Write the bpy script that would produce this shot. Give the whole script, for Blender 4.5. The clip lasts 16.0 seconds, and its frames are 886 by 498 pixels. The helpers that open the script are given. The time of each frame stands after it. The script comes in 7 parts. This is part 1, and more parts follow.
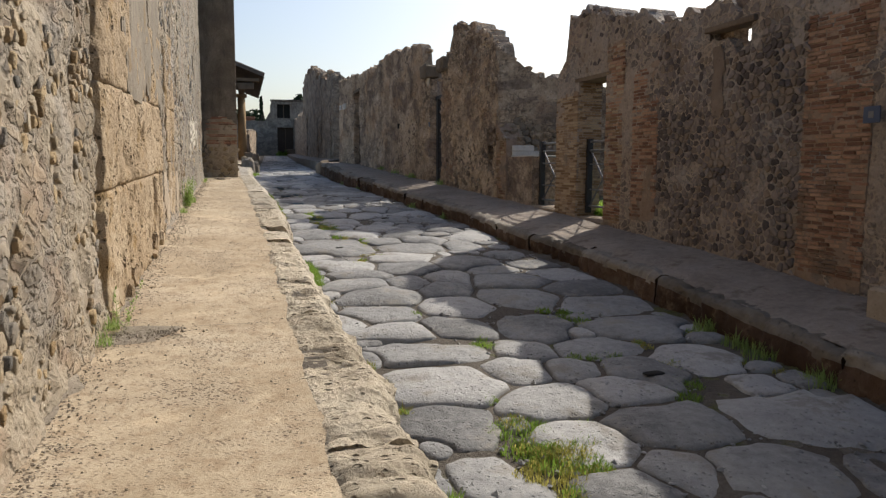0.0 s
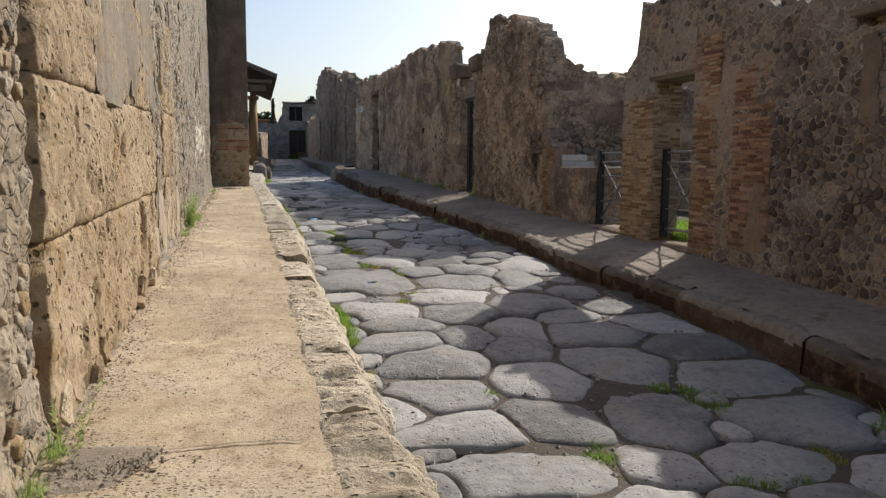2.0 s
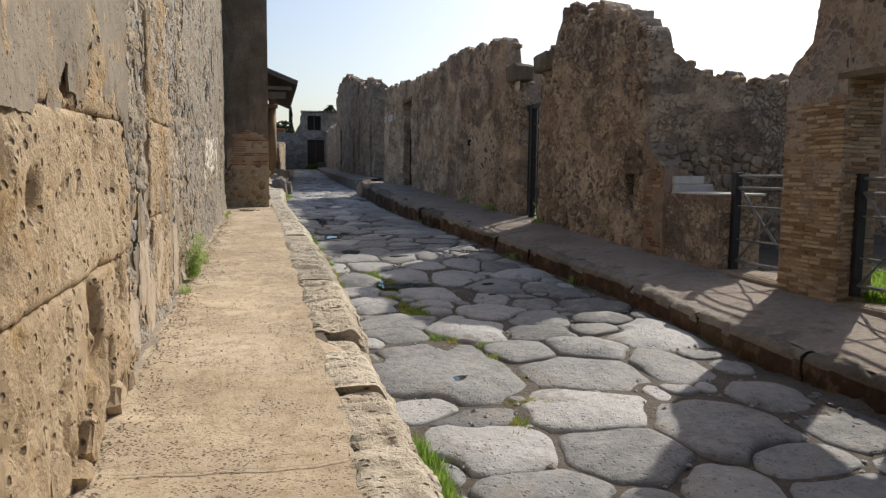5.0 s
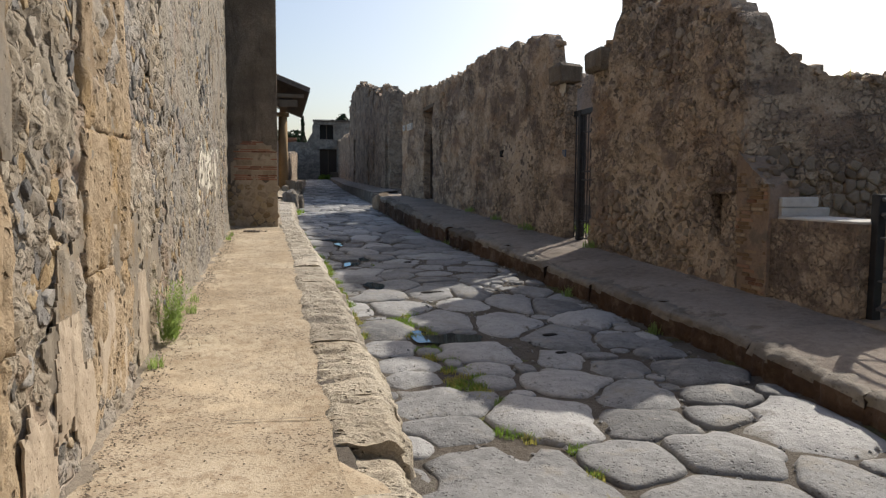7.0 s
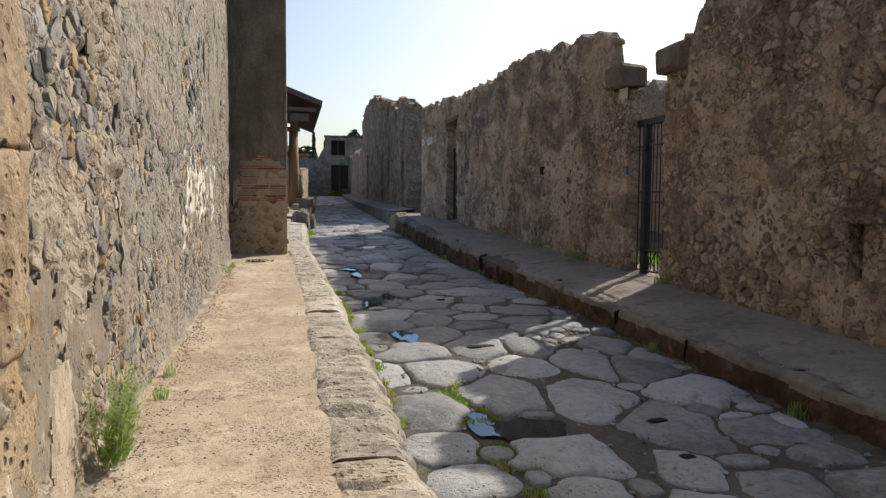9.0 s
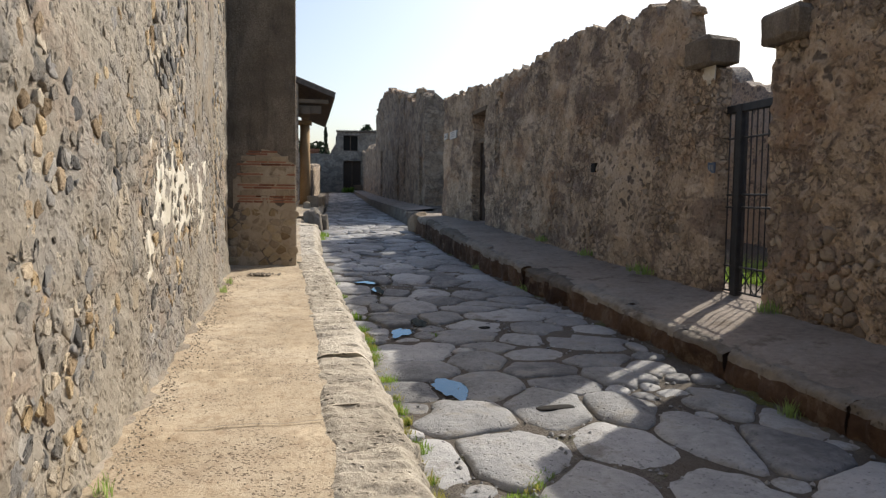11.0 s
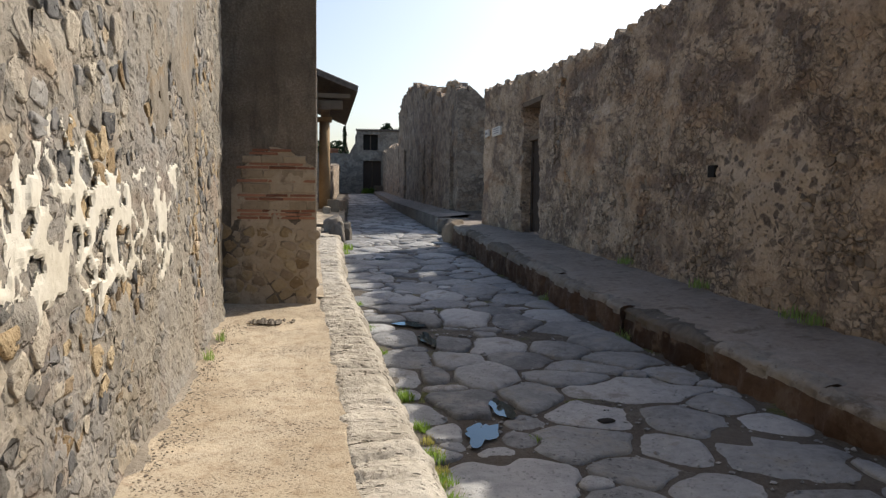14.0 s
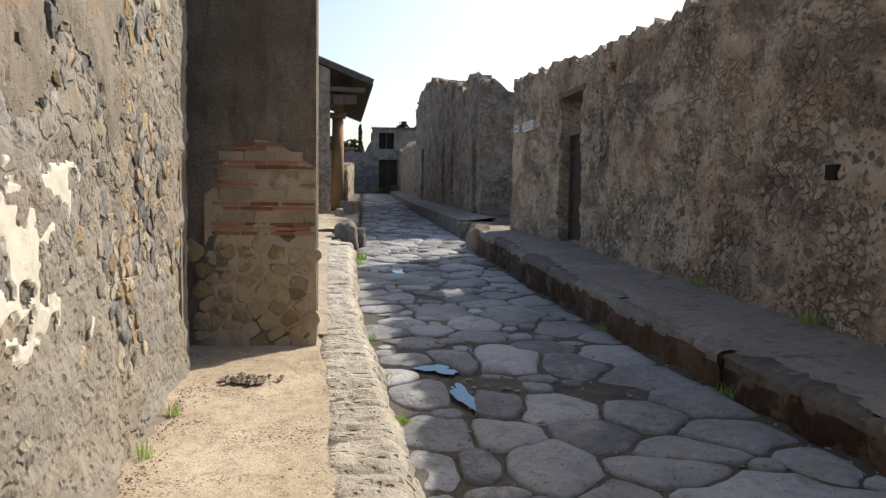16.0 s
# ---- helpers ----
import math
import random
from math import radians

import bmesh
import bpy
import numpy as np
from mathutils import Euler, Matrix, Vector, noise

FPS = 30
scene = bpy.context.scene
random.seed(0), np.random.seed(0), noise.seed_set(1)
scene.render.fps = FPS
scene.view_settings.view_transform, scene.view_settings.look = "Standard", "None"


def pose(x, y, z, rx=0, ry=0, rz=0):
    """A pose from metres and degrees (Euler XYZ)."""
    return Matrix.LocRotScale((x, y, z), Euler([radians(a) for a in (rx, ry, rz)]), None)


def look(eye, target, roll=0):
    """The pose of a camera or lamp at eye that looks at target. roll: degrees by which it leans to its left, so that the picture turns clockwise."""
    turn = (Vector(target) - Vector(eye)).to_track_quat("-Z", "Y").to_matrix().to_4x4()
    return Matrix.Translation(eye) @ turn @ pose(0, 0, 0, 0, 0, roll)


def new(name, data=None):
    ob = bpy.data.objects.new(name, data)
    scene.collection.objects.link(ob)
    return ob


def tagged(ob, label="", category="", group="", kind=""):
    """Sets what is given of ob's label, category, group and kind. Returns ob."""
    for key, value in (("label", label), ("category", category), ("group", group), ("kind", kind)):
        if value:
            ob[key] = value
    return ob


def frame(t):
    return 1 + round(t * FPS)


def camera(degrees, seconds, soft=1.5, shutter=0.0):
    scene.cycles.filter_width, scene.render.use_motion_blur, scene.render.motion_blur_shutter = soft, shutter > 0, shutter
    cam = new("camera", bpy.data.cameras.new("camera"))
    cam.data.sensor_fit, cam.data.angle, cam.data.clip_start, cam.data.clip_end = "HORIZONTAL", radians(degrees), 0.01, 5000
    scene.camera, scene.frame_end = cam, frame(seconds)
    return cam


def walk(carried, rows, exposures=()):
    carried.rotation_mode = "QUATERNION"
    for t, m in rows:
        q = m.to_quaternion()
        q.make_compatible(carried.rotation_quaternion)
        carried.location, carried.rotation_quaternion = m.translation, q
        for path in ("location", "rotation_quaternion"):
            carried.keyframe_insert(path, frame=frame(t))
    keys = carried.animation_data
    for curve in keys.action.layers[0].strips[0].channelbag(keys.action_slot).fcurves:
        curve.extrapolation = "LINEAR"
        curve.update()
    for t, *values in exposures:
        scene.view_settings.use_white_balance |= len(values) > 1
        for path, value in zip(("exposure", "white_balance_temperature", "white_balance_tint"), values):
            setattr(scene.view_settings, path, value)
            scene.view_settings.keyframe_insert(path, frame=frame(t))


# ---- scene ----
cam = camera(62.9, 16.0, 1.35)
PATH = [
    (0, (0.073, 0.025, 1.877), (0.603, 1.94, 1.648), 0.4),
    (0.5, (0.099, 0.533, 1.914), (0.62, 2.451, 1.699), 0.4),
    (1, (0.078, 1.032, 1.946), (0.593, 2.952, 1.729), 0.4),
    (1.5, (0.063, 1.585, 2.003), (0.571, 3.507, 1.782), 0.4),
    (2, (0.068, 2.094, 2.052), (0.571, 4.017, 1.829), 0.5),
    (2.5, (0.04, 2.631, 2.098), (0.536, 4.556, 1.876), 0.5),
    (3, (0.034, 3.148, 2.112), (0.524, 5.076, 1.901), 0.5),
    (3.5, (-0.014, 3.687, 2.145), (0.469, 5.617, 1.944), 0.6),
    (4, (-0.049, 4.224, 2.185), (0.428, 6.156, 1.987), 0.6),
    (6.5, (0.021, 6.867, 2.394), (0.461, 8.807, 2.193), 0.6),
    (7, (0.038, 7.435, 2.426), (0.471, 9.379, 2.25), 0.5),
    (7.5, (0.03, 7.971, 2.464), (0.458, 9.92, 2.32), 0.6),
    (8, (0.049, 8.54, 2.494), (0.47, 10.49, 2.362), 0.5),
    (8.5, (0.031, 9.087, 2.51), (0.445, 11.04, 2.38), 0.6),
    (9, (0.054, 9.656, 2.534), (0.461, 11.61, 2.401), 0.5),
    (11.5, (0.081, 12.4, 2.664), (0.449, 14.361, 2.519), 0.7),
    (12, (0.04, 12.933, 2.701), (0.399, 14.895, 2.557), 0.7),
    (12.5, (-0.025, 13.441, 2.75), (0.328, 15.405, 2.608), 0.7),
    (13, (-0.023, 13.993, 2.778), (0.321, 15.957, 2.635), 0.6),
    (13.5, (-0.018, 14.565, 2.788), (0.319, 16.531, 2.643), 0.7),
    (14, (0.019, 15.121, 2.808), (0.349, 17.088, 2.662), 0.7),
    (14.5, (0.051, 15.659, 2.822), (0.374, 17.628, 2.674), 0.7),
    (15, (0.082, 16.218, 2.857), (0.391, 18.188, 2.709), 0.9),
    (15.5, (0.125, 16.755, 2.879), (0.424, 18.727, 2.73), 0.8),
    (16, (0.149, 17.311, 2.895), (0.437, 19.284, 2.746), 0.8),
]
walk(cam, [(t, look(eye, target, roll)) for t, eye, target, roll in PATH], exposures=[(0, -0.1), (4, -0.07), (6.5, -0.17), (7.5, -0.09), (8.5, -0.02), (12, 0.12), (14, 0.09), (16, 0.25)])

# ---- world, sun, exposure ----
SUN = Vector((1.0, 0.84, 1.07)).normalized()
elev, azim = math.asin(SUN.z), math.atan2(SUN.x, SUN.y)
world = bpy.data.worlds.new("sky")
world.use_nodes = True
scene.world = world
wn = world.node_tree.nodes
sky = wn.new("ShaderNodeTexSky")
sky.sky_type, sky.sun_disc, sky.sun_elevation, sky.sun_rotation = "NISHITA", False, elev, azim
sky.air_density, sky.dust_density, sky.ozone_density = 1.0, 2.6, 1.0
wn["Background"].inputs[1].default_value = 0.159
world.node_tree.links.new(sky.outputs[0], wn["Background"].inputs[0])
sun = new("sun", bpy.data.lights.new("sun", "SUN"))
sun.data.energy, sun.data.angle, sun.data.color = 5.0, radians(0.6), (1.0, 0.93, 0.82)
sun.matrix_world = look(SUN * 60, (0, 0, 0))

# ---- noise on arrays ----
def hashed(i, j, seed):
    h = (i.astype(np.int64) * 374761393 + j.astype(np.int64) * 668265263 + seed * 1442695041) & 0xFFFFFFFF
    h = ((h ^ (h >> 13)) * 1274126177) & 0xFFFFFFFF
    return ((h ^ (h >> 16)) & 0xFFFF) / 65535.0


def vnoise(x, y, seed=0):
    x, y = np.asarray(x, float), np.asarray(y, float)
    i, j = np.floor(x), np.floor(y)
    a, b = x - i, y - j
    a, b = a * a * (3 - 2 * a), b * b * (3 - 2 * b)
    p, q = hashed(i, j, seed), hashed(i + 1, j, seed)
    r, s = hashed(i, j + 1, seed), hashed(i + 1, j + 1, seed)
    return (p * (1 - a) + q * a) * (1 - b) + (r * (1 - a) + s * a) * b - 0.5


def worley(x, y, seed=0):
    """The distance to the nearest of scattered points, and a number of that point's own."""
    x, y = np.asarray(x, float), np.asarray(y, float)
    i, j = np.floor(x), np.floor(y)
    best, own = np.full(x.shape, 9.0), np.zeros(x.shape)
    for a in (-1, 0, 1):
        for b in (-1, 0, 1):
            px, py_ = i + a + 0.1 + 0.8 * hashed(i + a, j + b, seed), j + b + 0.1 + 0.8 * hashed(i + a, j + b, seed + 7)
            d = np.hypot(px - x, py_ - y)
            own = np.where(d < best, hashed(i + a, j + b, seed + 13), own)
            best = np.minimum(best, d)
    return best, own


def fbm(x, y, seed=0, octaves=4):
    t, k = 0, 1.0
    for o in range(octaves):
        t = t + k * vnoise(np.asarray(x) * 2 ** o, np.asarray(y) * 2 ** o, seed + o * 17)
        k *= 0.55
    return t


# ---- heights and lines of the street ----
def line(*pairs):
    a, b = [p[0] for p in pairs], [p[1] for p in pairs]
    return lambda y: np.interp(y, a, b)


street_z = line((-30, -1.4), (0, -0.02), (6, 0.31), (9.85, 0.56), (12.5, 0.68), (15, 0.77), (17.7, 0.90), (22, 1.05), (28.6, 1.22), (40, 1.5), (60, 2.02), (100, 3.05), (140, 3.6))
left_z = line((-30, -1.2), (0, 0.30), (6, 0.63), (13.6, 1.08), (21, 1.33), (23.5, 1.45), (35, 1.72), (45, 1.95), (60, 2.3), (100, 3.2))
right_z = line((-30, -1.0), (0, 0.28), (5, 0.54), (7, 0.70), (10.4, 0.84), (13.5, 0.98), (20.5, 1.32), (23.7, 1.48), (32, 1.88), (38, 2.0), (60, 2.4), (100, 3.25))
left_in = line((-8, 0.46), (3, 0.42), (6, 0.37), (9.3, 0.34), (13.8, 0.22), (16.7, 0.17), (20, 0.12), (23.2, 0.0), (24.2, -0.05), (30, -0.12), (40, -0.1))
left_out = line((-8, 1.0), (3, 0.95), (4.5, 0.94), (6.3, 0.83), (10, 0.76), (15, 0.78), (18, 0.71), (20, 0.67), (23.5, 0.52), (27.5, 0.42), (34, 0.5), (40, 0.75), (60, 1.6), (100, 3.0))
right_edge = line((-8, 4.35), (4, 4.4), (8.6, 4.48), (11, 4.28), (14.1, 4.33), (17, 4.1), (20.5, 3.93), (22.5, 3.78), (24, 3.68), (26, 3.62), (28, 3.62), (31, 3.6), (34, 3.72), (36.4, 3.85), (41, 4.15), (60, 4.4), (100, 5.9))
right_wall = line((-10, 5.62), (13, 5.65), (16, 5.55), (20, 5.35), (24, 5.2), (32, 5.02), (36.3, 4.78), (40.4, 4.95), (64, 5.3), (98, 6.7))
left_wall = line((-10, -1.0), (6, -1.0), (14, -1.0), (23.5, -1.06))

# ---- materials ----
class Nodes:
    def __init__(self, name):
        self.m = bpy.data.materials.new(name)
        self.m.use_nodes = True
        self.t = self.m.node_tree
        self.b = self.t.nodes["Principled BSDF"]
        self.pos = self.add("ShaderNodeNewGeometry").outputs["Position"]

    def add(self, kind, **inputs):
        n = self.t.nodes.new(kind)
        return n

    def to(self, value, socket):
        if isinstance(value, bpy.types.NodeSocket):
            self.t.links.new(value, socket)
        else:
            socket.default_value = value

    def noise(self, scale, detail=6, rough=0.6, vector=None, distortion=0.0):
        n = self.add("ShaderNodeTexNoise")
        n.inputs["Scale"].default_value, n.inputs["Detail"].default_value = scale, detail
        n.inputs["Roughness"].default_value, n.inputs["Distortion"].default_value = rough, distortion
        self.to(vector or self.pos, n.inputs["Vector"])
        return n.outputs["Fac"]

    def cells(self, scale, feature="F1", vector=None, rand=1.0):
        n = self.add("ShaderNodeTexVoronoi")
        n.feature = feature
        n.inputs["Scale"].default_value, n.inputs["Randomness"].default_value = scale, rand
        self.to(vector or self.pos, n.inputs["Vector"])
        return n.outputs["Distance"], n.outputs["Color"] if feature == "F1" else None

    def ramp(self, fac, stops):
        n = self.add("ShaderNodeValToRGB")
        while len(n.color_ramp.elements) < len(stops):
            n.color_ramp.elements.new(0.5)
        for e, (p, c) in zip(n.color_ramp.elements, stops):
            e.position, e.color = p, (*c, 1) if len(c) == 3 else c
        self.to(fac, n.inputs[0])
        return n.outputs[0]

    def mix(self, fac, a, b, blend="MIX"):
        n = self.add("ShaderNodeMix")
        n.data_type, n.blend_type = "RGBA", blend
        for s, v in ((n.inputs[0], fac), (n.inputs[6], a), (n.inputs[7], b)):
            self.to((*v, 1) if isinstance(v, tuple) and len(v) == 3 else v, s)
        return n.outputs[2]

    def math(self, op, a, b=0.0, clamp=False):
        n = self.add("ShaderNodeMath")
        n.operation, n.use_clamp = op, clamp
        self.to(a, n.inputs[0]), self.to(b, n.inputs[1])
        return n.outputs[0]

    def smooth(self, v, lo, hi):
        n = self.add("ShaderNodeMapRange")
        n.interpolation_type = "SMOOTHSTEP"
        self.to(v, n.inputs[0])
        n.inputs[1].default_value, n.inputs[2].default_value = lo, hi
        return n.outputs[0]

    def piece(self):
        """A number of its own for each piece, loose or joined."""
        o = self.add("ShaderNodeObjectInfo").outputs["Random"]
        i = self.add("ShaderNodeNewGeometry").outputs["Random Per Island"]
        return self.math("FRACT", self.math("ADD", o, i))

    def stretch(self, x, y, z):
        n = self.add("ShaderNodeVectorMath")
        n.operation = "MULTIPLY"
        self.to(self.pos, n.inputs[0])
        n.inputs[1].default_value = (x, y, z)
        return n.outputs[0]

    def done(self, color, rough=0.9, height=None, strength=0.6, distance=0.02, specular=0.25):
        self.to((*color, 1) if isinstance(color, tuple) else color, self.b.inputs["Base Color"])
        self.to(rough, self.b.inputs["Roughness"])
        self.b.inputs["Specular IOR Level"].default_value = specular
        if height is not None:
            n = self.add("ShaderNodeBump")
            n.inputs["Strength"].default_value, n.inputs["Distance"].default_value = strength, distance
            self.to(height, n.inputs["Height"])
            self.t.links.new(n.outputs[0], self.b.inputs["Normal"])
        return self.m


def rock(name, low, mid, high, grain=22.0, pores=60.0, bump=0.8, depth=0.02, spread=0.35, stain=None, rough=0.9, pore_dark=0.45, gloss=0.25, dots=0.0, dash=None, streak=None, dot_mix=0.75):
    """Weathered stone or mortar: stains, grain, pores, and a tone of its own for each piece."""
    n = Nodes(name)
    big, fine = n.noise(1.3, 5, 0.6), n.noise(grain, 8, 0.68)
    tone = n.math("ADD", n.math("MULTIPLY", big, 0.55), n.math("MULTIPLY", fine, 0.45))
    tone = n.math("ADD", tone, n.math("MULTIPLY", n.math("SUBTRACT", n.piece(), 0.5), spread))
    c = n.ramp(tone, [(0.28, low), (0.5, mid), (0.74, high)])
    pit = n.cells(pores)[0]
    holes = n.smooth(n.math("ADD", pit, n.math("MULTIPLY", n.noise(pores * 0.3, 3), 0.5)), 0.28, 0.48)
    c = n.mix(n.math("MULTIPLY", n.math("SUBTRACT", 1.0, holes), pore_dark), c, tuple(0.35 * v for v in low))
    if stain:
        c = n.mix(n.smooth(n.noise(2.6, 6, 0.7), 0.52, 0.66), c, stain)
    if streak:
        c = n.mix(n.math("MULTIPLY", n.smooth(n.noise(2.2, 7, 0.72, n.stretch(2.2, 2.2, 0.45)), 0.47, 0.68), 0.75), c, streak)
    h = n.math("ADD", n.math("MULTIPLY", fine, 0.8), n.math("ADD", n.math("MULTIPLY", holes, 0.35), n.math("MULTIPLY", n.noise(grain * 0.3, 4), 0.9)))
    if dots:
        spot = n.math("MULTIPLY", n.math("SUBTRACT", 1.0, n.smooth(n.math("ADD", n.cells(dots, "F1", n.stretch(*dash) if dash else None)[0], n.math("MULTIPLY", n.math("SUBTRACT", n.noise(dots * 1.6, 3), 0.5), 0.35)), 0.12, 0.26)), n.smooth(n.noise(dots * 0.22, 4), 0.40, 0.55))
        c = n.mix(n.math("MULTIPLY", spot, dot_mix), c, tuple(0.3 * v for v in low))
        h = n.math("SUBTRACT", h, n.math("MULTIPLY", spot, 1.6 * dot_mix))
    return n.done(c, rough, h, bump, depth, gloss)


def coursed(name, mortar, stones, scale, plaster, cover, squash=0.75, bump=0.9, seed_shift=0.0):
    """Old wall: irregular stones in mortar, over which plaster has kept in patches."""
    n = Nodes(name)
    warp = n.noise(3.0, 4, 0.6)
    v = n.add("ShaderNodeVectorMath")
    v.operation = "ADD"
    wob = n.add("ShaderNodeTexNoise")
    wob.inputs["Scale"].default_value, wob.inputs["Detail"].default_value = 6.5, 4
    n.to(n.pos, wob.inputs["Vector"])
    ws, wa = n.add("ShaderNodeVectorMath"), n.add("ShaderNodeVectorMath")
    ws.operation, wa.operation = "MULTIPLY_ADD", "ADD"
    n.t.links.new(wob.outputs["Color"], ws.inputs[0])
    ws.inputs[1].default_value, ws.inputs[2].default_value = (0.22, 0.22, 0.22), (-0.11, -0.11, -0.11)
    n.to(n.stretch(1.0, squash, 1.15), wa.inputs[0])
    n.t.links.new(ws.outputs[0], wa.inputs[1])
    n.to(wa.outputs[0], v.inputs[0])
    w = n.add("ShaderNodeCombineXYZ")
    n.to(n.math("MULTIPLY", warp, 0.10), w.inputs[0]), n.to(n.math("MULTIPLY", warp, -0.12), w.inputs[1]), n.to(n.math("MULTIPLY", warp, 0.16), w.inputs[2])
    n.t.links.new(w.outputs[0], v.inputs[1])
    edge, _ = n.cells(scale, "DISTANCE_TO_EDGE", v.outputs[0])
    _, tint = n.cells(scale, "F1", v.outputs[0])
    fine = n.noise(24, 8, 0.7)
    joint = n.smooth(n.math("ADD", edge, n.math("MULTIPLY", n.math("SUBTRACT", fine, 0.5), 0.12)), 0.04, 0.15)
    sep = n.add("ShaderNodeSeparateColor")
    n.to(tint, sep.inputs[0])
    stone = n.ramp(n.math("ADD", n.math("MULTIPLY", sep.outputs[0], 0.7), n.math("MULTIPLY", fine, 0.3)), [(0.15, stones[0]), (0.5, stones[1]), (0.9, stones[2])])
    mort = n.ramp(n.math("ADD", n.math("MULTIPLY", fine, 0.5), n.math("MULTIPLY", n.noise(1.1, 5), 0.5)), [(0.3, mortar[0]), (0.7, mortar[1])])
    c = n.mix(joint, mort, stone)
    big = n.noise(0.75, 7, 0.62)
    kept = n.smooth(n.math("ADD", big, n.math("MULTIPLY", n.noise(5.0, 6, 0.7), 0.18)), 0.62 - cover * 0.3, 0.66 - cover * 0.3)
    pl = n.ramp(n.math("ADD", n.math("MULTIPLY", n.noise(3.0, 7, 0.65), 0.6), n.math("MULTIPLY", n.noise(50, 4), 0.4)), [(0.32, plaster[0]), (0.66, plaster[1])])
    c = n.mix(n.math("MULTIPLY", kept, 0.85), c, pl)
    c = n.mix(n.math("MULTIPLY", n.smooth(n.noise(0.9, 7, 0.7, n.stretch(1.6, 1.6, 0.7)), 0.5, 0.72), 0.45), c, tuple(0.45 * x for x in mortar[0]))
    grey = sum(mortar[1]) / 3
    c = n.mix(n.math("MULTIPLY", n.smooth(n.noise(0.55, 6, 0.65), 0.48, 0.62), 0.5), c, (grey * 0.78, grey * 0.74, grey * 0.70))
    c = n.mix(n.math("MULTIPLY", n.smooth(n.noise(0.8, 6, 0.7, n.stretch(1.0, 1.0, 1.6)), 0.52, 0.66), 0.40), c, (grey * 0.95, grey * 0.62, grey * 0.42))
    pits = n.smooth(n.math("ADD", n.cells(17)[0], n.math("MULTIPLY", n.noise(7, 5, 0.7), 0.7)), 0.42, 0.75)
    # pits darkened in the colour to stand for shade in the relief
    c = n.mix(n.math("MULTIPLY", n.math("SUBTRACT", 1.0, pits), 0.42), c, tuple(0.5 * x for x in mortar[0]))
    c = n.mix(n.math("MULTIPLY", n.smooth(n.noise(14, 6, 0.75), 0.46, 0.7), 0.28), c, tuple(min(0.8, 1.25 * x) for x in mortar[1]))
    fine = n.math("ADD", fine, n.math("ADD", n.math("MULTIPLY", pits, 0.9), n.math("MULTIPLY", n.noise(8, 6, 0.7), 1.2)))
    h = n.math("ADD", n.math("MULTIPLY", fine, 0.5), n.math("MULTIPLY", n.math("MULTIPLY", joint, n.math("SUBTRACT", 1.0, n.math("MULTIPLY", kept, 0.8))), 1.1))
    return n.done(c, 0.93, h, bump, 0.025)


mortar_left = rock("rubble_mortar_ochre", (0.19, 0.15, 0.105), (0.35, 0.29, 0.21), (0.50, 0.43, 0.33), grain=13, pores=26, bump=1.0, depth=0.03, spread=0.1, stain=(0.33, 0.24, 0.13))
stone_tuff = rock("brown_tuff", (0.17, 0.12, 0.07), (0.35, 0.265, 0.17), (0.52, 0.43, 0.31), grain=15, pores=30, bump=1.0, depth=0.035, spread=0.55)
stone_grey = rock("grey_lava_rubble", (0.14, 0.13, 0.115), (0.28, 0.245, 0.20), (0.44, 0.38, 0.295), grain=15, pores=34, bump=1.0, depth=0.035, spread=0.6)
ashlar_mat = rock("yellow_tuff_ashlar", (0.19, 0.132, 0.075), (0.39, 0.295, 0.19), (0.54, 0.44, 0.31), grain=9, pores=15, bump=1.0, depth=0.06, spread=0.12, dots=12.0, stain=(0.36, 0.25, 0.13))
plaster_grey = rock("grey_plaster", (0.155, 0.13, 0.098), (0.25, 0.213, 0.163), (0.35, 0.302, 0.235), grain=8, pores=30, bump=0.9, depth=0.025, spread=0.1, pore_dark=0.5, stain=(0.235, 0.168, 0.096), streak=(0.185, 0.16, 0.13))
plaster_white = rock("white_lime_plaster", (0.44, 0.39, 0.30), (0.60, 0.555, 0.46), (0.72, 0.68, 0.59), grain=14, pores=60, bump=0.4, depth=0.01, spread=0.05, pore_dark=0.15)
stone_dark = rock("dark_lava_rubble_and_niche_shade", (0.078, 0.064, 0.059), (0.165, 0.133, 0.119), (0.285, 0.234, 0.199), grain=18, pores=40, bump=1.0, depth=0.03, spread=0.5)
stone_pale = rock("pale_limestone_rubble", (0.17, 0.13, 0.095), (0.28, 0.222, 0.165), (0.40, 0.33, 0.25), grain=14, pores=30, bump=1.0, depth=0.035, spread=0.4)
basalt = rock("worn_basalt_paving", (0.128, 0.127, 0.127), (0.272, 0.27, 0.266), (0.435, 0.426, 0.412), grain=12, pores=30, bump=0.8, depth=0.028, spread=0.36, rough=0.72, pore_dark=0.35, stain=(0.25, 0.235, 0.21), gloss=0.25, dots=19.0, dot_mix=0.3)
kerb_grey = rock("grey_weathered_kerb", (0.22, 0.187, 0.142), (0.45, 0.398, 0.318), (0.66, 0.60, 0.505), grain=9, pores=15, bump=1.0, depth=0.05, spread=0.2, pore_dark=0.5, dots=15.0, dash=(0.55, 1.5, 1.3), stain=(0.36, 0.315, 0.25), dot_mix=0.5)
travertine = rock("weathered_kerb_tuff", (0.26, 0.213, 0.152), (0.525, 0.455, 0.35), (0.69, 0.62, 0.50), grain=11, pores=15, bump=1.0, depth=0.06, spread=0.2, pore_dark=0.5, dots=17.0, dash=(0.55, 1.5, 1.3), stain=(0.40, 0.35, 0.27))
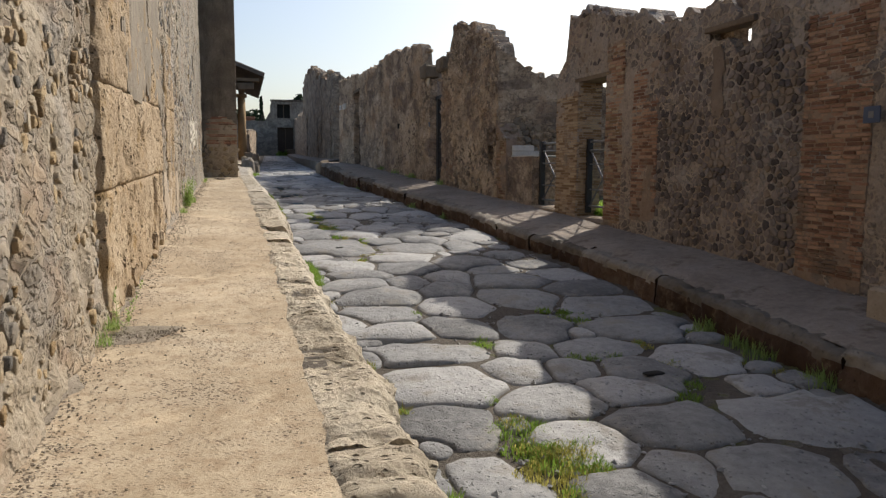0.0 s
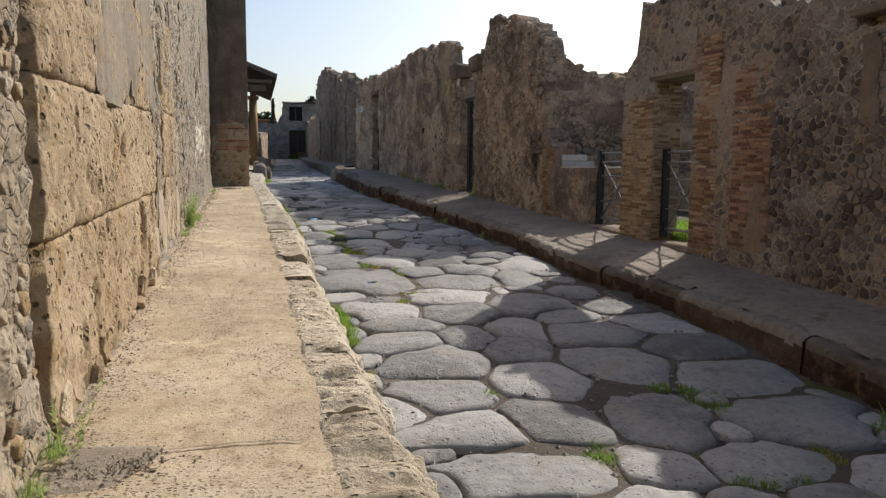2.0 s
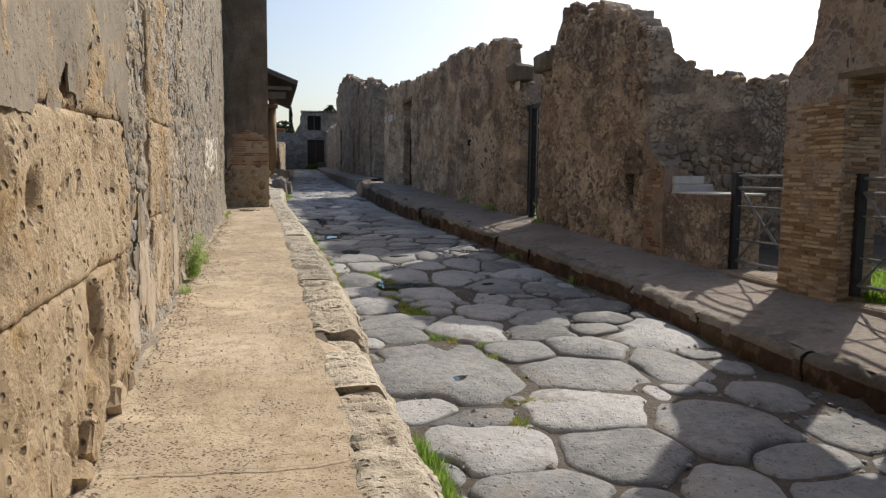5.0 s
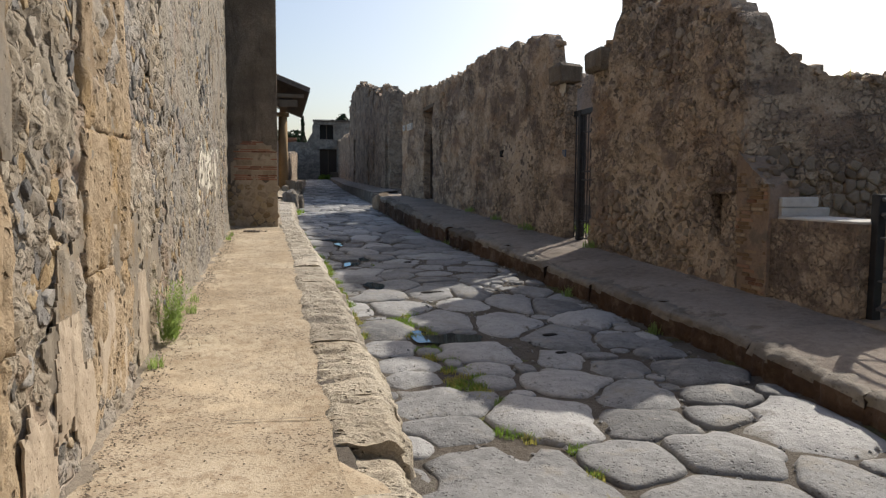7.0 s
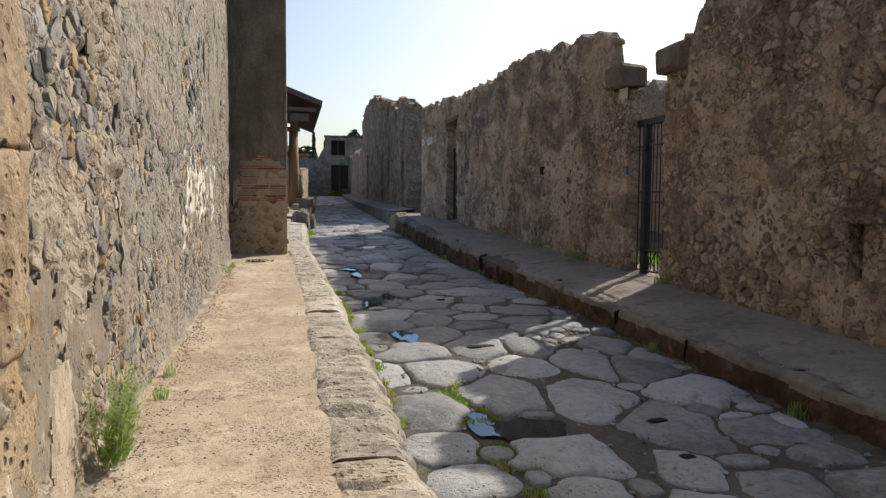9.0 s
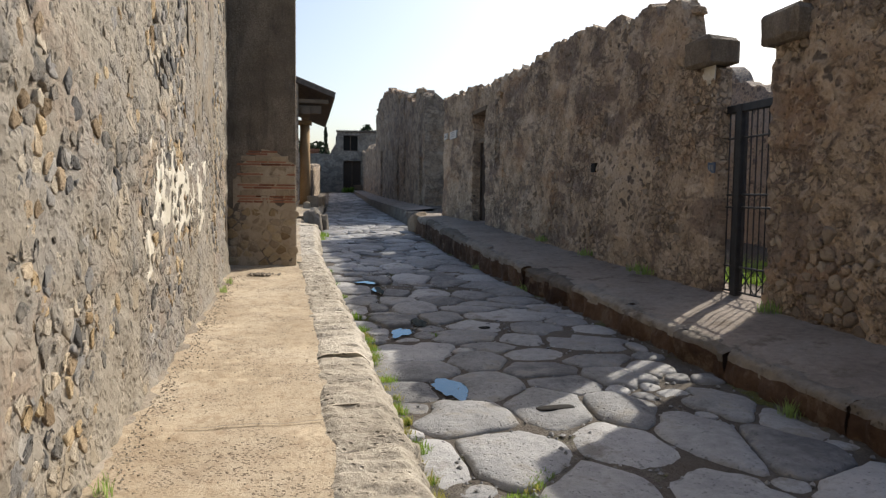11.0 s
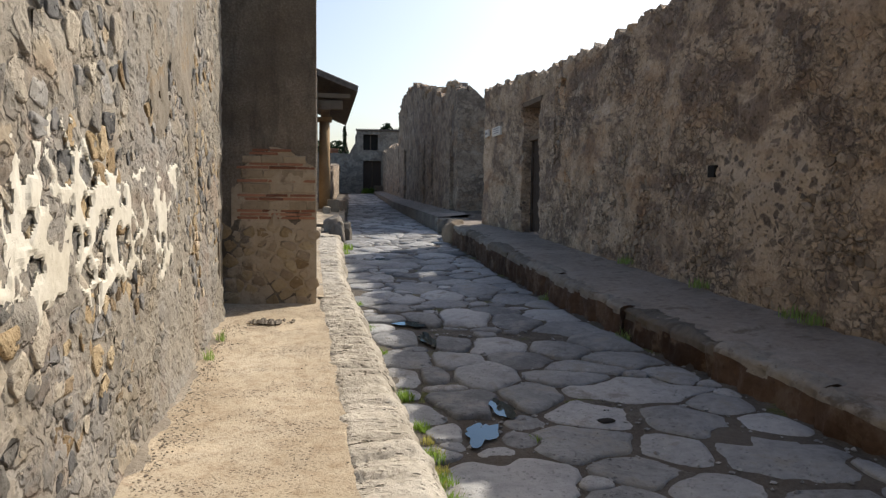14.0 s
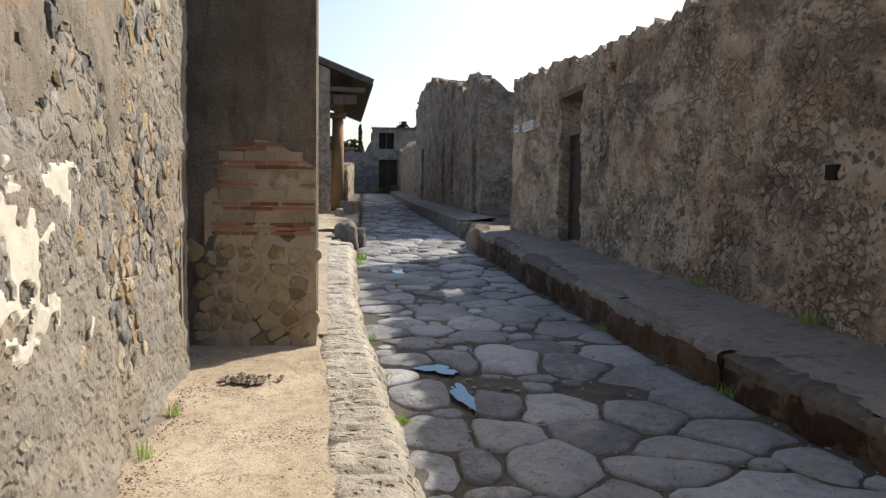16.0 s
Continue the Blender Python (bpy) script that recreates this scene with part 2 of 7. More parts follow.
lava_kerb = rock("worn_lava_kerb", (0.10, 0.086, 0.07), (0.19, 0.166, 0.138), (0.33, 0.295, 0.25), grain=9, pores=20, bump=1.0, depth=0.035, spread=0.3, stain=(0.14, 0.115, 0.09))
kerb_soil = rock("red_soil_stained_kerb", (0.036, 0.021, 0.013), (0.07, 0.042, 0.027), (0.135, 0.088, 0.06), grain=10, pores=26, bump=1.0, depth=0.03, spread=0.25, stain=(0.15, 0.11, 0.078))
pave_right = rock("trodden_mortar_pavement", (0.15, 0.122, 0.099), (0.28, 0.236, 0.197), (0.42, 0.365, 0.31), grain=12, pores=30, bump=0.9, depth=0.025, spread=0.05, pore_dark=0.4, stain=(0.17, 0.135, 0.105))
soil = rock("dark_gravelly_soil", (0.05, 0.04, 0.032), (0.105, 0.088, 0.070), (0.17, 0.15, 0.125), grain=30, pores=45, bump=1.0, depth=0.02, spread=0.05)
brick_mat = rock("roman_brick", (0.15, 0.076, 0.048), (0.27, 0.145, 0.091), (0.385, 0.24, 0.158), grain=26, pores=60, bump=0.9, depth=0.015, spread=0.7, stain=(0.17, 0.115, 0.08))
brick_tan = rock("tan_roman_brick", (0.19, 0.12, 0.065), (0.31, 0.215, 0.13), (0.42, 0.325, 0.22), grain=30, pores=70, bump=0.7, depth=0.012, spread=0.7, stain=(0.24, 0.19, 0.14))
mortar_pale = rock("pale_old_mortar", (0.27, 0.215, 0.155), (0.42, 0.345, 0.26), (0.54, 0.455, 0.35), grain=10, pores=30, bump=0.8, depth=0.02, spread=0.05)
plaster_brown = rock("brown_plaster_remnant", (0.12, 0.088, 0.065), (0.20, 0.152, 0.115), (0.29, 0.23, 0.18), grain=7, pores=26, bump=0.8, depth=0.02, spread=0.05)
brick_joint = rock("brick_mortar", (0.175, 0.121, 0.085), (0.29, 0.209, 0.148), (0.43, 0.331, 0.244), grain=9, pores=26, bump=1.0, depth=0.035, spread=0.05, stain=(0.19, 0.15, 0.115))
brick_red = rock("red_pier_brick", (0.17, 0.072, 0.042), (0.30, 0.135, 0.08), (0.41, 0.21, 0.13), grain=30, pores=70, bump=0.7, depth=0.012, spread=0.6)
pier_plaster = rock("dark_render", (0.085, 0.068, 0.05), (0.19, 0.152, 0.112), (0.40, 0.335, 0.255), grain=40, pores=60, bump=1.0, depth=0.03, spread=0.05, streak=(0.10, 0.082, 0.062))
pier_block = rock("worn_pier_block", (0.24, 0.18, 0.115), (0.38, 0.295, 0.195), (0.50, 0.40, 0.285), grain=14, pores=40, bump=0.8, depth=0.02, spread=0.3, stain=(0.24, 0.18, 0.12))
stone_ochre = rock("ochre_tuff_rubble", (0.22, 0.15, 0.08), (0.37, 0.27, 0.15), (0.47, 0.37, 0.235), grain=17, pores=34, bump=1.0, depth=0.03, spread=0.4)
stone_lava = rock("dark_grey_lava_rubble", (0.08, 0.077, 0.074), (0.155, 0.149, 0.141), (0.26, 0.247, 0.228), grain=16, pores=36, bump=0.9, depth=0.025, spread=0.5)
stone_blue = rock("blue_grey_lava_rubble", (0.17, 0.16, 0.15), (0.265, 0.25, 0.23), (0.36, 0.335, 0.295), grain=16, pores=36, bump=0.9, depth=0.025, spread=0.4)
foot_dirt = rock("grey_dirt", (0.13, 0.108, 0.083), (0.245, 0.208, 0.162), (0.40, 0.345, 0.27), grain=34, pores=60, bump=1.0, depth=0.012, spread=0.05)
block_pale = rock("pale_tuff_block", (0.19, 0.145, 0.10), (0.28, 0.22, 0.155), (0.36, 0.295, 0.215), grain=16, pores=50, bump=0.6, depth=0.015, spread=0.4)
marble = rock("weathered_marble", (0.38, 0.355, 0.315), (0.53, 0.505, 0.46), (0.66, 0.635, 0.59), grain=10, pores=80, bump=0.2, depth=0.008, spread=0.15, pore_dark=0.15)
wood_old = rock("weathered_timber", (0.07, 0.05, 0.035), (0.14, 0.105, 0.075), (0.23, 0.18, 0.13), grain=30, pores=90, bump=0.5, depth=0.01, spread=0.2)
wall_west_mat = coursed("ochre_rubble_wall", ((0.26, 0.215, 0.16), (0.44, 0.38, 0.295)), ((0.13, 0.11, 0.085), (0.30, 0.24, 0.165), (0.47, 0.385, 0.275)), 7.0, ((0.28, 0.235, 0.175), (0.43, 0.37, 0.285)), 0.1, bump=1.0)
wall_grey_mat = coursed("grey_ochre_rubble_wall", ((0.215, 0.183, 0.14), (0.36, 0.316, 0.252)), ((0.10, 0.094, 0.086), (0.22, 0.195, 0.155), (0.38, 0.31, 0.215)), 5.2, ((0.22, 0.193, 0.152), (0.345, 0.307, 0.249)), 0.3, bump=0.9)
wall_incertum = coursed("lava_rubble_wall", ((0.28, 0.22, 0.163), (0.50, 0.405, 0.31)), ((0.098, 0.082, 0.074), (0.205, 0.167, 0.143), (0.34, 0.277, 0.22)), 9.0, ((0.25, 0.20, 0.156), (0.37, 0.30, 0.24)), 0.1)
def mottled(name, tan, dark, pale, stones, scale=6.2, bump=1.0, bare=()):
    """Weathered mortar wall: blotches, runs of pale lime, and dark stones that show through in places."""
    n = Nodes(name)
    fine = n.noise(26, 8, 0.72)
    tone = n.math("ADD", n.math("MULTIPLY", n.noise(2.4, 7, 0.68), 0.62), n.math("MULTIPLY", fine, 0.38))
    c = n.ramp(tone, [(0.40, tuple(0.55 * v for v in tan)), (0.5, tan), (0.61, pale)])
    wob = n.add("ShaderNodeTexNoise")
    wob.inputs["Scale"].default_value, wob.inputs["Detail"].default_value = 5.0, 4
    n.to(n.pos, wob.inputs["Vector"])
    ws = n.add("ShaderNodeVectorMath")
    ws.operation = "MULTIPLY_ADD"
    n.t.links.new(wob.outputs["Color"], ws.inputs[0])
    ws.inputs[1].default_value = (0.24, 0.24, 0.24)
    n.to(n.stretch(1.0, 1.0, 1.15), ws.inputs[2])
    d, tint = n.cells(scale, "F1", ws.outputs[0], 0.85)
    sep = n.add("ShaderNodeSeparateColor")
    n.to(tint, sep.inputs[0])
    d = n.math("ADD", d, n.math("MULTIPLY", n.math("SUBTRACT", fine, 0.5), 0.22))
    oval = n.math("SUBTRACT", 1.0, n.smooth(d, 0.24, 0.46))
    shown = n.math("ADD", 0.0, 0.0)
    zone = n.smooth(n.math("ADD", n.noise(0.55, 5, 0.6), n.math("MULTIPLY", sep.outputs[1], 0.12)), 0.58, 0.68)
    for y, z, ry, rz in bare:
        s = n.add("ShaderNodeVectorMath")
        s.operation = "SUBTRACT"
        n.to(n.stretch(0.0, 1 / ry, 1 / rz), s.inputs[0])
        s.inputs[1].default_value = (0, y / ry, z / rz)
        ln = n.add("ShaderNodeVectorMath")
        ln.operation = "LENGTH"
        n.t.links.new(s.outputs[0], ln.inputs[0])
        far = n.math("ADD", ln.outputs["Value"], n.math("MULTIPLY", n.math("SUBTRACT", n.noise(1.6, 6, 0.65), 0.5), 1.8))
        spot = n.math("SUBTRACT", 1.0, n.smooth(far, 0.65, 1.05))
        c = n.mix(n.math("MULTIPLY", spot, 0.6), c, tuple(0.92 * v for v in pale))
        zone, shown = n.math("MAXIMUM", zone, spot), n.math("MAXIMUM", shown, spot)
    show = n.math("MULTIPLY", oval, n.math("ADD", n.math("MULTIPLY", sep.outputs[2], 0.22), n.math("MULTIPLY", zone, 0.7)))
    st = n.ramp(n.math("ADD", n.math("MULTIPLY", sep.outputs[0], 0.6), n.math("MULTIPLY", fine, 0.4)), [(0.2, stones[0]), (0.55, stones[1]), (0.85, stones[2])])
    halo = n.math("MULTIPLY", n.math("SUBTRACT", n.smooth(d, 0.22, 0.42), n.smooth(d, 0.46, 0.70)), zone)
    c = n.mix(n.math("MULTIPLY", halo, 0.55), c, pale)
    c = n.mix(show, c, st)
    crev = n.math("SUBTRACT", 1.0, n.smooth(n.math("ADD", n.cells(scale * 1.3, "DISTANCE_TO_EDGE", ws.outputs[0])[0], n.math("MULTIPLY", n.math("SUBTRACT", n.noise(13, 6, 0.7), 0.5), 0.34)), 0.0, 0.15))
    own = n.add("ShaderNodeSeparateColor")
    n.to(n.cells(scale * 1.3, "F1", ws.outputs[0])[1], own.inputs[0])
    open_ = n.smooth(n.math("ADD", n.noise(0.8, 6, 0.62), n.math("MULTIPLY", n.noise(4.0, 4), 0.2)), 0.54, 0.70)
    c = n.mix(n.math("MULTIPLY", open_, 0.45), c, n.ramp(own.outputs[0], [(0.1, tuple(0.55 * v for v in tan)), (0.55, tan), (0.95, pale)]))
    # crevice shade painted as dark lines where stones show
    c = n.mix(n.math("MULTIPLY", n.math("MULTIPLY", crev, open_), 0.5), c, tuple(0.6 * v for v in dark))
    blot = n.smooth(n.noise(0.85, 8, 0.70, n.stretch(1.0, 1.0, 1.5), 0.8), 0.49, 0.57)
    c = n.mix(n.math("MULTIPLY", n.math("MULTIPLY", blot, 0.74), n.math("SUBTRACT", 1.0, n.math("MULTIPLY", shown, 0.85))), c, n.ramp(n.noise(9, 6, 0.7), [(0.35, tuple(0.6 * v for v in dark)), (0.65, tuple(1.5 * v for v in dark))]))
    c = n.mix(n.math("MULTIPLY", n.smooth(n.noise(1.25, 7, 0.66, n.stretch(1.0, 0.9, 1.2), 0.4), 0.54, 0.68), 0.5), c, tuple(min(0.8, 1.12 * v) for v in tan))
    c = n.mix(n.math("MULTIPLY", n.smooth(n.noise(1.7, 7, 0.7, n.stretch(2.0, 2.0, 0.5)), 0.56, 0.72), 0.5), c, pale)
    c = n.mix(n.math("MULTIPLY", n.smooth(n.noise(0.7, 6, 0.7, n.stretch(1.0, 0.8, 1.7)), 0.52, 0.66), 0.35), c, (tan[0] * 0.95, tan[1] * 0.72, tan[2] * 0.52))
    pits = n.smooth(n.math("ADD", n.cells(15)[0], n.math("MULTIPLY", n.noise(6, 6, 0.75), 0.8)), 0.45, 0.72)
    # colour darkened inside pits, in place of shade from relief
    c = n.mix(n.math("MULTIPLY", n.math("SUBTRACT", 1.0, pits), 0.55), c, tuple(0.5 * v for v in dark))
    h = n.math("ADD", n.math("ADD", n.math("MULTIPLY", fine, 0.5), n.math("MULTIPLY", n.noise(7, 7, 0.7), 1.1)), n.math("ADD", n.math("MULTIPLY", pits, 0.6), n.math("SUBTRACT", n.math("MULTIPLY", show, -0.5), n.math("MULTIPLY", n.math("MULTIPLY", crev, open_), 0.7))))
    return n.done(c, 0.93, h, bump, 0.05)


wall_plastered = mottled("patchy_plastered_wall", (0.50, 0.378, 0.265), (0.185, 0.139, 0.112), (0.64, 0.52, 0.39), ((0.09, 0.074, 0.066), (0.18, 0.145, 0.12), (0.32, 0.255, 0.195)), bare=((23.2, 2.85, 1.5, 0.8), (17.5, 2.15, 0.8, 0.55), (27.5, 2.4, 0.8, 0.5)))
wall_far = mottled("distant_rubble_wall", (0.39, 0.305, 0.222), (0.165, 0.13, 0.107), (0.52, 0.43, 0.335), ((0.085, 0.07, 0.06), (0.16, 0.13, 0.105), (0.26, 0.21, 0.165)), 3.2, 0.8)
house_far = mottled("distant_house_masonry", (0.30, 0.265, 0.222), (0.15, 0.132, 0.115), (0.38, 0.345, 0.295), ((0.12, 0.105, 0.09), (0.18, 0.16, 0.135), (0.26, 0.23, 0.195)), 2.4, 0.5)


def sandy():
    """Trodden lime-and-sand footway with small dark pebbles."""
    n = Nodes("sandy_footway")
    tone = n.math("ADD", n.math("MULTIPLY", n.noise(0.9, 6, 0.6), 0.6), n.math("MULTIPLY", n.noise(60, 5, 0.7), 0.4))
    c = n.ramp(tone, [(0.30, (0.285, 0.22, 0.143)), (0.5, (0.45, 0.367, 0.26)), (0.72, (0.585, 0.507, 0.39))])
    worn = n.smooth(n.noise(1.5, 7, 0.68, n.stretch(1.1, 1.5, 1.0)), 0.45, 0.62)
    d, tint = n.cells(48, "F1", n.stretch(0.8, 1.15, 1.0))
    grit = n.math("MULTIPLY", n.math("SUBTRACT", 1.0, n.smooth(d, 0.26, 0.46)), n.math("MULTIPLY", n.math("ADD", 0.3, n.math("MULTIPLY", worn, 0.7)), n.smooth(n.noise(24, 2), 0.40, 0.52)))
    c = n.mix(n.math("MULTIPLY", n.smooth(n.noise(9, 6, 0.75), 0.45, 0.68), 0.6), c, (0.26, 0.18, 0.11))
    c = n.mix(n.math("MULTIPLY", worn, 0.22), c, (0.30, 0.255, 0.20))
    c = n.mix(n.math("MULTIPLY", grit, 0.95), c, (0.11, 0.08, 0.058))
    c = n.mix(n.math("MULTIPLY", n.smooth(n.noise(1.6, 6, 0.7, n.stretch(1, 1, 1)), 0.54, 0.68), 0.65), c, (0.60, 0.49, 0.345))
    h = n.math("ADD", n.math("MULTIPLY", n.noise(90, 5, 0.7), 0.6), n.math("MULTIPLY", n.noise(6, 5), 0.8))
    return n.done(c, 0.95, n.math("SUBTRACT", h, n.math("MULTIPLY", grit, 0.8)), 0.7, 0.012)


footway_mat = sandy()


def mossy():
    """Dark earth between the stones, grown over with moss in patches."""
    n = Nodes("mossy_joint_earth")
    fine = n.noise(40, 7, 0.7)
    c = n.ramp(n.math("ADD", n.math("MULTIPLY", n.noise(3.0, 5), 0.5), n.math("MULTIPLY", fine, 0.5)), [(0.34, (0.065, 0.054, 0.044)), (0.52, (0.135, 0.118, 0.098)), (0.70, (0.22, 0.20, 0.175))])
    moss = n.smooth(n.math("ADD", n.noise(1.15, 5, 0.62), n.math("MULTIPLY", n.noise(18, 4, 0.7), 0.22)), 0.64, 0.76)
    green = n.ramp(n.noise(55, 5, 0.7), [(0.35, (0.05, 0.065, 0.015)), (0.65, (0.19, 0.19, 0.045))])
    c = n.mix(n.math("MULTIPLY", moss, 0.85), c, green)
    return n.done(c, 0.95, n.math("ADD", fine, n.math("MULTIPLY", n.noise(90, 4), n.math("ADD", 0.4, moss))), 1.0, 0.02)


joint_earth = mossy()


def plain(name, color, rough=0.6, metal=0.0, vary=0.3, scale=8.0):
    n = Nodes(name)
    f = n.noise(scale, 6, 0.65)
    c = n.ramp(f, [(0.3, tuple(v * (1 - vary) for v in color)), (0.7, tuple(min(1, v * (1 + vary)) for v in color))])
    n.b.inputs["Metallic"].default_value = metal
    return n.done(c, rough, n.noise(scale * 8, 4), 0.25, 0.004)


def leafy(name, color, vary=0.5, scale=4.0, pass_on=0.5):
    """Thin leaves or blades, through which some of the sun shines."""
    m = plain(name, color, 0.6, 0.0, vary, scale)
    t = m.node_tree
    tr, mx = t.nodes.new("ShaderNodeBsdfTranslucent"), t.nodes.new("ShaderNodeMixShader")
    tr.inputs[0].default_value = (*[min(1, c * 1.9) for c in color], 1)
    mx.inputs[0].default_value = pass_on
    t.links.new(t.nodes["Principled BSDF"].outputs[0], mx.inputs[1])
    t.links.new(tr.outputs[0], mx.inputs[2])
    t.links.new(mx.outputs[0], t.nodes["Material Output"].inputs[0])
    return m


iron = plain("dark_painted_iron", (0.035, 0.036, 0.040), 0.5, 0.3)
rail_grey = plain("grey_painted_steel", (0.17, 0.17, 0.18), 0.45, 0.4)
door_dark = plain("dark_stained_wood", (0.055, 0.040, 0.030), 0.7)
# near-black base colour stands in for shade inside openings, windows and holes
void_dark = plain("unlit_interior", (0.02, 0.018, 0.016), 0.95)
grass_mat = leafy("grass_blades", (0.15, 0.23, 0.04))
grass_dry = leafy("yellowing_grass", (0.27, 0.25, 0.07))
weed_mat = leafy("grey_green_weed", (0.20, 0.27, 0.08))
leaf_mat = plain("dark_tree_leaves", (0.035, 0.055, 0.022), 0.7, 0.0, 0.5, 1.5)
bark = plain("bark", (0.10, 0.075, 0.05), 0.9, 0.0, 0.4, 6.0)
tile_red = plain("terracotta_tiles", (0.30, 0.15, 0.095), 0.85, 0.0, 0.4, 5.0)
tile_grey = plain("weathered_roof_tiles", (0.115, 0.095, 0.08), 0.9, 0.0, 0.4, 5.0)
sign_white = plain("pale_stone_plaque", (0.62, 0.60, 0.56), 0.6, 0.0, 0.1, 3.0)
sign_blue = plain("blue_enamel", (0.05, 0.07, 0.12), 0.35, 0.0, 0.2, 3.0)
column_mat = rock("ochre_column_plaster", (0.26, 0.17, 0.085), (0.37, 0.255, 0.14), (0.46, 0.34, 0.20), grain=10, pores=40, bump=0.3, depth=0.01, spread=0.1)
water = bpy.data.materials.new("sky_tinted_water")
water.use_nodes = True
wt = water.node_tree
wb = wt.nodes["Principled BSDF"]
wb.inputs["Base Color"].default_value = (0.045, 0.042, 0.034, 1)
wb.inputs["Roughness"].default_value, wb.inputs["Specular IOR Level"].default_value = 0.6, 0.0
gloss, fres, blend = wt.nodes.new("ShaderNodeBsdfGlossy"), wt.nodes.new("ShaderNodeFresnel"), wt.nodes.new("ShaderNodeMixShader")
# gloss colour tinted blue to paint the sky's blue into the reflection
gloss.inputs["Roughness"].default_value, gloss.inputs["Color"].default_value = 0.015, (0.50, 0.76, 1.0, 1)
fres.inputs["IOR"].default_value = 1.5
wt.links.new(fres.outputs[0], blend.inputs[0])
wt.links.new(wb.outputs[0], blend.inputs[1])
wt.links.new(gloss.outputs[0], blend.inputs[2])
wt.links.new(blend.outputs[0], wt.nodes["Material Output"].inputs[0])

# ---- building helpers ----
def mesh_object(name, verts, faces, material, parent=None, label="", smooth=True, place=None):
    me = bpy.data.meshes.new(name)
    me.from_pydata([tuple(map(float, v)) for v in verts] if not isinstance(verts, np.ndarray) else verts.tolist(), [], faces)
    for m in material if isinstance(material, (list, tuple)) else [material]:
        me.materials.append(m)
    if smooth:
        me.polygons.foreach_set("use_smooth", [True] * len(me.polygons))
    me.update()
    ob = new(name, me)
    if place is not None:
        ob.location = place
    if parent is not None:
        ob.parent = parent
    if label:
        tagged(ob, label)
    return ob


def part(name, bm, material, parent=None, label="", smooth=False):
    me = bpy.data.meshes.new(name)
    bm.to_mesh(me)
    bm.free()
    me.materials.append(material)
    if smooth:
        me.polygons.foreach_set("use_smooth", [True] * len(me.polygons))
    ob = new(name, me)
    if parent is not None:
        ob.parent = parent
    if label:
        tagged(ob, label)
    return ob


def thing(name, label, category, group="", kind="", at=(0, 0, 0)):
    ob = new(name)
    ob.location = at
    return tagged(ob, label, category, group, kind)


def box(bm, x0, x1, y0, y1, z0, z1, bevel=0.0, jitter=0.0, rnd=random):
    m = Matrix.Translation(((x0 + x1) / 2, (y0 + y1) / 2, (z0 + z1) / 2)) @ Matrix.Diagonal((x1 - x0, y1 - y0, z1 - z0, 1))
    vs = bmesh.ops.create_cube(bm, size=1, matrix=m)["verts"]
    if bevel:
        es = list({e for v in vs for e in v.link_edges})
        vs = list({v for f in bmesh.ops.bevel(bm, geom=es, offset=bevel, segments=1, affect="EDGES")["faces"] for v in f.verts})
    if jitter:
        for v in vs:
            v.co += Vector((rnd.uniform(-1, 1), rnd.uniform(-1, 1), rnd.uniform(-1, 1))) * jitter
    return vs


def bar(bm, a, b, r, sides=6):
    a, b = Vector(a), Vector(b)
    m = Matrix.Translation((a + b) / 2) @ (b - a).to_track_quat("Z", "Y").to_matrix().to_4x4()
    bmesh.ops.create_cone(bm, cap_ends=True, segments=sides, radius1=r, radius2=r, depth=(b - a).length, matrix=m)


def boxpart(name, dims, material, parent, bevel=0.008, jitter=0.0, label=""):
    bm = bmesh.new()
    box(bm, *dims, bevel, jitter)
    return part(name, bm, material, parent, label)


def const(v):
    return lambda u: np.full_like(np.asarray(u, float), v)


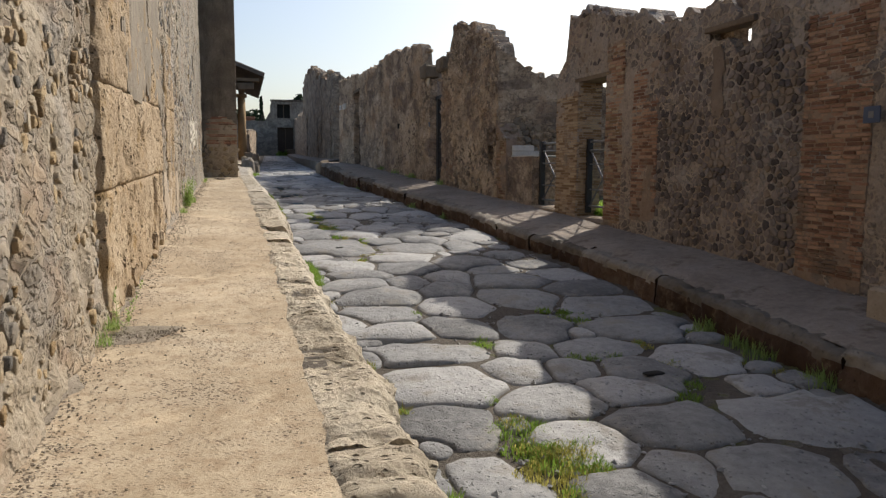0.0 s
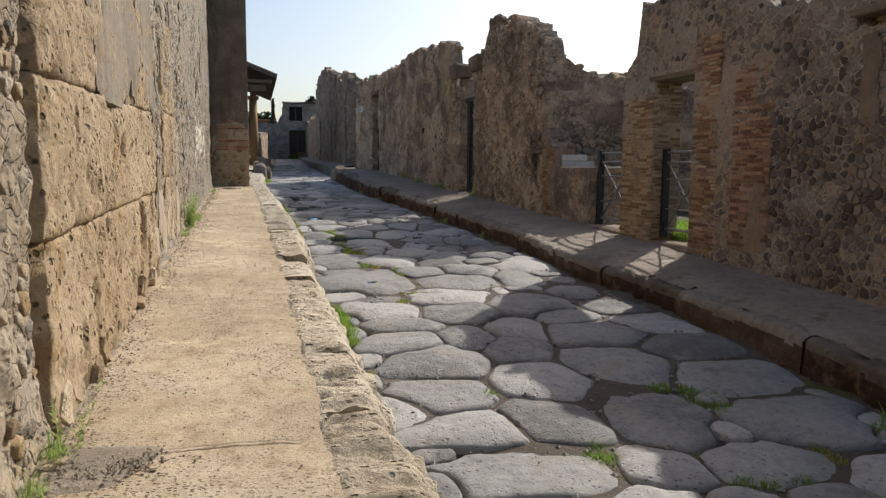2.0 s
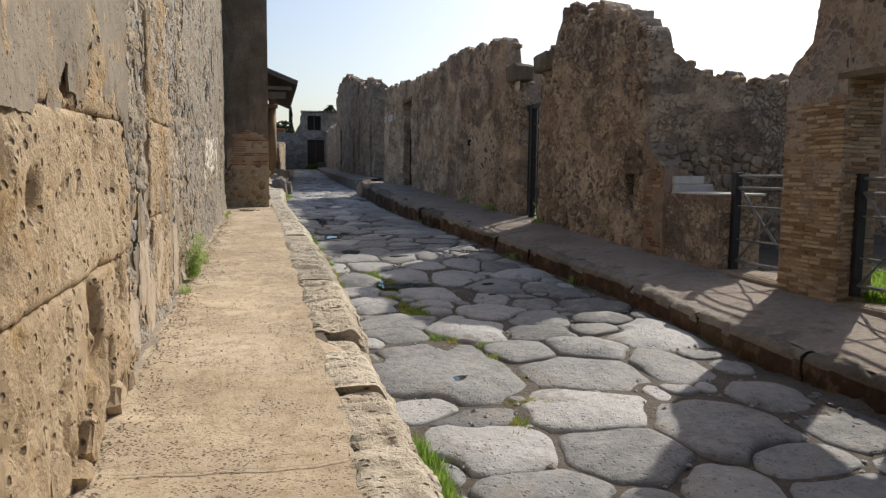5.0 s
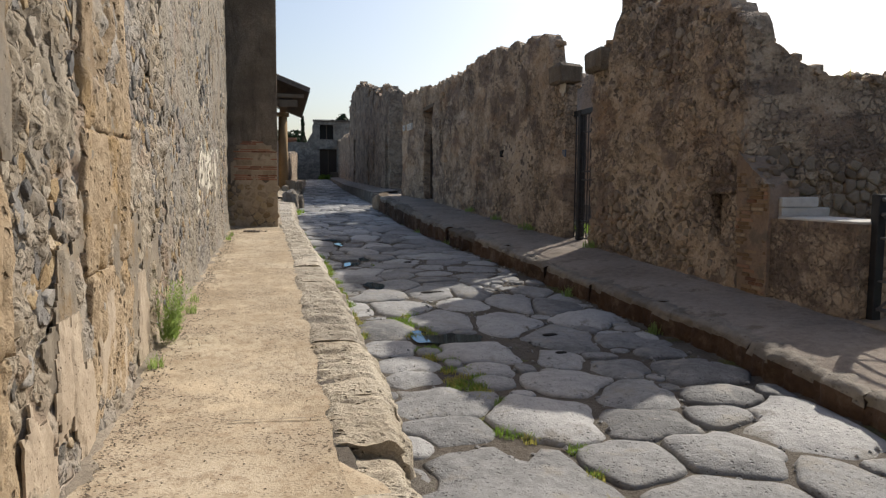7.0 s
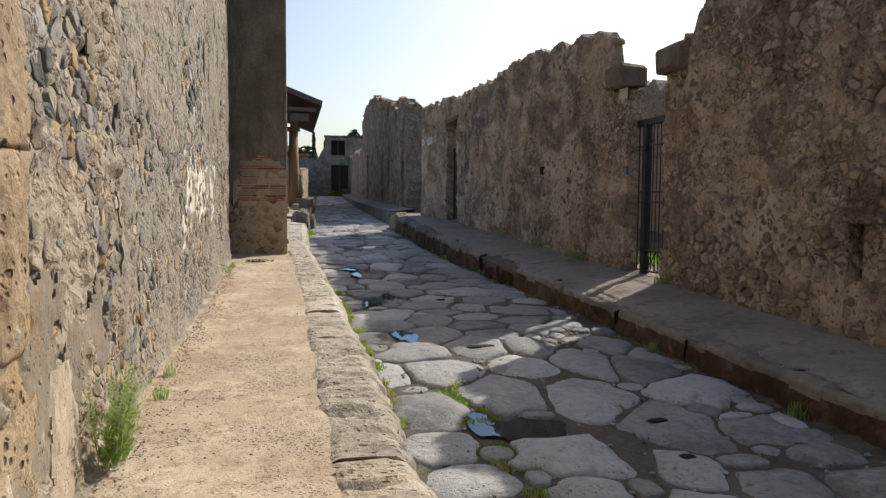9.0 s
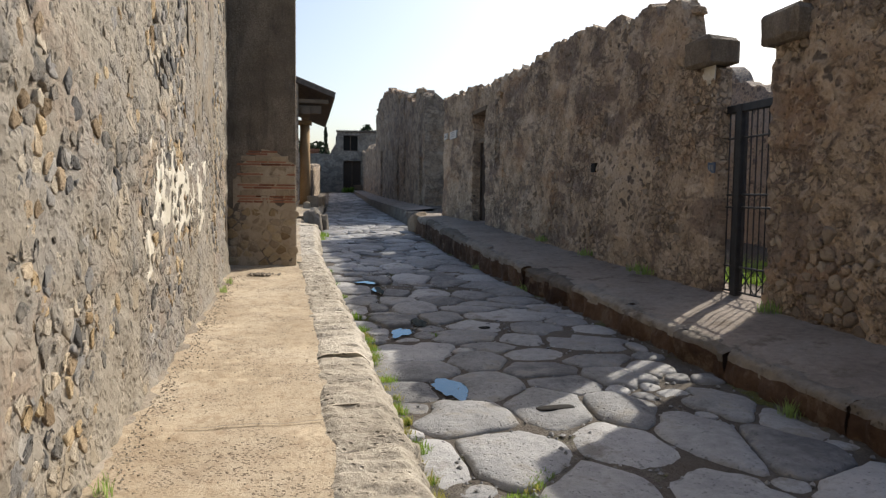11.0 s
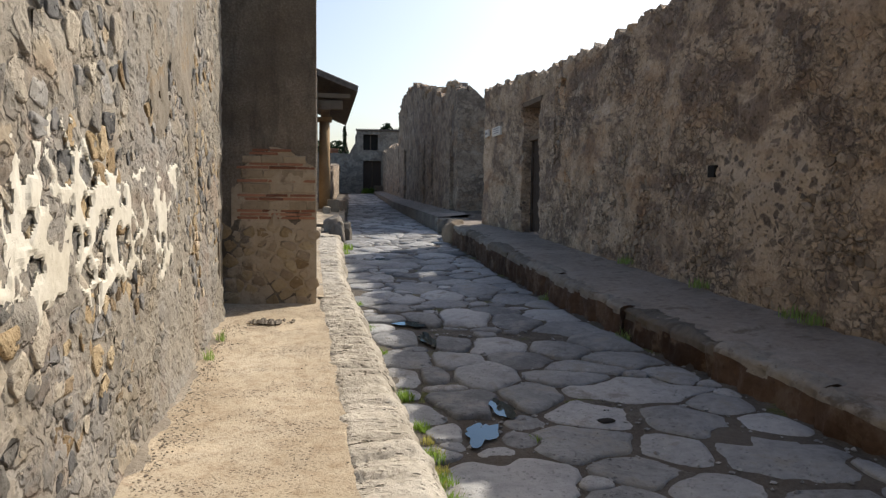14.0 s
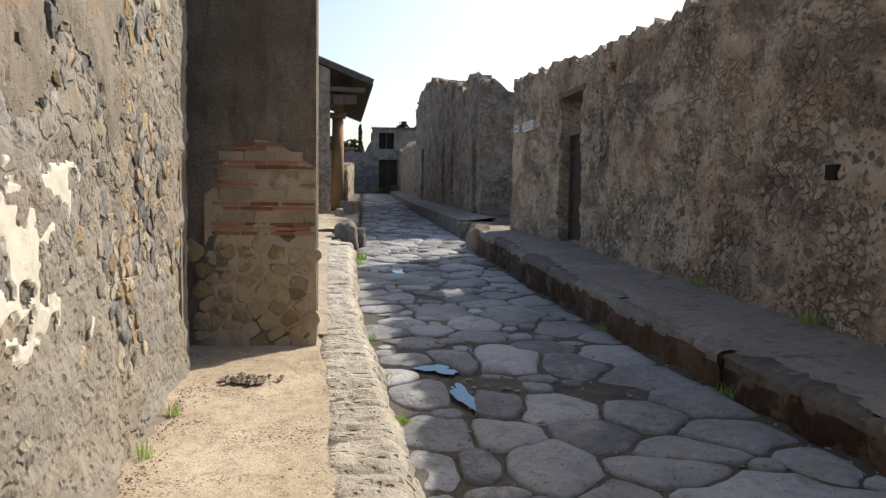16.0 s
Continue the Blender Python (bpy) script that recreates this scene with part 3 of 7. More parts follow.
def panel(name, u0, u1, loc, n, zb, zt, thick, material, parent=None, amp=0.03, res=0.07, seed=0, crest=0.05, scale=2.2, flare=0.0, label="", lumps=None):
    """A wall of real thickness with an uneven face and a broken top. loc: the face's line on the plan; n: where it faces."""
    nu = max(2, int((u1 - u0) / res))
    U = np.linspace(u0, u1, nu + 1)
    X, Y = loc(U)
    lo, hi = zb(U), zt(U)
    rag = fbm(U * 3.1, U * 0 + seed, seed, 4)
    hi = hi + crest * (1.6 * rag + 1.2 * vnoise(U * 3.7, U * 0 + 0.5, seed) + 0.9 * vnoise(U * 6.5, U * 0 + 0.5, seed + 2) + 1.1 * vnoise(U * 12, U * 0 + 0.5, seed + 5))
    nv = max(2, int(float(np.max(hi - lo)) / res))
    T = np.linspace(0, 1, nv + 1)
    Z = lo[:, None] + (hi - lo)[:, None] * T[None, :]
    UU = np.repeat(U[:, None], nv + 1, 1)
    D = amp * (1.5 * fbm(UU * scale, Z * scale, seed + 3, 5) + 0.7 * fbm(UU * scale * 0.3, Z * scale * 0.3, seed + 9, 2))
    if lumps:
        k, a = lumps
        warp = 0.5 * fbm(UU * 4, Z * 4, seed + 41, 3)
        d, own = worley(UU * k + warp, Z * k * 1.2 - warp, seed + 40)
        D = D + a * (0.4 + own) * np.clip(1 - (d / (0.38 + 0.2 * own)) ** 3, 0, 1) * (own > 0.25)
    if flare:
        D = D + flare * np.exp(-(Z - lo[:, None]) / 0.12)
    front = np.stack([X[:, None] + n[0] * D, Y[:, None] + n[1] * D, Z], -1).reshape(-1, 3)
    hb = hi - 0.02 + crest * fbm(U * 2.7, U * 0 + 5, seed + 31, 3)
    back_t = np.stack([X - n[0] * thick, Y - n[1] * thick, hb], -1)
    back_b = np.stack([X - n[0] * thick, Y - n[1] * thick, lo], -1)
    V = np.concatenate([front, back_t, back_b])
    w, o1, o2 = nv + 1, front.shape[0], front.shape[0] + nu + 1
    F = [(i * w + j, (i + 1) * w + j, (i + 1) * w + j + 1, i * w + j + 1) for i in range(nu) for j in range(nv)]
    for i in range(nu):
        F += [(i * w + nv, (i + 1) * w + nv, o1 + i + 1, o1 + i), (o1 + i, o1 + i + 1, o2 + i + 1, o2 + i), (o2 + i, o2 + i + 1, (i + 1) * w, i * w)]
    F.append(tuple(range(0, w)) + (o1, o2))
    F.append(tuple(reversed(range(nu * w, nu * w + w))) + (o2 + nu, o1 + nu))
    ob = mesh_object(name, V, F, material, parent, label)
    me = ob.data
    bm = bmesh.new()
    bm.from_mesh(me)
    bmesh.ops.recalc_face_normals(bm, faces=bm.faces)
    for e in bm.edges:
        if len(e.link_faces) == 2 and e.calc_face_angle(0) > 1.0:
            e.smooth = False
    bm.to_mesh(me)
    bm.free()
    return ob


def voronoi(u0, u1, v0, v1, du, dv, rnd, jitter=0.42, seeds=(), clear=0.0):
    """Cells of a loose grid of centres: (centre, polygon)."""
    nu, nv = max(1, int(round((u1 - u0) / du))), max(1, int(round((v1 - v0) / dv)))
    grid, pts = {}, []
    def put(p):
        k = (int((p[0] - u0) / du), int((p[1] - v0) / dv))
        grid.setdefault(k, []).append(len(pts))
        pts.append(p)
    for s in seeds:
        put(s)
    for i in range(-1, nu + 1):
        for j in range(-1, nv + 1):
            p = (u0 + (i + 0.5 + 0.5 * (j % 2) + rnd.uniform(-jitter, jitter)) * (u1 - u0) / nu, v0 + (j + 0.5 + rnd.uniform(-jitter, jitter)) * (v1 - v0) / nv)
            if clear and any((p[0] - s[0]) ** 2 + (p[1] - s[1]) ** 2 < clear ** 2 for s in seeds):
                continue
            put(p)
    out = []
    for p in pts:
        k = (int((p[0] - u0) / du), int((p[1] - v0) / dv))
        poly = [(p[0] - 2 * du, p[1] - 2 * dv), (p[0] + 2 * du, p[1] - 2 * dv), (p[0] + 2 * du, p[1] + 2 * dv), (p[0] - 2 * du, p[1] + 2 * dv)]
        for a in range(-3, 4):
            for b in range(-3, 4):
                for q in grid.get((k[0] + a, k[1] + b), ()):
                    q = pts[q]
                    nx, ny = q[0] - p[0], q[1] - p[1]
                    if nx == 0 and ny == 0:
                        continue
                    c = (q[0] ** 2 + q[1] ** 2 - p[0] ** 2 - p[1] ** 2) / 2
                    nxt = []
                    for m in range(len(poly)):
                        s, e = poly[m], poly[(m + 1) % len(poly)]
                        ds, de = nx * s[0] + ny * s[1] - c, nx * e[0] + ny * e[1] - c
                        if ds <= 0:
                            nxt.append(s)
                        if (ds < 0) != (de < 0) and abs(ds - de) > 1e-12:
                            t = ds / (ds - de)
                            nxt.append((s[0] + t * (e[0] - s[0]), s[1] + t * (e[1] - s[1])))
                    poly = nxt
                    if len(poly) < 3:
                        break
                if len(poly) < 3:
                    break
            if len(poly) < 3:
                break
        if len(poly) >= 3:
            out.append((p, poly))
    return out


def inset(poly, gap):
    """A convex polygon drawn in by gap on all sides, without its shortest edges."""
    cx, cy = sum(p[0] for p in poly) / len(poly), sum(p[1] for p in poly) / len(poly)
    keep = [p for i, p in enumerate(poly) if math.dist(p, poly[i - 1]) > gap * 0.8]
    if len(keep) < 3:
        return None
    out = []
    for x, y in keep:
        d = math.hypot(x - cx, y - cy)
        if d < gap * 1.6:
            return None
        k = 1 - gap * 1.15 / d
        out.append((cx + (x - cx) * k, cy + (y - cy) * k))
    return out


def chaikin(poly, t=0.25):
    out = []
    for i, p in enumerate(poly):
        q = poly[(i + 1) % len(poly)]
        out += [(p[0] + t * (q[0] - p[0]), p[1] + t * (q[1] - p[1])), (p[0] + (1 - t) * (q[0] - p[0]), p[1] + (1 - t) * (q[1] - p[1]))]
    return out


def cobble(poly, rings, wobble, rnd):
    """Rings of (shrink, height) over a polygon, closed by a fan: vertices as (u, v, h) about the middle."""
    m = len(poly)
    cx, cy = sum(p[0] for p in poly) / m, sum(p[1] for p in poly) / m
    V, F = [], []
    for s, h in rings:
        for x, y in poly:
            V.append(((x - cx) * s + rnd.uniform(-1, 1) * wobble, (y - cy) * s + rnd.uniform(-1, 1) * wobble, h + rnd.uniform(-1, 1) * wobble * 0.7))
    V.append((0, 0, rings[-1][1] + rnd.uniform(-0.5, 1) * wobble))
    for r in range(len(rings) - 1):
        for i in range(m):
            F.append((r * m + i, r * m + (i + 1) % m, (r + 1) * m + (i + 1) % m, (r + 1) * m + i))
    r = len(rings) - 1
    F += [(r * m + i, r * m + (i + 1) % m, len(V) - 1) for i in range(m)]
    return (cx, cy), V, F


class Joined:
    """Pieces past those built one by one, in one mesh."""
    def __init__(self):
        self.v, self.f = [], []

    def add(self, verts, faces):
        k = len(self.v)
        self.v += verts
        self.f += [tuple(i + k for i in f) for f in faces]

    def build(self, name, material, parent, label, smooth=True):
        if self.v:
            tagged(mesh_object(name, self.v, self.f, material, parent, label, smooth), kind="stuff")


def rubble(u0, u1, v0, v1, loc, n, zb, zt, size, gap, height, material, parent, seed, mask=None, near=None, single=300, aspect=0.85, soft=False, name="stone"):
    """Stones set in a wall's face, those nearest to near as pieces of their own."""
    rnd = random.Random(seed)
    cells = voronoi(u0, u1, v0, v1, size, size * aspect, rnd)
    todo = []
    for (u, v), poly in cells:
        a, b = float(zb(u)), float(zt(u))
        if not (u0 <= u <= u1 and a + 0.02 < v < b - 0.03) or (mask and not mask(u, v)):
            continue
        p = inset(poly, rnd.uniform(*gap))
        if p:
            todo.append((abs(u - near) if near is not None else 0, u, v, p))
    todo.sort(key=lambda q: q[0])
    rest = Joined()
    mats = material if isinstance(material, list) else [material]
    rests = [Joined() for _ in mats]
    for k, (_, u, v, p) in enumerate(todo):
        h = rnd.uniform(*height)
        if soft:
            p = chaikin(p, rnd.uniform(0.12, 0.24))
        pick = rnd.randrange(len(mats))
        (cu, cv), V, F = cobble(p, [(1.05, -0.03), (0.99, h * 0.35), (0.88, h * 0.85), (0.6, h)] if soft else [(1.06, -0.03), (0.97, h * 0.7), (0.80, h)], size * (0.04 if soft else 0.055), rnd)
        X, Y = loc(np.array([cu]))
        tilt = rnd.uniform(-0.12, 0.12)
        du, dn = (n[1], -n[0]), n
        sgn = 1
        L2 = loc(np.array([cu + 0.05]))
        tx, ty = (float(L2[0][0] - X[0]) / 0.05, float(L2[1][0] - Y[0]) / 0.05)
        W = [(x * tx + n[0] * (h2 + tilt * y), x * ty + n[1] * (h2 + tilt * y), y) for x, y, h2 in V]
        c = (float(X[0]), float(Y[0]), cv)
        if tx * n[1] - ty * n[0] > 0:
            F = [tuple(reversed(f)) for f in F]
        if k < single:
            mesh_object(name, W, F, mats[pick], parent, place=c, smooth=soft)
        else:
            rests[pick].add([(a + c[0], b + c[1], d + c[2]) for a, b, d in W], F)
    for r, m in zip(rests, mats):
        r.build("smaller_stones", m, parent, "rubble stones set in mortar", soft)


def sheet(name, u0, u1, v0, v1, loc, n, mask, lift, res, material, parent, label="", seed=0):
    """A skin of plaster kept where mask says so."""
    nu, nv = int((u1 - u0) / res), int((v1 - v0) / res)
    U, V = np.meshgrid(np.linspace(u0, u1, nu + 1), np.linspace(v0, v1, nv + 1), indexing="ij")
    keep = mask(U, V)
    X, Y = loc(U.ravel())
    X, Y = X.reshape(U.shape), Y.reshape(U.shape)
    Uj, Vj = U + res * 0.5 * vnoise(U * 40, V * 40, seed), V + res * 0.5 * vnoise(U * 40, V * 40, seed + 1)
    edge = np.clip(keep / 0.06, -1, 1)
    D = lift + 0.008 * fbm(U * 5, V * 5, seed + 2, 4) - 0.012 * np.clip(1 - keep / 0.10, 0, 1)
    X, Y = loc(Uj.ravel())
    P = np.stack([X.reshape(U.shape) + n[0] * D, Y.reshape(U.shape) + n[1] * D, Vj], -1).reshape(-1, 3)
    F, w = [], nv + 1
    ok = keep > -0.05
    for i in range(nu):
        for j in range(nv):
            if ok[i, j] and ok[i + 1, j] and ok[i, j + 1] and ok[i + 1, j + 1]:
                f = (i * w + j, (i + 1) * w + j, (i + 1) * w + j + 1, i * w + j + 1)
                F.append(f)
    used = sorted({k for f in F for k in f})
    if not used:
        return None
    idx = {k: i for i, k in enumerate(used)}
    ob = mesh_object(name, P[used], [tuple(idx[k] for k in f) for f in F], material, parent, label, smooth=False)
    m = ob.modifiers.new("body", "SOLIDIFY")
    m.thickness, m.offset = 0.012, -1
    return ob


def strip(name, y0, y1, res, xa, xb, z, nx, material, parent=None, label="", amp=0.006, seed=0):
    """A long surface between two lines of the plan."""
    ny = int((y1 - y0) / res)
    Y, T = np.meshgrid(np.linspace(y0, y1, ny + 1), np.linspace(0, 1, nx + 1), indexing="ij")
    X = xa(Y) * (1 - T) + xb(Y) * T
    Z = z(X, Y, T) + amp * fbm(X * 3, Y * 3, seed, 4)
    w = nx + 1
    F = [(i * w + j, i * w + j + 1, (i + 1) * w + j + 1, (i + 1) * w + j) for i in range(ny) for j in range(nx)]
    return mesh_object(name, np.stack([X, Y, Z], -1).reshape(-1, 3), F, material, parent, label)


def kerb_block(y0, y1, xin, xout, top, foot, mats, parent, seed, amp=0.02, res=0.055, roundness=0.05, out=1, lean=0.0, lip=0.0):
    """One rough kerb stone: its top, its worn outer edge and its face. out: the side of the street on x."""
    ny = max(4, int((y1 - y0) / res))
    Y = np.linspace(y0 - 0.005, y1 + 0.005, ny + 1)
    wd = np.abs(xout(Y) - xin(Y))
    ht = top(Y) - foot(Y)
    nt, nf = max(4, int(float(wd.mean()) / res)), max(3, int(float(ht.mean()) / res))
    rows = []
    for k in range(nt + 1):
        rows.append((k / nt, 0.0))
    for k in range(1, nf + 1):
        rows.append((1.0, k / nf))
    P = []
    for a, b in rows:
        d = np.abs(wd * (1 - a)) + ht * b
        drop = roundness * math.exp(-((1 - a) / 0.13) ** 2) * (1 if b == 0 else max(0, 1 - b * 2.2))
        X = xin(Y) + (xout(Y) - xin(Y)) * a - out * roundness * 0.6 * (1 if b == 0 and a == 1 else max(0.0, 1 - b * 2.5) if a == 1 else 0) * 0.5 + out * lean * b
        Z = top(Y) * (1 - b) + (foot(Y) - 0.06) * b - drop - (0.03 if out > 0 else 0.012) * math.exp(-(a / 0.10) ** 2)
        end = np.minimum(Y - y0, y1 - Y)
        wear = np.exp(-end / 0.05) * (0.016 if out > 0 else 0.008)
        nz = amp * (1.3 * fbm(Y * 2.6, X * 5 + d * 3, seed, 4) + 1.2 * fbm(Y * 9, d * 2.2 + X, seed + 4, 4) - (3.2 if out > 0 else 1.4) * np.clip(fbm(Y * 12, d * 2.6, seed + 8, 4) - 0.08, 0, 1))
        P.append(np.stack([X + out * (nz * (1.5 if a == 1 else 0) - (wear if a == 1 else 0)), Y, Z + (nz if b < 0.3 else 0) - wear * (1 - b)], -1))
    P = np.array(P)
    m, w = len(rows), ny + 1
    V = P.reshape(-1, 3)
    low = np.stack([xin(Y), Y, foot(Y) - 0.06], -1)
    V = np.concatenate([V, low])
    F, idx = [], []
    for k in range(m - 1):
        for i in range(ny):
            f = (k * w + i, k * w + i + 1, (k + 1) * w + i + 1, (k + 1) * w + i)
            F.append(f if out < 0 else tuple(reversed(f)))
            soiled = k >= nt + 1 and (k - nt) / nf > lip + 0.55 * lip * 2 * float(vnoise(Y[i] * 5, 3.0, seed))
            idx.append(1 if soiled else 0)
    for i, flip in ((0, True), (ny, False)):
        f = tuple(k * w + i for k in range(m)) + (m * w + i,)
        F.append(f if flip == (out > 0) else tuple(reversed(f)))
        idx.append(1)
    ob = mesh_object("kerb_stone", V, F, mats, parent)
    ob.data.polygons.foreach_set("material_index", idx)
    return ob


BRICKS, TAN, RED = [], [], []
for k in range(12):
    rnd = random.Random(40 + k)
    bm = bmesh.new()
    box(bm, -0.5, 0.5, -0.5, 0.5, -0.5, 0.5)
    for v in bm.verts:
        v.co += Vector([rnd.uniform(-0.03, 0.03) for _ in range(3)])
    bmesh.ops.bevel(bm, geom=bm.edges[:], offset=0.07, segments=1, affect="EDGES")
    me = bpy.data.meshes.new("brick")
    bm.to_mesh(me)
    bm.free()
    (BRICKS, TAN, RED)[k // 4].append(me)
    me.materials.append((brick_mat, brick_tan, brick_red)[k // 4])


def bricks(parent, y0, y1, x, zb, zt, n, depth, seed, course=0.040, joint=0.011, length=0.20, mask=None, along="y", sink=0.0, kinds=BRICKS):
    """Courses of flat bricks on a face; each brick is a piece."""
    rnd = random.Random(seed)
    z, row = zb, 0
    while z + course < zt:
        y = y0 - rnd.uniform(0, length)
        while y < y1:
            ln = length * rnd.uniform(0.6, 1.3)
            a, b = max(y, y0 + rnd.uniform(0, 0.015)), min(y + ln, y1 - rnd.uniform(0, 0.015))
            y += ln + joint
            if b - a < 0.05 or (mask and not mask((a + b) / 2, z)):
                continue
            ob = new("brick", rnd.choice(kinds))
            off = rnd.uniform(-0.007, 0.004) + sink
            if along == "y":
                ob.location, ob.scale = (x((a + b) / 2) + n * (off - depth / 2 + 0.012), (a + b) / 2, z + course / 2), (depth, b - a, course)
            else:
                ob.location, ob.scale = ((a + b) / 2, x((a + b) / 2) + n * (off - depth / 2 + 0.012), z + course / 2), (b - a, depth, course)
            ob.rotation_euler = (rnd.uniform(-0.012, 0.012), rnd.uniform(-0.012, 0.012), rnd.uniform(-0.01, 0.01))
            ob.parent = parent
        z += course + joint * rnd.uniform(0.8, 1.2)
        row += 1


def blades(name, label, spots, material, seed, height=0.12, count=60, parent=None, lean=0.5, width=0.006):
    """Grass or weeds: many thin bent blades round the spots (x, y, z, radius)."""
    rnd = random.Random(seed)
    j = Joined()
    for x, y, z, r in spots:
        for _ in range(max(4, int(count * (r / 0.12) ** 1.3))):
            a, d = rnd.uniform(0, 6.283), r * math.sqrt(rnd.random())
            bx, by = x + d * math.cos(a), y + d * math.sin(a)
            h = height * rnd.uniform(0.4, 1.15) * (1.1 - 0.5 * d / r)
            b, k = rnd.uniform(0, 6.283), lean * rnd.uniform(0.2, 1.0) * h
            w = width * rnd.uniform(0.6, 1.4)
            ca, sa = -math.sin(b) * w, math.cos(b) * w
            dx, dy = math.cos(b) * k, math.sin(b) * k
            j.add([(bx - ca, by - sa, z - 0.02), (bx + ca, by + sa, z - 0.02), (bx + ca * 0.8 + dx * 0.35, by + sa * 0.8 + dy * 0.35, z + h * 0.55), (bx - ca * 0.8 + dx * 0.35, by - sa * 0.8 + dy * 0.35, z + h * 0.55), (bx + dx, by + dy, z + h * 0.95)], [(0, 1, 2, 3), (3, 2, 4)])
    ob = mesh_object(name, j.v, j.f, material, parent)
    return tagged(ob, label, "grass", kind="stuff")

# ---- ground and street ----
XS = np.array([-1500, -300, -60, -15, -3, -1.2] + [-0.8 + 0.2 * i for i in range(36)] + [7, 8, 10, 14, 20, 60, 300, 1500])
YS = np.array([-1500, -300, -60] + [-20 + 0.5 * i for i in range(260)] + [112, 120, 140, 200, 400, 900, 2500])
GX, GY = np.meshgrid(XS, YS, indexing="ij")
mid = (left_in(GY) + left_out(GY)) / 2
GZ = np.where(GX < mid, left_z(GY) - 0.05, np.where(GX < right_edge(GY) + 0.2, street_z(GY) - 0.028, np.where(GX < right_wall(GY) + 0.35, right_z(GY) - 0.06, right_z(GY) + 0.12)))
GZ = GZ + 0.03 * fbm(GX * 1.7, GY * 1.7, 5, 3) * (np.abs(GX) < 20)
w = len(YS)
ground = mesh_object("ground", np.stack([GX, GY, GZ], -1).reshape(-1, 3), [(i * w + j, (i + 1) * w + j, (i + 1) * w + j + 1, i * w + j + 1) for i in range(len(XS) - 1) for j in range(w - 1)], soil)
tagged(ground, "dark trodden soil under the street and houses", "ground", kind="structure")

footway = strip("pavement_west", -6, 24.6, 0.06, lambda y: left_wall(y) - 0.12, lambda y: left_in(y) + 0.05 + 0.06 * fbm(y * 2.3, y * 0, 3, 5), lambda x, y, t: left_z(y) + 0.015 * np.exp(-t * 9) - 0.01, 22, footway_mat, seed=21, amp=0.018)
tagged(footway, "sandy ochre lime-mortar footway with dark grit", "pavement", kind="structure")
footway_far = strip("pavement_west_far", 24.6, 60, 0.25, lambda y: y * 0 - 6, lambda y: left_in(y) + 0.1, lambda x, y, t: left_z(y) + 0 * t, 14, footway_mat, seed=22, amp=0.03)
tagged(footway_far, "sandy footway before the porch", "pavement", kind="structure")

dirt = strip("dirt_strip", 1.5, 23.4, 0.04, lambda y: left_wall(y) - 0.08, lambda y: left_wall(y) + 0.065 + 0.10 * fbm(y * 3.1, y * 0, 31, 5) + 0.05 * fbm(y * 0.8, y * 0, 35, 2), lambda x, y, t: left_z(y) + 0.010 - 0.03 * t ** 3, 6, foot_dirt, seed=23, amp=0.02)
tagged(dirt, "grey dirt gathered along the wall's foot", "dirt", kind="stuff")
spill = strip("sand_spill", 10.72, 11.3, 0.03, lambda y: left_in(y) - 0.06, lambda y: left_in(y) + 0.30 - 1.6 * (y - 11.0) ** 2, lambda x, y, t: left_z(y) - 0.025 + 0.02 * np.clip(t * 4, 0, 1) - 0.10 * t ** 1.6, 12, footway_mat, seed=27, amp=0.02)
tagged(spill, "sand spilled over a broken kerb stone", "sand", kind="stuff")
joints = strip("joint_earth", -3, 61, 0.06, lambda y: left_out(y) - 0.05, lambda y: right_edge(y) + 0.08, lambda x, y, t: street_z(y) - 0.036 + 0.020 * fbm(x * 6, y * 6, 39, 3) + 0.03 * np.clip(1 - t * 14, 0, 1) + 0.04 * np.clip((t - 0.95) * 20, 0, 1), 60, joint_earth, seed=38, amp=0.022)
tagged(joints, "dark mossy earth between the paving stones", "soil", kind="stuff")


def crack(y0, x0, x1, seed, width=0.007):
    """A thin dark crack across the footway."""
    X = np.linspace(x0, x1, 40)
    Y = y0 + 0.05 * fbm(X * 2.5, X * 0, seed, 4)
    Z = left_z(Y) + 0.004 + 0.018 * fbm(X * 3, Y * 3, 21, 4)
    W = width * (0.6 + np.abs(fbm(X * 9, X * 0, seed + 3, 2)))
    V = np.concatenate([np.stack([X, Y - W, Z], -1), np.stack([X, Y + W, Z], -1)])
    ob = mesh_object("crack", V, [(i, i + 1, 41 + i, 40 + i) for i in range(39)], foot_dirt)
    return tagged(ob, "thin dirt-filled crack across the footway", "crack", "cracks in the footway")


for k, (y, a, b) in enumerate(((5.85, -0.5, 0.3), (8.9, -0.75, 0.36), (16.5, -0.7, 0.2), (11.9, -0.3, 0.28))):
    crack(y, a, b, 210 + k * 5)

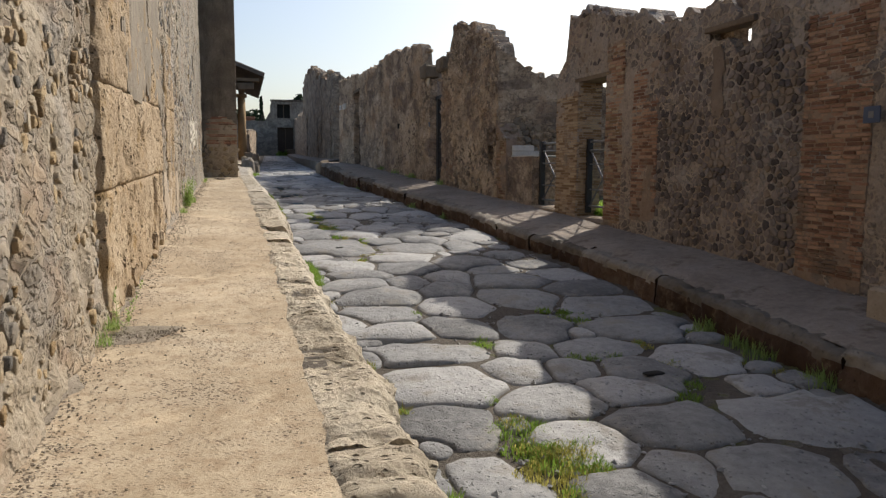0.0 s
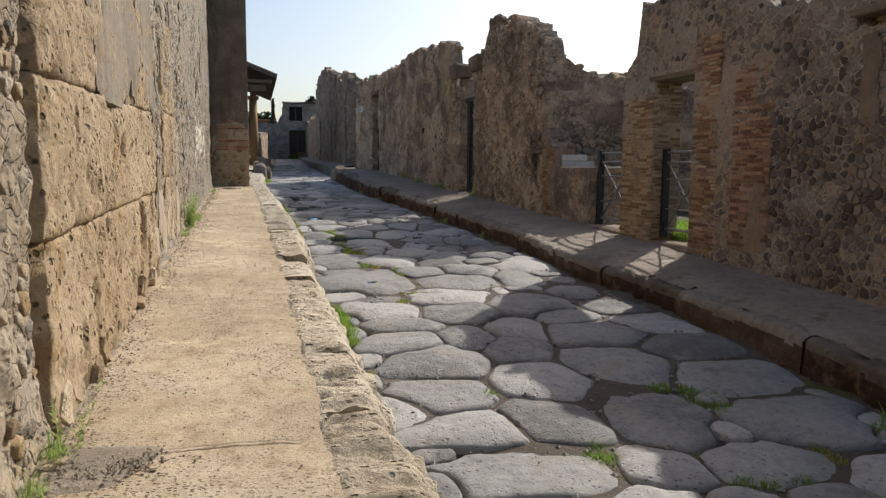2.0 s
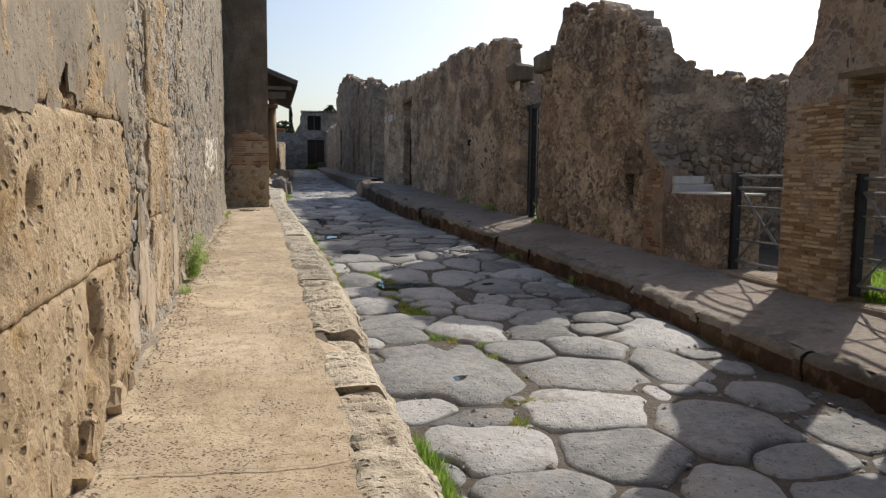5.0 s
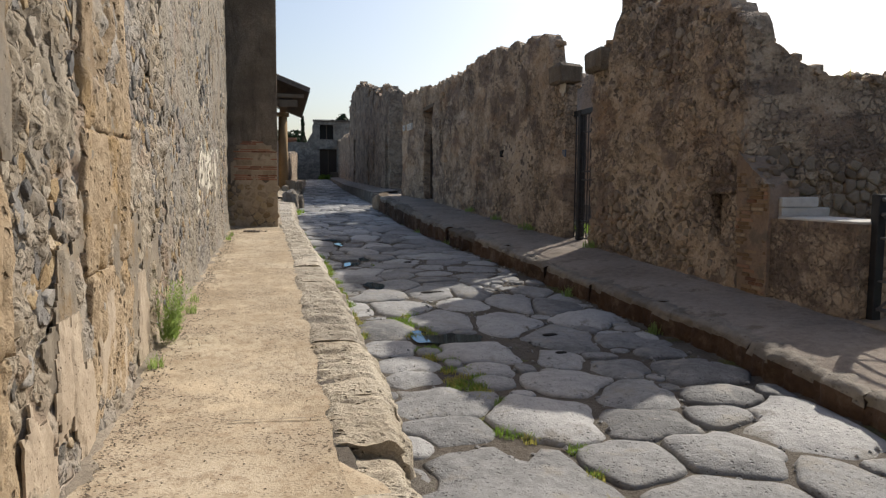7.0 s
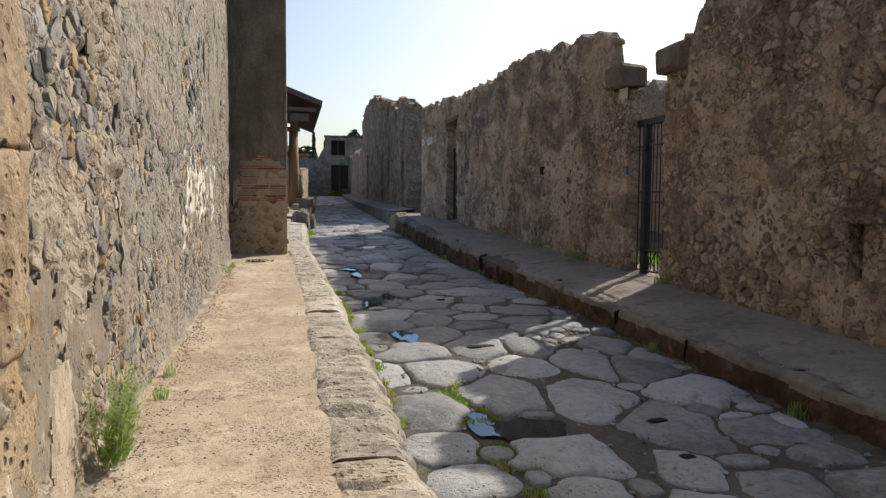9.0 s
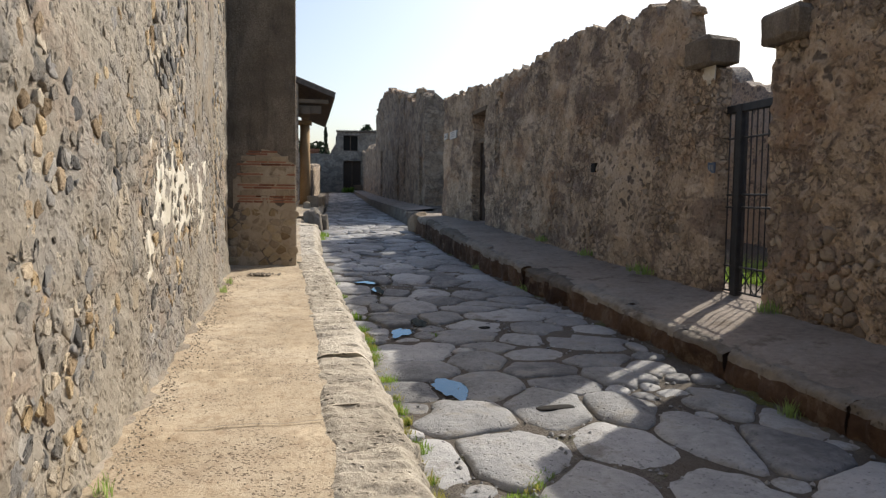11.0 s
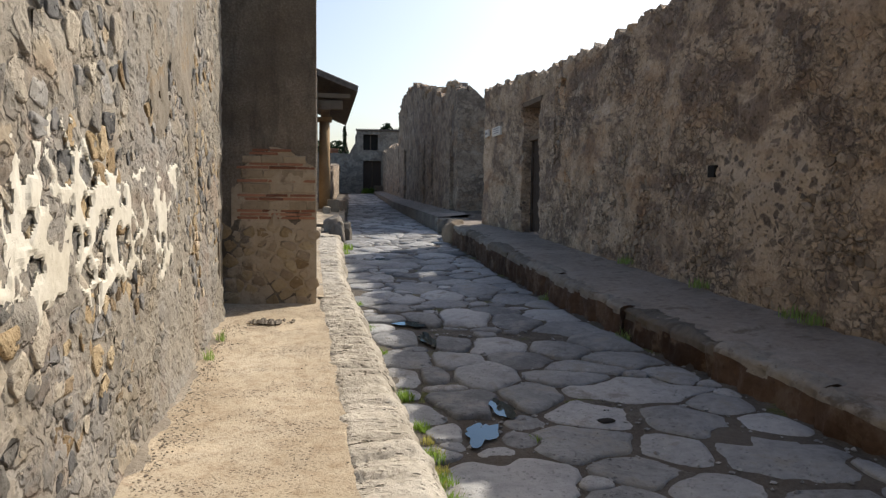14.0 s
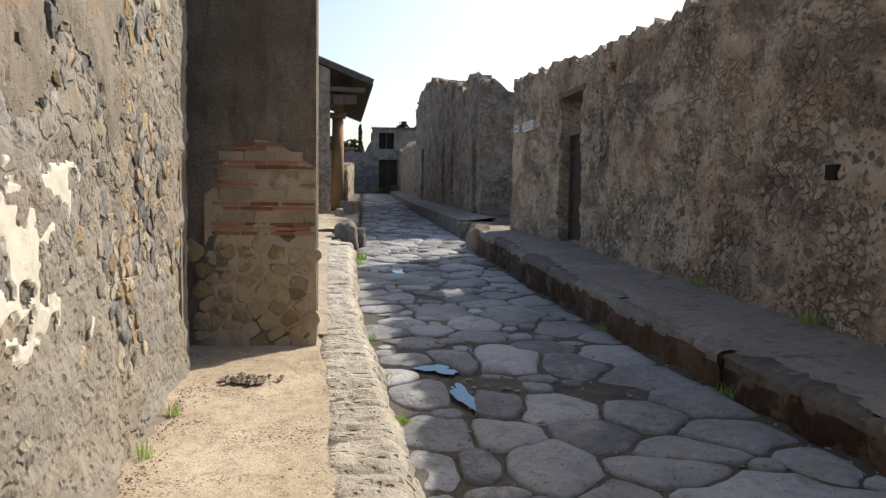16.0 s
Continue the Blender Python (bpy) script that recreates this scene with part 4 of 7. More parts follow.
kerb_w = thing("kerb_west", "rough weathered tuff kerb stones along the footway", "kerb", kind="structure")
cuts = [-3, -1.2, 0.6, 2.1, 3.55, 5.0, 6.35, 7.35, 8.2, 9.1, 10.0, 10.9, 11.55, 12.3, 13.7, 15.3, 16.9, 18.3, 19.6, 21.3, 23.3, 25.6, 28, 31, 34.2]
for k, (a, b) in enumerate(zip(cuts, cuts[1:])):
    rk = random.Random(300 + k)
    lift = rk.uniform(-0.008, 0.006) - (0.10 if a == 10.9 else 0)
    push = rk.uniform(-0.012, 0.015)
    kerb_block(a, b, left_in, lambda y, p=push: left_out(y) + p + 0.045 * fbm(y * 2.2, y * 0, 8, 4), lambda y, q=lift: left_z(y) + q - 0.005, lambda y: street_z(y) - 0.06, [kerb_grey if a > 13 else travertine] * 2, kerb_w, 50 + k, amp=0.04 if a < 10 else 0.03 if a < 15 else 0.025, res=0.026, roundness=0.10, out=1, lean=0.05)
kerb_e = thing("kerb_east", "tall lava kerb stones with soil-stained faces", "kerb", kind="structure")
cuts = [-3, 0.2, 2.2, 4.4, 7.05, 8.9, 10.4, 12.0, 13.4, 15.2, 16.6, 18.1, 19.0, 20.3, 21.7, 23.6, 25, 26.2, 27.5, 29, 30.5, 32, 33.8, 36.2]
for k, (a, b) in enumerate(zip(cuts, cuts[1:])):
    rk = random.Random(400 + k)
    lift, push = rk.uniform(-0.016, 0.014), rk.uniform(-0.02, 0.02)
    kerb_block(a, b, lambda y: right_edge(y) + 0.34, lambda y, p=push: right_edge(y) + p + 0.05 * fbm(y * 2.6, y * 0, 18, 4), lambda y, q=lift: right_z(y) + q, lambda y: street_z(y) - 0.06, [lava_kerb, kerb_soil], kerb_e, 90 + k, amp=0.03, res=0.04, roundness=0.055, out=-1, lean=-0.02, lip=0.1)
step_w = thing("porch_step", "raised worn stone step before the porch", "step", kind="structure")
for k, (a, b) in enumerate(((38.4, 42), (42, 46.5), (46.5, 51), (51, 57))):
    kerb_block(a, b, lambda y: left_out(y) - 2.4, lambda y: left_out(y) - 0.05 + 0.06 * fbm(y * 1.5, y * 0, 48, 3), lambda y: left_z(y) + 0.10, lambda y: street_z(y) - 0.06, [footway_mat, lava_kerb], step_w, 480 + k, amp=0.03, res=0.12, roundness=0.05, out=1, lean=0.0)
far_kerb = strip("kerb_far", 41, 98, 0.5, lambda y: right_edge(y) + 0.02, lambda y: right_edge(y), lambda x, y, t: right_z(y) * (1 - t) + (street_z(y) - 0.05) * t, 3, lava_kerb, seed=4)
tagged(far_kerb, "distant lava kerb face", "kerb", kind="structure")
pavement_e = strip("pavement_east", -6, 38.2, 0.12, lambda y: right_edge(y) + 0.14, lambda y: right_wall(y) + 0.5, lambda x, y, t: right_z(y) - 0.02 + 0.03 * np.clip(t * 8, 0, 1) + np.interp(y, (20, 30), (0.13, 0.02)) * t, 14, pave_right, seed=33, amp=0.03)
tagged(pavement_e, "grey-brown trodden raised footway", "pavement", kind="structure")
pavement_f = strip("pavement_east_far", 41, 98, 0.5, lambda y: right_edge(y) + 0.0, lambda y: right_wall(y) + 0.5, lambda x, y, t: right_z(y) + 0.1 * t, 6, pave_right, seed=34, amp=0.03)
tagged(pavement_f, "distant raised footway", "pavement", kind="structure")

# ---- west wall ----
def west(off=0.0):
    return lambda u: (left_wall(u) + off, np.asarray(u, float))


TOP = 7.6
wall_w1 = panel("wall_west_1", -6, 5.99, west(0.015), (1, 0), lambda u: left_z(u) - 0.1, const(6.4), 0.5, wall_west_mat, amp=0.036, res=0.03, seed=2, flare=0.10, scale=3.6, lumps=(7, 0.010))
tagged(wall_w1, "tall rubble wall with ochre stones in rough mortar", "wall", kind="structure")
rubble(2.4, 5.93, 0.5, 4.6, west(0.02), (1, 0), lambda u: left_z(u) + 0.02, const(4.6), 0.12, (0.016, 0.032), (-0.002, 0.014), [stone_tuff, mortar_left, mortar_left, stone_ochre, stone_grey], wall_w1, 7, soft=True, mask=lambda u, v: vnoise(u * 5, v * 5, 77) > 0.0, near=4.6)
wall_w2 = panel("wall_west_2", 6.06, 10.5, west(-0.10), (1, 0), lambda u: left_z(u) - 0.1, const(TOP), 0.5, ashlar_mat, amp=0.02, res=0.2, seed=3)
tagged(wall_w2, "facade of large yellow tuff ashlar blocks", "wall", kind="structure")


def ashlar(u0, u1, z0, z1, proud, seed, parent, material=ashlar_mat, amp=0.02, name="ashlar_block", res=0.03):
    """One large dressed block with a worn, pitted face."""
    nu, nv = int((u1 - u0) / res), max(3, int((float(np.mean(z1(u0) - z0(u0)))) / res))
    U, T = np.meshgrid(np.linspace(u0 + 0.002, u1 - 0.002, nu + 1), np.linspace(0, 1, nv + 1), indexing="ij")
    Z = (z0(U) + 0.003) * (1 - T) + (z1(U) - 0.003) * T
    edge = np.minimum(np.minimum(U - u0, u1 - U), np.minimum(Z - z0(U), z1(U) - Z))
    pits = np.clip(fbm(U * 7, Z * 3.2, seed + 6, 4) - 0.18, 0, 1)
    D = proud + amp * (1.6 * fbm(U * 2.2, Z * 2.2, seed, 5) + 1.0 * fbm(U * 10, Z * 7, seed + 2, 3)) - 0.16 * pits - 0.014 * np.exp(-edge / 0.012)
    P = np.stack([left_wall(U) + D, U, Z], -1).reshape(-1, 3)
    w = nv + 1
    F = [(i * w + j, (i + 1) * w + j, (i + 1) * w + j + 1, i * w + j + 1) for i in range(nu) for j in range(nv)]
    rim = [i * w for i in range(nu + 1)] + [nu * w + j for j in range(1, nv + 1)] + [i * w + nv for i in range(nu - 1, -1, -1)] + [j for j in range(nv - 1, 0, -1)]
    n0 = len(P)
    back = P[rim].copy()
    back[:, 0] = left_wall(back[:, 1]) - 0.09
    P = np.concatenate([P, back])
    F += [(rim[k], n0 + k, n0 + (k + 1) % len(rim), rim[(k + 1) % len(rim)]) for k in range(len(rim))]
    F += [tuple(n0 + k for k in range(len(rim)))]
    return mesh_object(name, P, F, material, parent)


j1, j2, j3 = (lambda u: 1.66 + 0.025 * (u - 6)), (lambda u: 2.50 + 0.022 * (u - 6)), (lambda u: 3.42 + 0.02 * (u - 6))
base = lambda u: left_z(u) - 0.03
ashlar(6.08, 10.42, base, j1, 0.055, 11, wall_w2)
ashlar(6.06, 10.42, j1, j2, 0.06, 12, wall_w2)
ashlar(6.07, 10.45, j2, j3, 0.06, 13, wall_w2)
ashlar(6.06, 8.3, j3, lambda u: 4.3 + 0 * u, 0.05, 14, wall_w2)
ashlar(8.3, 10.44, j3, lambda u: 4.3 + 0 * u, 0.045, 15, wall_w2)
ashlar(6.06, 10.44, lambda u: 4.3 + 0 * u, lambda u: 5.3 + 0 * u, 0.05, 16, wall_w2)
ashlar(6.06, 10.44, lambda u: 5.3 + 0 * u, lambda u: 6.5 + 0 * u, 0.045, 17, wall_w2)
ashlar(6.06, 10.44, lambda u: 6.5 + 0 * u, lambda u: 7.58 + 0 * u, 0.045, 18, wall_w2)
# worn footing below the lowest block
rubble(6.1, 10.45, 0.5, 1.25, west(0.02), (1, 0), lambda u: left_z(u) - 0.06, lambda u: left_z(u) + 0.2, 0.24, (0.006, 0.02), (0.03, 0.09), [ashlar_mat, stone_tuff], wall_w2, 19, near=8)
sheet("plaster_patch", 7.3, 10.42, 2.5, 5.2, west(0.048), (1, 0), lambda U, V: 0.55 * fbm(U * 2.1 + 4, V * 1.6, 61, 5) + 0.20 - 0.5 * np.clip(8.0 - U, 0, 1) - 0.5 * np.clip(2.85 - V, 0, 1) - 0.3 * np.clip(U - 10.0, 0, 1), 0.022, 0.025, plaster_grey, wall_w2, "grey plaster remnant", 5)

wall_w3a = panel("wall_west_3", 10.44, 14.6, west(-0.035), (1, 0), lambda u: left_z(u) - 0.1, const(7.6), 0.5, wall_west_mat, amp=0.038, res=0.025, seed=6, flare=0.08, scale=4.0, lumps=(6, 0.022))
tagged(wall_w3a, "rough ochre rubble wall with crusts of old mortar", "wall", kind="structure")
wall_w3 = panel("wall_west_4", 14.6, 23.53, west(-0.03), (1, 0), lambda u: left_z(u) - 0.1, const(7.6), 0.5, wall_grey_mat, amp=0.024, res=0.03, seed=5, flare=0.06, scale=3.0, lumps=(8, 0.012))
tagged(wall_w3, "tall rubble wall with grey mortar and plaster remnants", "wall", kind="structure")
ashlar(11.75, 12.95, base, lambda u: 1.9 + 0 * u, 0.002, 31, wall_w3)
ashlar(11.7, 12.9, lambda u: 1.9 + 0 * u, lambda u: 2.72 + 0 * u, 0.008, 32, wall_w3)
ashlar(11.78, 12.92, lambda u: 2.72 + 0 * u, lambda u: 3.9 + 0 * u, 0.002, 33, wall_w3)
keep_out = lambda u, v: not (11.68 < u < 12.98 and v < 3.9)
white_zone = lambda U, V: np.maximum(0.55 + 0.9 * fbm(U * 2.6, V * 2.0, 88, 4) - 1.0 * np.maximum(np.abs(U - 19.3) / 1.95, np.abs(V - 2.66 + 0.05 * (U - 19.3)) / 0.44) ** 2.2, np.maximum(0.4 + fbm(U * 3, V * 3, 87, 3) - np.hypot((U - 17.65) / 0.16, (V - 3.0) / 0.34), 0.35 + fbm(U * 3, V * 3, 89, 3) - np.hypot((U - 17.5) / 0.2, (V - 2.18) / 0.26)))
patch = lambda u, v: float(vnoise(u * 3.1, v * 3.1, 78) + 0.5 * vnoise(u * 0.9, v * 0.9, 79)) + 0.20 * (v - 2.6)
rubble(10.5, 23.4, 0.8, 5.4, west(-0.03), (1, 0), lambda u: left_z(u) + 0.02, const(5.4), 0.23, (0.012, 0.04), (-0.008, 0.008), [stone_grey, stone_blue, stone_grey, stone_lava, stone_ochre, stone_grey], wall_w3, 23, soft=True, aspect=0.56, mask=lambda u, v: keep_out(u, v) and patch(u, v) > 0.08, near=18, single=220)
rubble(10.5, 23.4, 0.8, 5.4, west(-0.03), (1, 0), lambda u: left_z(u) + 0.02, const(5.4), 0.145, (0.005, 0.024), (-0.008, 0.007), [stone_grey, stone_grey, stone_blue, stone_ochre, stone_grey, stone_lava, stone_tuff], wall_w3, 24, soft=True, aspect=0.6, mask=lambda u, v: keep_out(u, v) and -0.30 < patch(u, v) < 0.06, near=18, single=220)
sheet("plaster_patch", 16.6, 22.0, 1.9, 3.6, west(-0.025), (1, 0), lambda U, V: np.minimum(white_zone(U, V), (worley(U * 5.6 + 0.9 * fbm(U * 5, V * 5, 3, 3), V * 6.0 + 0.9 * fbm(U * 5, V * 5, 8, 3), 91)[0] - 0.37 - 0.22 * vnoise(U * 3, V * 3, 92)) * 0.9), 0.012, 0.013, plaster_white, wall_w3, "white plaster remnant eaten away round the stones", 6)
sheet("mortar_crust", 10.6, 14.4, 0.95, 1.75, west(-0.01), (1, 0), lambda U, V: 0.9 * fbm(U * 2.4, V * 1.2, 49, 5) + 0.02 - 0.5 * np.clip(V - left_z(U) - 0.42, 0, 2), 0.014, 0.02, mortar_pale, wall_w3a, "pale lime crust near the wall's foot", 17)
sheet("plaster_patch", 10.5, 18.5, 1.3, 5.2, west(-0.02), (1, 0), lambda U, V: fbm(U * 1.5, V * 1.2, 47, 5) - 0.36 - 0.05 * (V - 2.6) - 0.06 * np.clip(U - 13.5, 0, 5), 0.012, 0.022, plaster_grey, wall_w3, "grey plaster remnant", 7)
panel("corner_band", 23.28, 23.535, west(-0.022), (1, 0), lambda u: left_z(u) - 0.05, const(7.6), 0.3, plaster_grey, wall_w3, amp=0.012, res=0.05, seed=8, crest=0.0, label="smooth plaster band at the corner")

ledge = lambda U, V: (V - 3.42 - 0.22 * np.cos((U - 20.9) * 5.2) - 0.25 * fbm(U * 3, U * 0 + 2, 58, 3)) * 1.2
sheet("plaster_patch", 19.6, 23.12, 1.55, 5.3, west(-0.028), (1, 0), lambda U, V: np.minimum(np.minimum(ledge(U, V), 1.5 * (21.9 - U)), 0.16 + 0.9 * fbm(U * 2.3, V * 1.9, 60, 5)), 0.016, 0.022, plaster_grey, wall_w3, "grey plaster skin with a broken edge", 9)

rubble(21.60, 21.84, 2.2, 3.6, west(-0.03), (1, 0), const(2.2), const(3.6), 0.10, (0.003, 0.01), (0.0, 0.02), [stone_ochre, stone_tuff, ashlar_mat], wall_w3, 34, soft=True, near=21.7)

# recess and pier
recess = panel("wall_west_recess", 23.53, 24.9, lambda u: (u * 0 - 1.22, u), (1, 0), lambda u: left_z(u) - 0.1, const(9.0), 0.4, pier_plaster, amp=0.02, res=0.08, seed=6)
tagged(recess, "dark rendered recess beside the pier", "wall", kind="structure")
PIER = const(24.2)
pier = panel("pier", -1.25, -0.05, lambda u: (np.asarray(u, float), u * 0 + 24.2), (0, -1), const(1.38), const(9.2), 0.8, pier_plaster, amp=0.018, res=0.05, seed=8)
tagged(pier, "dark rendered pier with brick bands and rubble foot", "pier", kind="structure")
py = lambda u: 24.2
panel("bare_patch", -1.06, -0.053, lambda u: (np.asarray(u, float), u * 0 + 24.196), (0, -1), const(1.40), line((-1.06, 2.85), (-0.92, 3.12), (-0.62, 3.37), (-0.35, 3.32), (-0.05, 3.12)), 0.1, pier_block, pier, amp=0.012, res=0.035, seed=46, crest=0.02, scale=4.0, lumps=(5, 0.006), label="bare masonry where the render has fallen")
rubble(-1.2, -0.07, 1.4, 2.5, lambda u: (np.asarray(u, float), np.asarray(u) * 0 + 24.192), (0, -1), const(1.46), const(2.48), 0.2, (0.006, 0.02), (0.004, 0.012), [pier_block, pier_block, stone_ochre], pier, 45, near=-0.5, aspect=0.62, soft=True, mask=lambda u, v: -1.15 < u < -0.1 and vnoise(u * 6, v * 6, 12) > -0.42)
bank = lambda u, v: v < 3.36 - 1.1 * (u + 0.62) ** 2 and u > -1.0 + 0.6 * max(0.0, v - 3.0)
for z0, z1, kind in ((2.50, 2.60, 1), (2.61, 2.72, 2), (2.73, 2.81, 1), (2.82, 2.94, 2), (2.95, 2.99, 1), (3.00, 3.10, 2), (3.11, 3.17, 1), (3.18, 3.27, 2), (3.28, 3.33, 1)):
    if kind == 1:
        bricks(pier, -1.0, -0.055, py, z0, z1 + 0.03, -1, 0.08, int(z0 * 100), course=0.032, joint=0.010, length=0.30, along="x", mask=bank, sink=0.006, kinds=RED)
    else:
        rb = random.Random(int(z0 * 100))
        x = -1.0 + rb.uniform(0, 0.1)
        while x < -0.1:
            e = min(x + rb.uniform(0.22, 0.34), -0.056)
            if bank((x + e) / 2, z0) and e - x > 0.06:
                boxpart("block", (x, e - 0.004, 24.182, 24.26, z0, z1), pier_block, pier, 0.010, 0.005)
            x = e

# ---- east walls ----
def east(off=0.0):
    return lambda u: (right_wall(u) + off, np.asarray(u, float))


E = (-1, 0)
foot_e = lambda u: right_z(u) + 0.02
# south of y 4 the unseen wall is raised to darken the street
topA = line((-6, 8.4), (3.6, 8.4), (4.2, 4.4), (5.3, 4.15), (5.6, 3.9), (7.5, 3.76), (8.2, 3.80), (8.6, 3.87), (9.1, 3.89), (9.5, 4.03), (10.4, 4.22), (11.0, 4.38), (11.3, 4.46), (11.75, 4.44), (11.97, 4.40), (12.0, 4.30), (12.02, 3.66), (12.2, 3.54), (12.45, 3.44))
wall_e1 = thing("wall_east_1", "dark lava rubble facade with brick quoins, broken top and an added tall unseen south end", "wall", kind="structure")
for a, b, lo, hi in ((-6, 7.18, foot_e, topA), (7.95, 10.55, foot_e, topA), (7.18, 7.95, foot_e, const(3.31)), (7.18, 7.95, const(3.56), topA), (10.55, 11.55, const(3.36), topA), (11.55, 12.42, foot_e, topA)):
    panel("masonry", a, b, east(), E, lo, hi, 0.45, wall_incertum, wall_e1, amp=0.016, res=0.05, seed=int(a * 10) + 100, crest=0.10)
panel("niche_back", 7.70, 7.97, east(0.16), E, const(2.6), const(3.56), 0.2, wall_plastered, wall_e1, amp=0.02, res=0.06, seed=71, crest=0.0)
panel("niche_back", 7.16, 7.72, east(0.16), E, const(2.6), const(3.33), 0.2, wall_incertum, wall_e1, amp=0.02, res=0.06, seed=72, crest=0.02)
boxpart("lintel", (5.58, 5.8, 7.08, 7.98, 3.50, 3.57), wood_old, wall_e1, 0.01, 0.006, "weathered timber lintel")
boxpart("lintel", (5.63, 6.1, 10.4, 11.68, 3.30, 3.37), wood_old, wall_e1, 0.012, 0.008, "weathered timber lintel")
xe = lambda y: float(right_wall(y))
sheet("plaster_patch", 7.5, 7.95, 2.5, 3.32, east(-0.004), E, lambda U, V: 0.16 + 0.6 * fbm(U * 4, V * 3, 151, 4) - 2.6 * np.abs(U - 7.73), 0.018, 0.02, plaster_brown, wall_e1, "brown plaster strip below the lintel", 41)
rubble(6.3, 9.05, 0.7, 4.0, east(-0.008), E, lambda u: foot_e(u) + 0.05, lambda u: topA(u) - 0.15, 0.105, (0.006, 0.019), (-0.001, 0.008), [stone_dark, stone_dark, stone_dark, stone_dark, plaster_brown], wall_e1, 51, soft=True, mask=lambda u, v: not (7.05 < u < 8.1 and 3.22 < v < 3.6) and not (7.6 < u < 7.85 and 2.6 < v < 3.4) and vnoise(u * 1.7, v * 1.7, 66) > -0.34, near=8.2, aspect=0.8)
for a, b, z0, z1 in ((5.46, 6.3, 0.7, 3.42), (9.04, 9.7, 1.1, 3.3), (10.02, 10.54, 0.95, 3.75), (11.56, 12.40, 0.9, 3.12)):
    panel("brick_bed", a, b, east(0.0), E, const(z0), const(z1), 0.06, brick_joint, wall_e1, amp=0.010, res=0.035, seed=int(a * 10) + 120, crest=0.05, scale=6.0, lumps=(9, 0.005))
bricks(wall_e1, 5.45, 6.32, xe, 0.82, 3.42, -1, 0.12, 61, sink=0.0, course=0.031, joint=0.010, mask=lambda y, z: y > 5.5 or z < 2.6 or z > 3.0)
bricks(wall_e1, 9.02, 9.72, xe, 1.15, 3.3, -1, 0.1, 62, sink=0.0, course=0.036, mask=lambda y, z: vnoise(y * 2.5, z * 1.7, 5) > -0.34)
bricks(wall_e1, 10.0, 10.56, xe, 1.0, 3.75, -1, 0.1, 63, sink=0.001, course=0.036, kinds=TAN + BRICKS, mask=lambda y, z: vnoise(y * 2.5, z * 1.7, 15) > -0.36)
bricks(wall_e1, 11.54, 12.42, xe, 0.98, 3.1, -1, 0.1, 64, sink=0.002, course=0.034, joint=0.010, kinds=TAN)
bricks(wall_e1, 5.67, 6.1, lambda x: 11.55, 1.02, 3.3, -1, 0.1, 65, along="x", sink=0.0, course=0.034, joint=0.010, kinds=TAN)
rubble(9.7, 12.4, 3.2, 4.5, east(), E, lambda u: const(3.4)(u), lambda u: topA(u), 0.12, (0.010, 0.03), (-0.004, 0.010), [wall_incertum, stone_dark, wall_incertum, stone_pale], wall_e1, 53, near=11, single=60, soft=True)
boxpart("sill", (5.62, 6.1, 10.5, 11.6, 0.85, 1.02), stone_pale, wall_e1, 0.03, 0.015, "worn stone sill")
boxpart("sill", (5.66, 6.1, 12.4, 13.65, 0.9, 1.10), stone_pale, wall_e1, 0.03, 0.015, "worn stone sill")
step_e = boxpart("doorstep", (5.25, 5.62, 4.2, 5.0, 0.55, 0.86), stone_pale, None, 0.02, 0.008)
tagged(step_e, "tan tuff doorstep beside the brick quoin", "step")
sign1 = thing("number_sign", "small dark blue enamel number sign on brickwork", "sign", at=(5.555, 5.38, 2.36))
boxpart("plate", (-0.008, 0.008, -0.09, 0.09, -0.075, 0.075), sign_blue, sign1, 0.003)
boxpart("marking", (-0.012, -0.009, -0.03, 0.03, -0.03, 0.03), rail_grey, sign1, 0.0)

# shop: counter, side wall, back walls
topS = line((5.5, 4.45), (5.84, 4.25), (6.2, 4.06), (6.5, 3.92), (7.0, 3.80), (7.6, 3.82), (9, 3.6))
wall_s = panel("wall_shop_side", 5.62, 9.0, lambda u: (np.asarray(u, float), u * 0 + 15.4), (0, -1), const(1.0), topS, 0.45, wall_plastered, amp=0.03, res=0.07, seed=81, crest=0.06)
tagged(wall_s, "plastered rubble side wall of an open shop", "wall", kind="structure")
rubble(5.95, 8.2, 1.9, 2.95, lambda u: (np.asarray(u, float), np.asarray(u) * 0 + 15.4), (0, -1), const(2.1), lambda u: 2.9 - 0.12 * (u - 6), 0.19, (0.006, 0.014), (0.012, 0.05), [stone_pale, wall_plastered, stone_pale], wall_s, 82, near=6.5, soft=True)
counter = thing("shop_counter", "low rubble shop counter with a pale marble top", "counter")
panel("counter_front", 13.6, 15.0, east(0.03), E, foot_e, const(2.07), 0.62, wall_plastered, counter, amp=0.02, res=0.06, seed=83, crest=0.0)
boxpart("marble_top", (5.67, 6.34, 13.6, 14.82, 2.06, 2.095), marble, counter, 0.008, 0.003, "pale marble slab")
boxpart("counter_end", (5.69, 6.4, 14.83, 15.36, 1.1, 2.09), wall_plastered, counter, 0.02, 0.006)
for i, (x1, z0, z1) in enumerate(((6.36, 2.09, 2.20), (6.20, 2.20, 2.32))):
    st = boxpart("stone_block", (5.70, x1, 14.80, 15.34, z0, z1), marble, None, 0.012, 0.004)
    tagged(st, "pale stone block laid as a shelf step on the counter", "block", "blocks on the counter")
disc = boxpart("stone_disc", (5.655, 5.70, 14.62, 14.78, 1.36, 1.50), block_pale, counter, 0.03, 0.004, "pale round stone set in the counter")
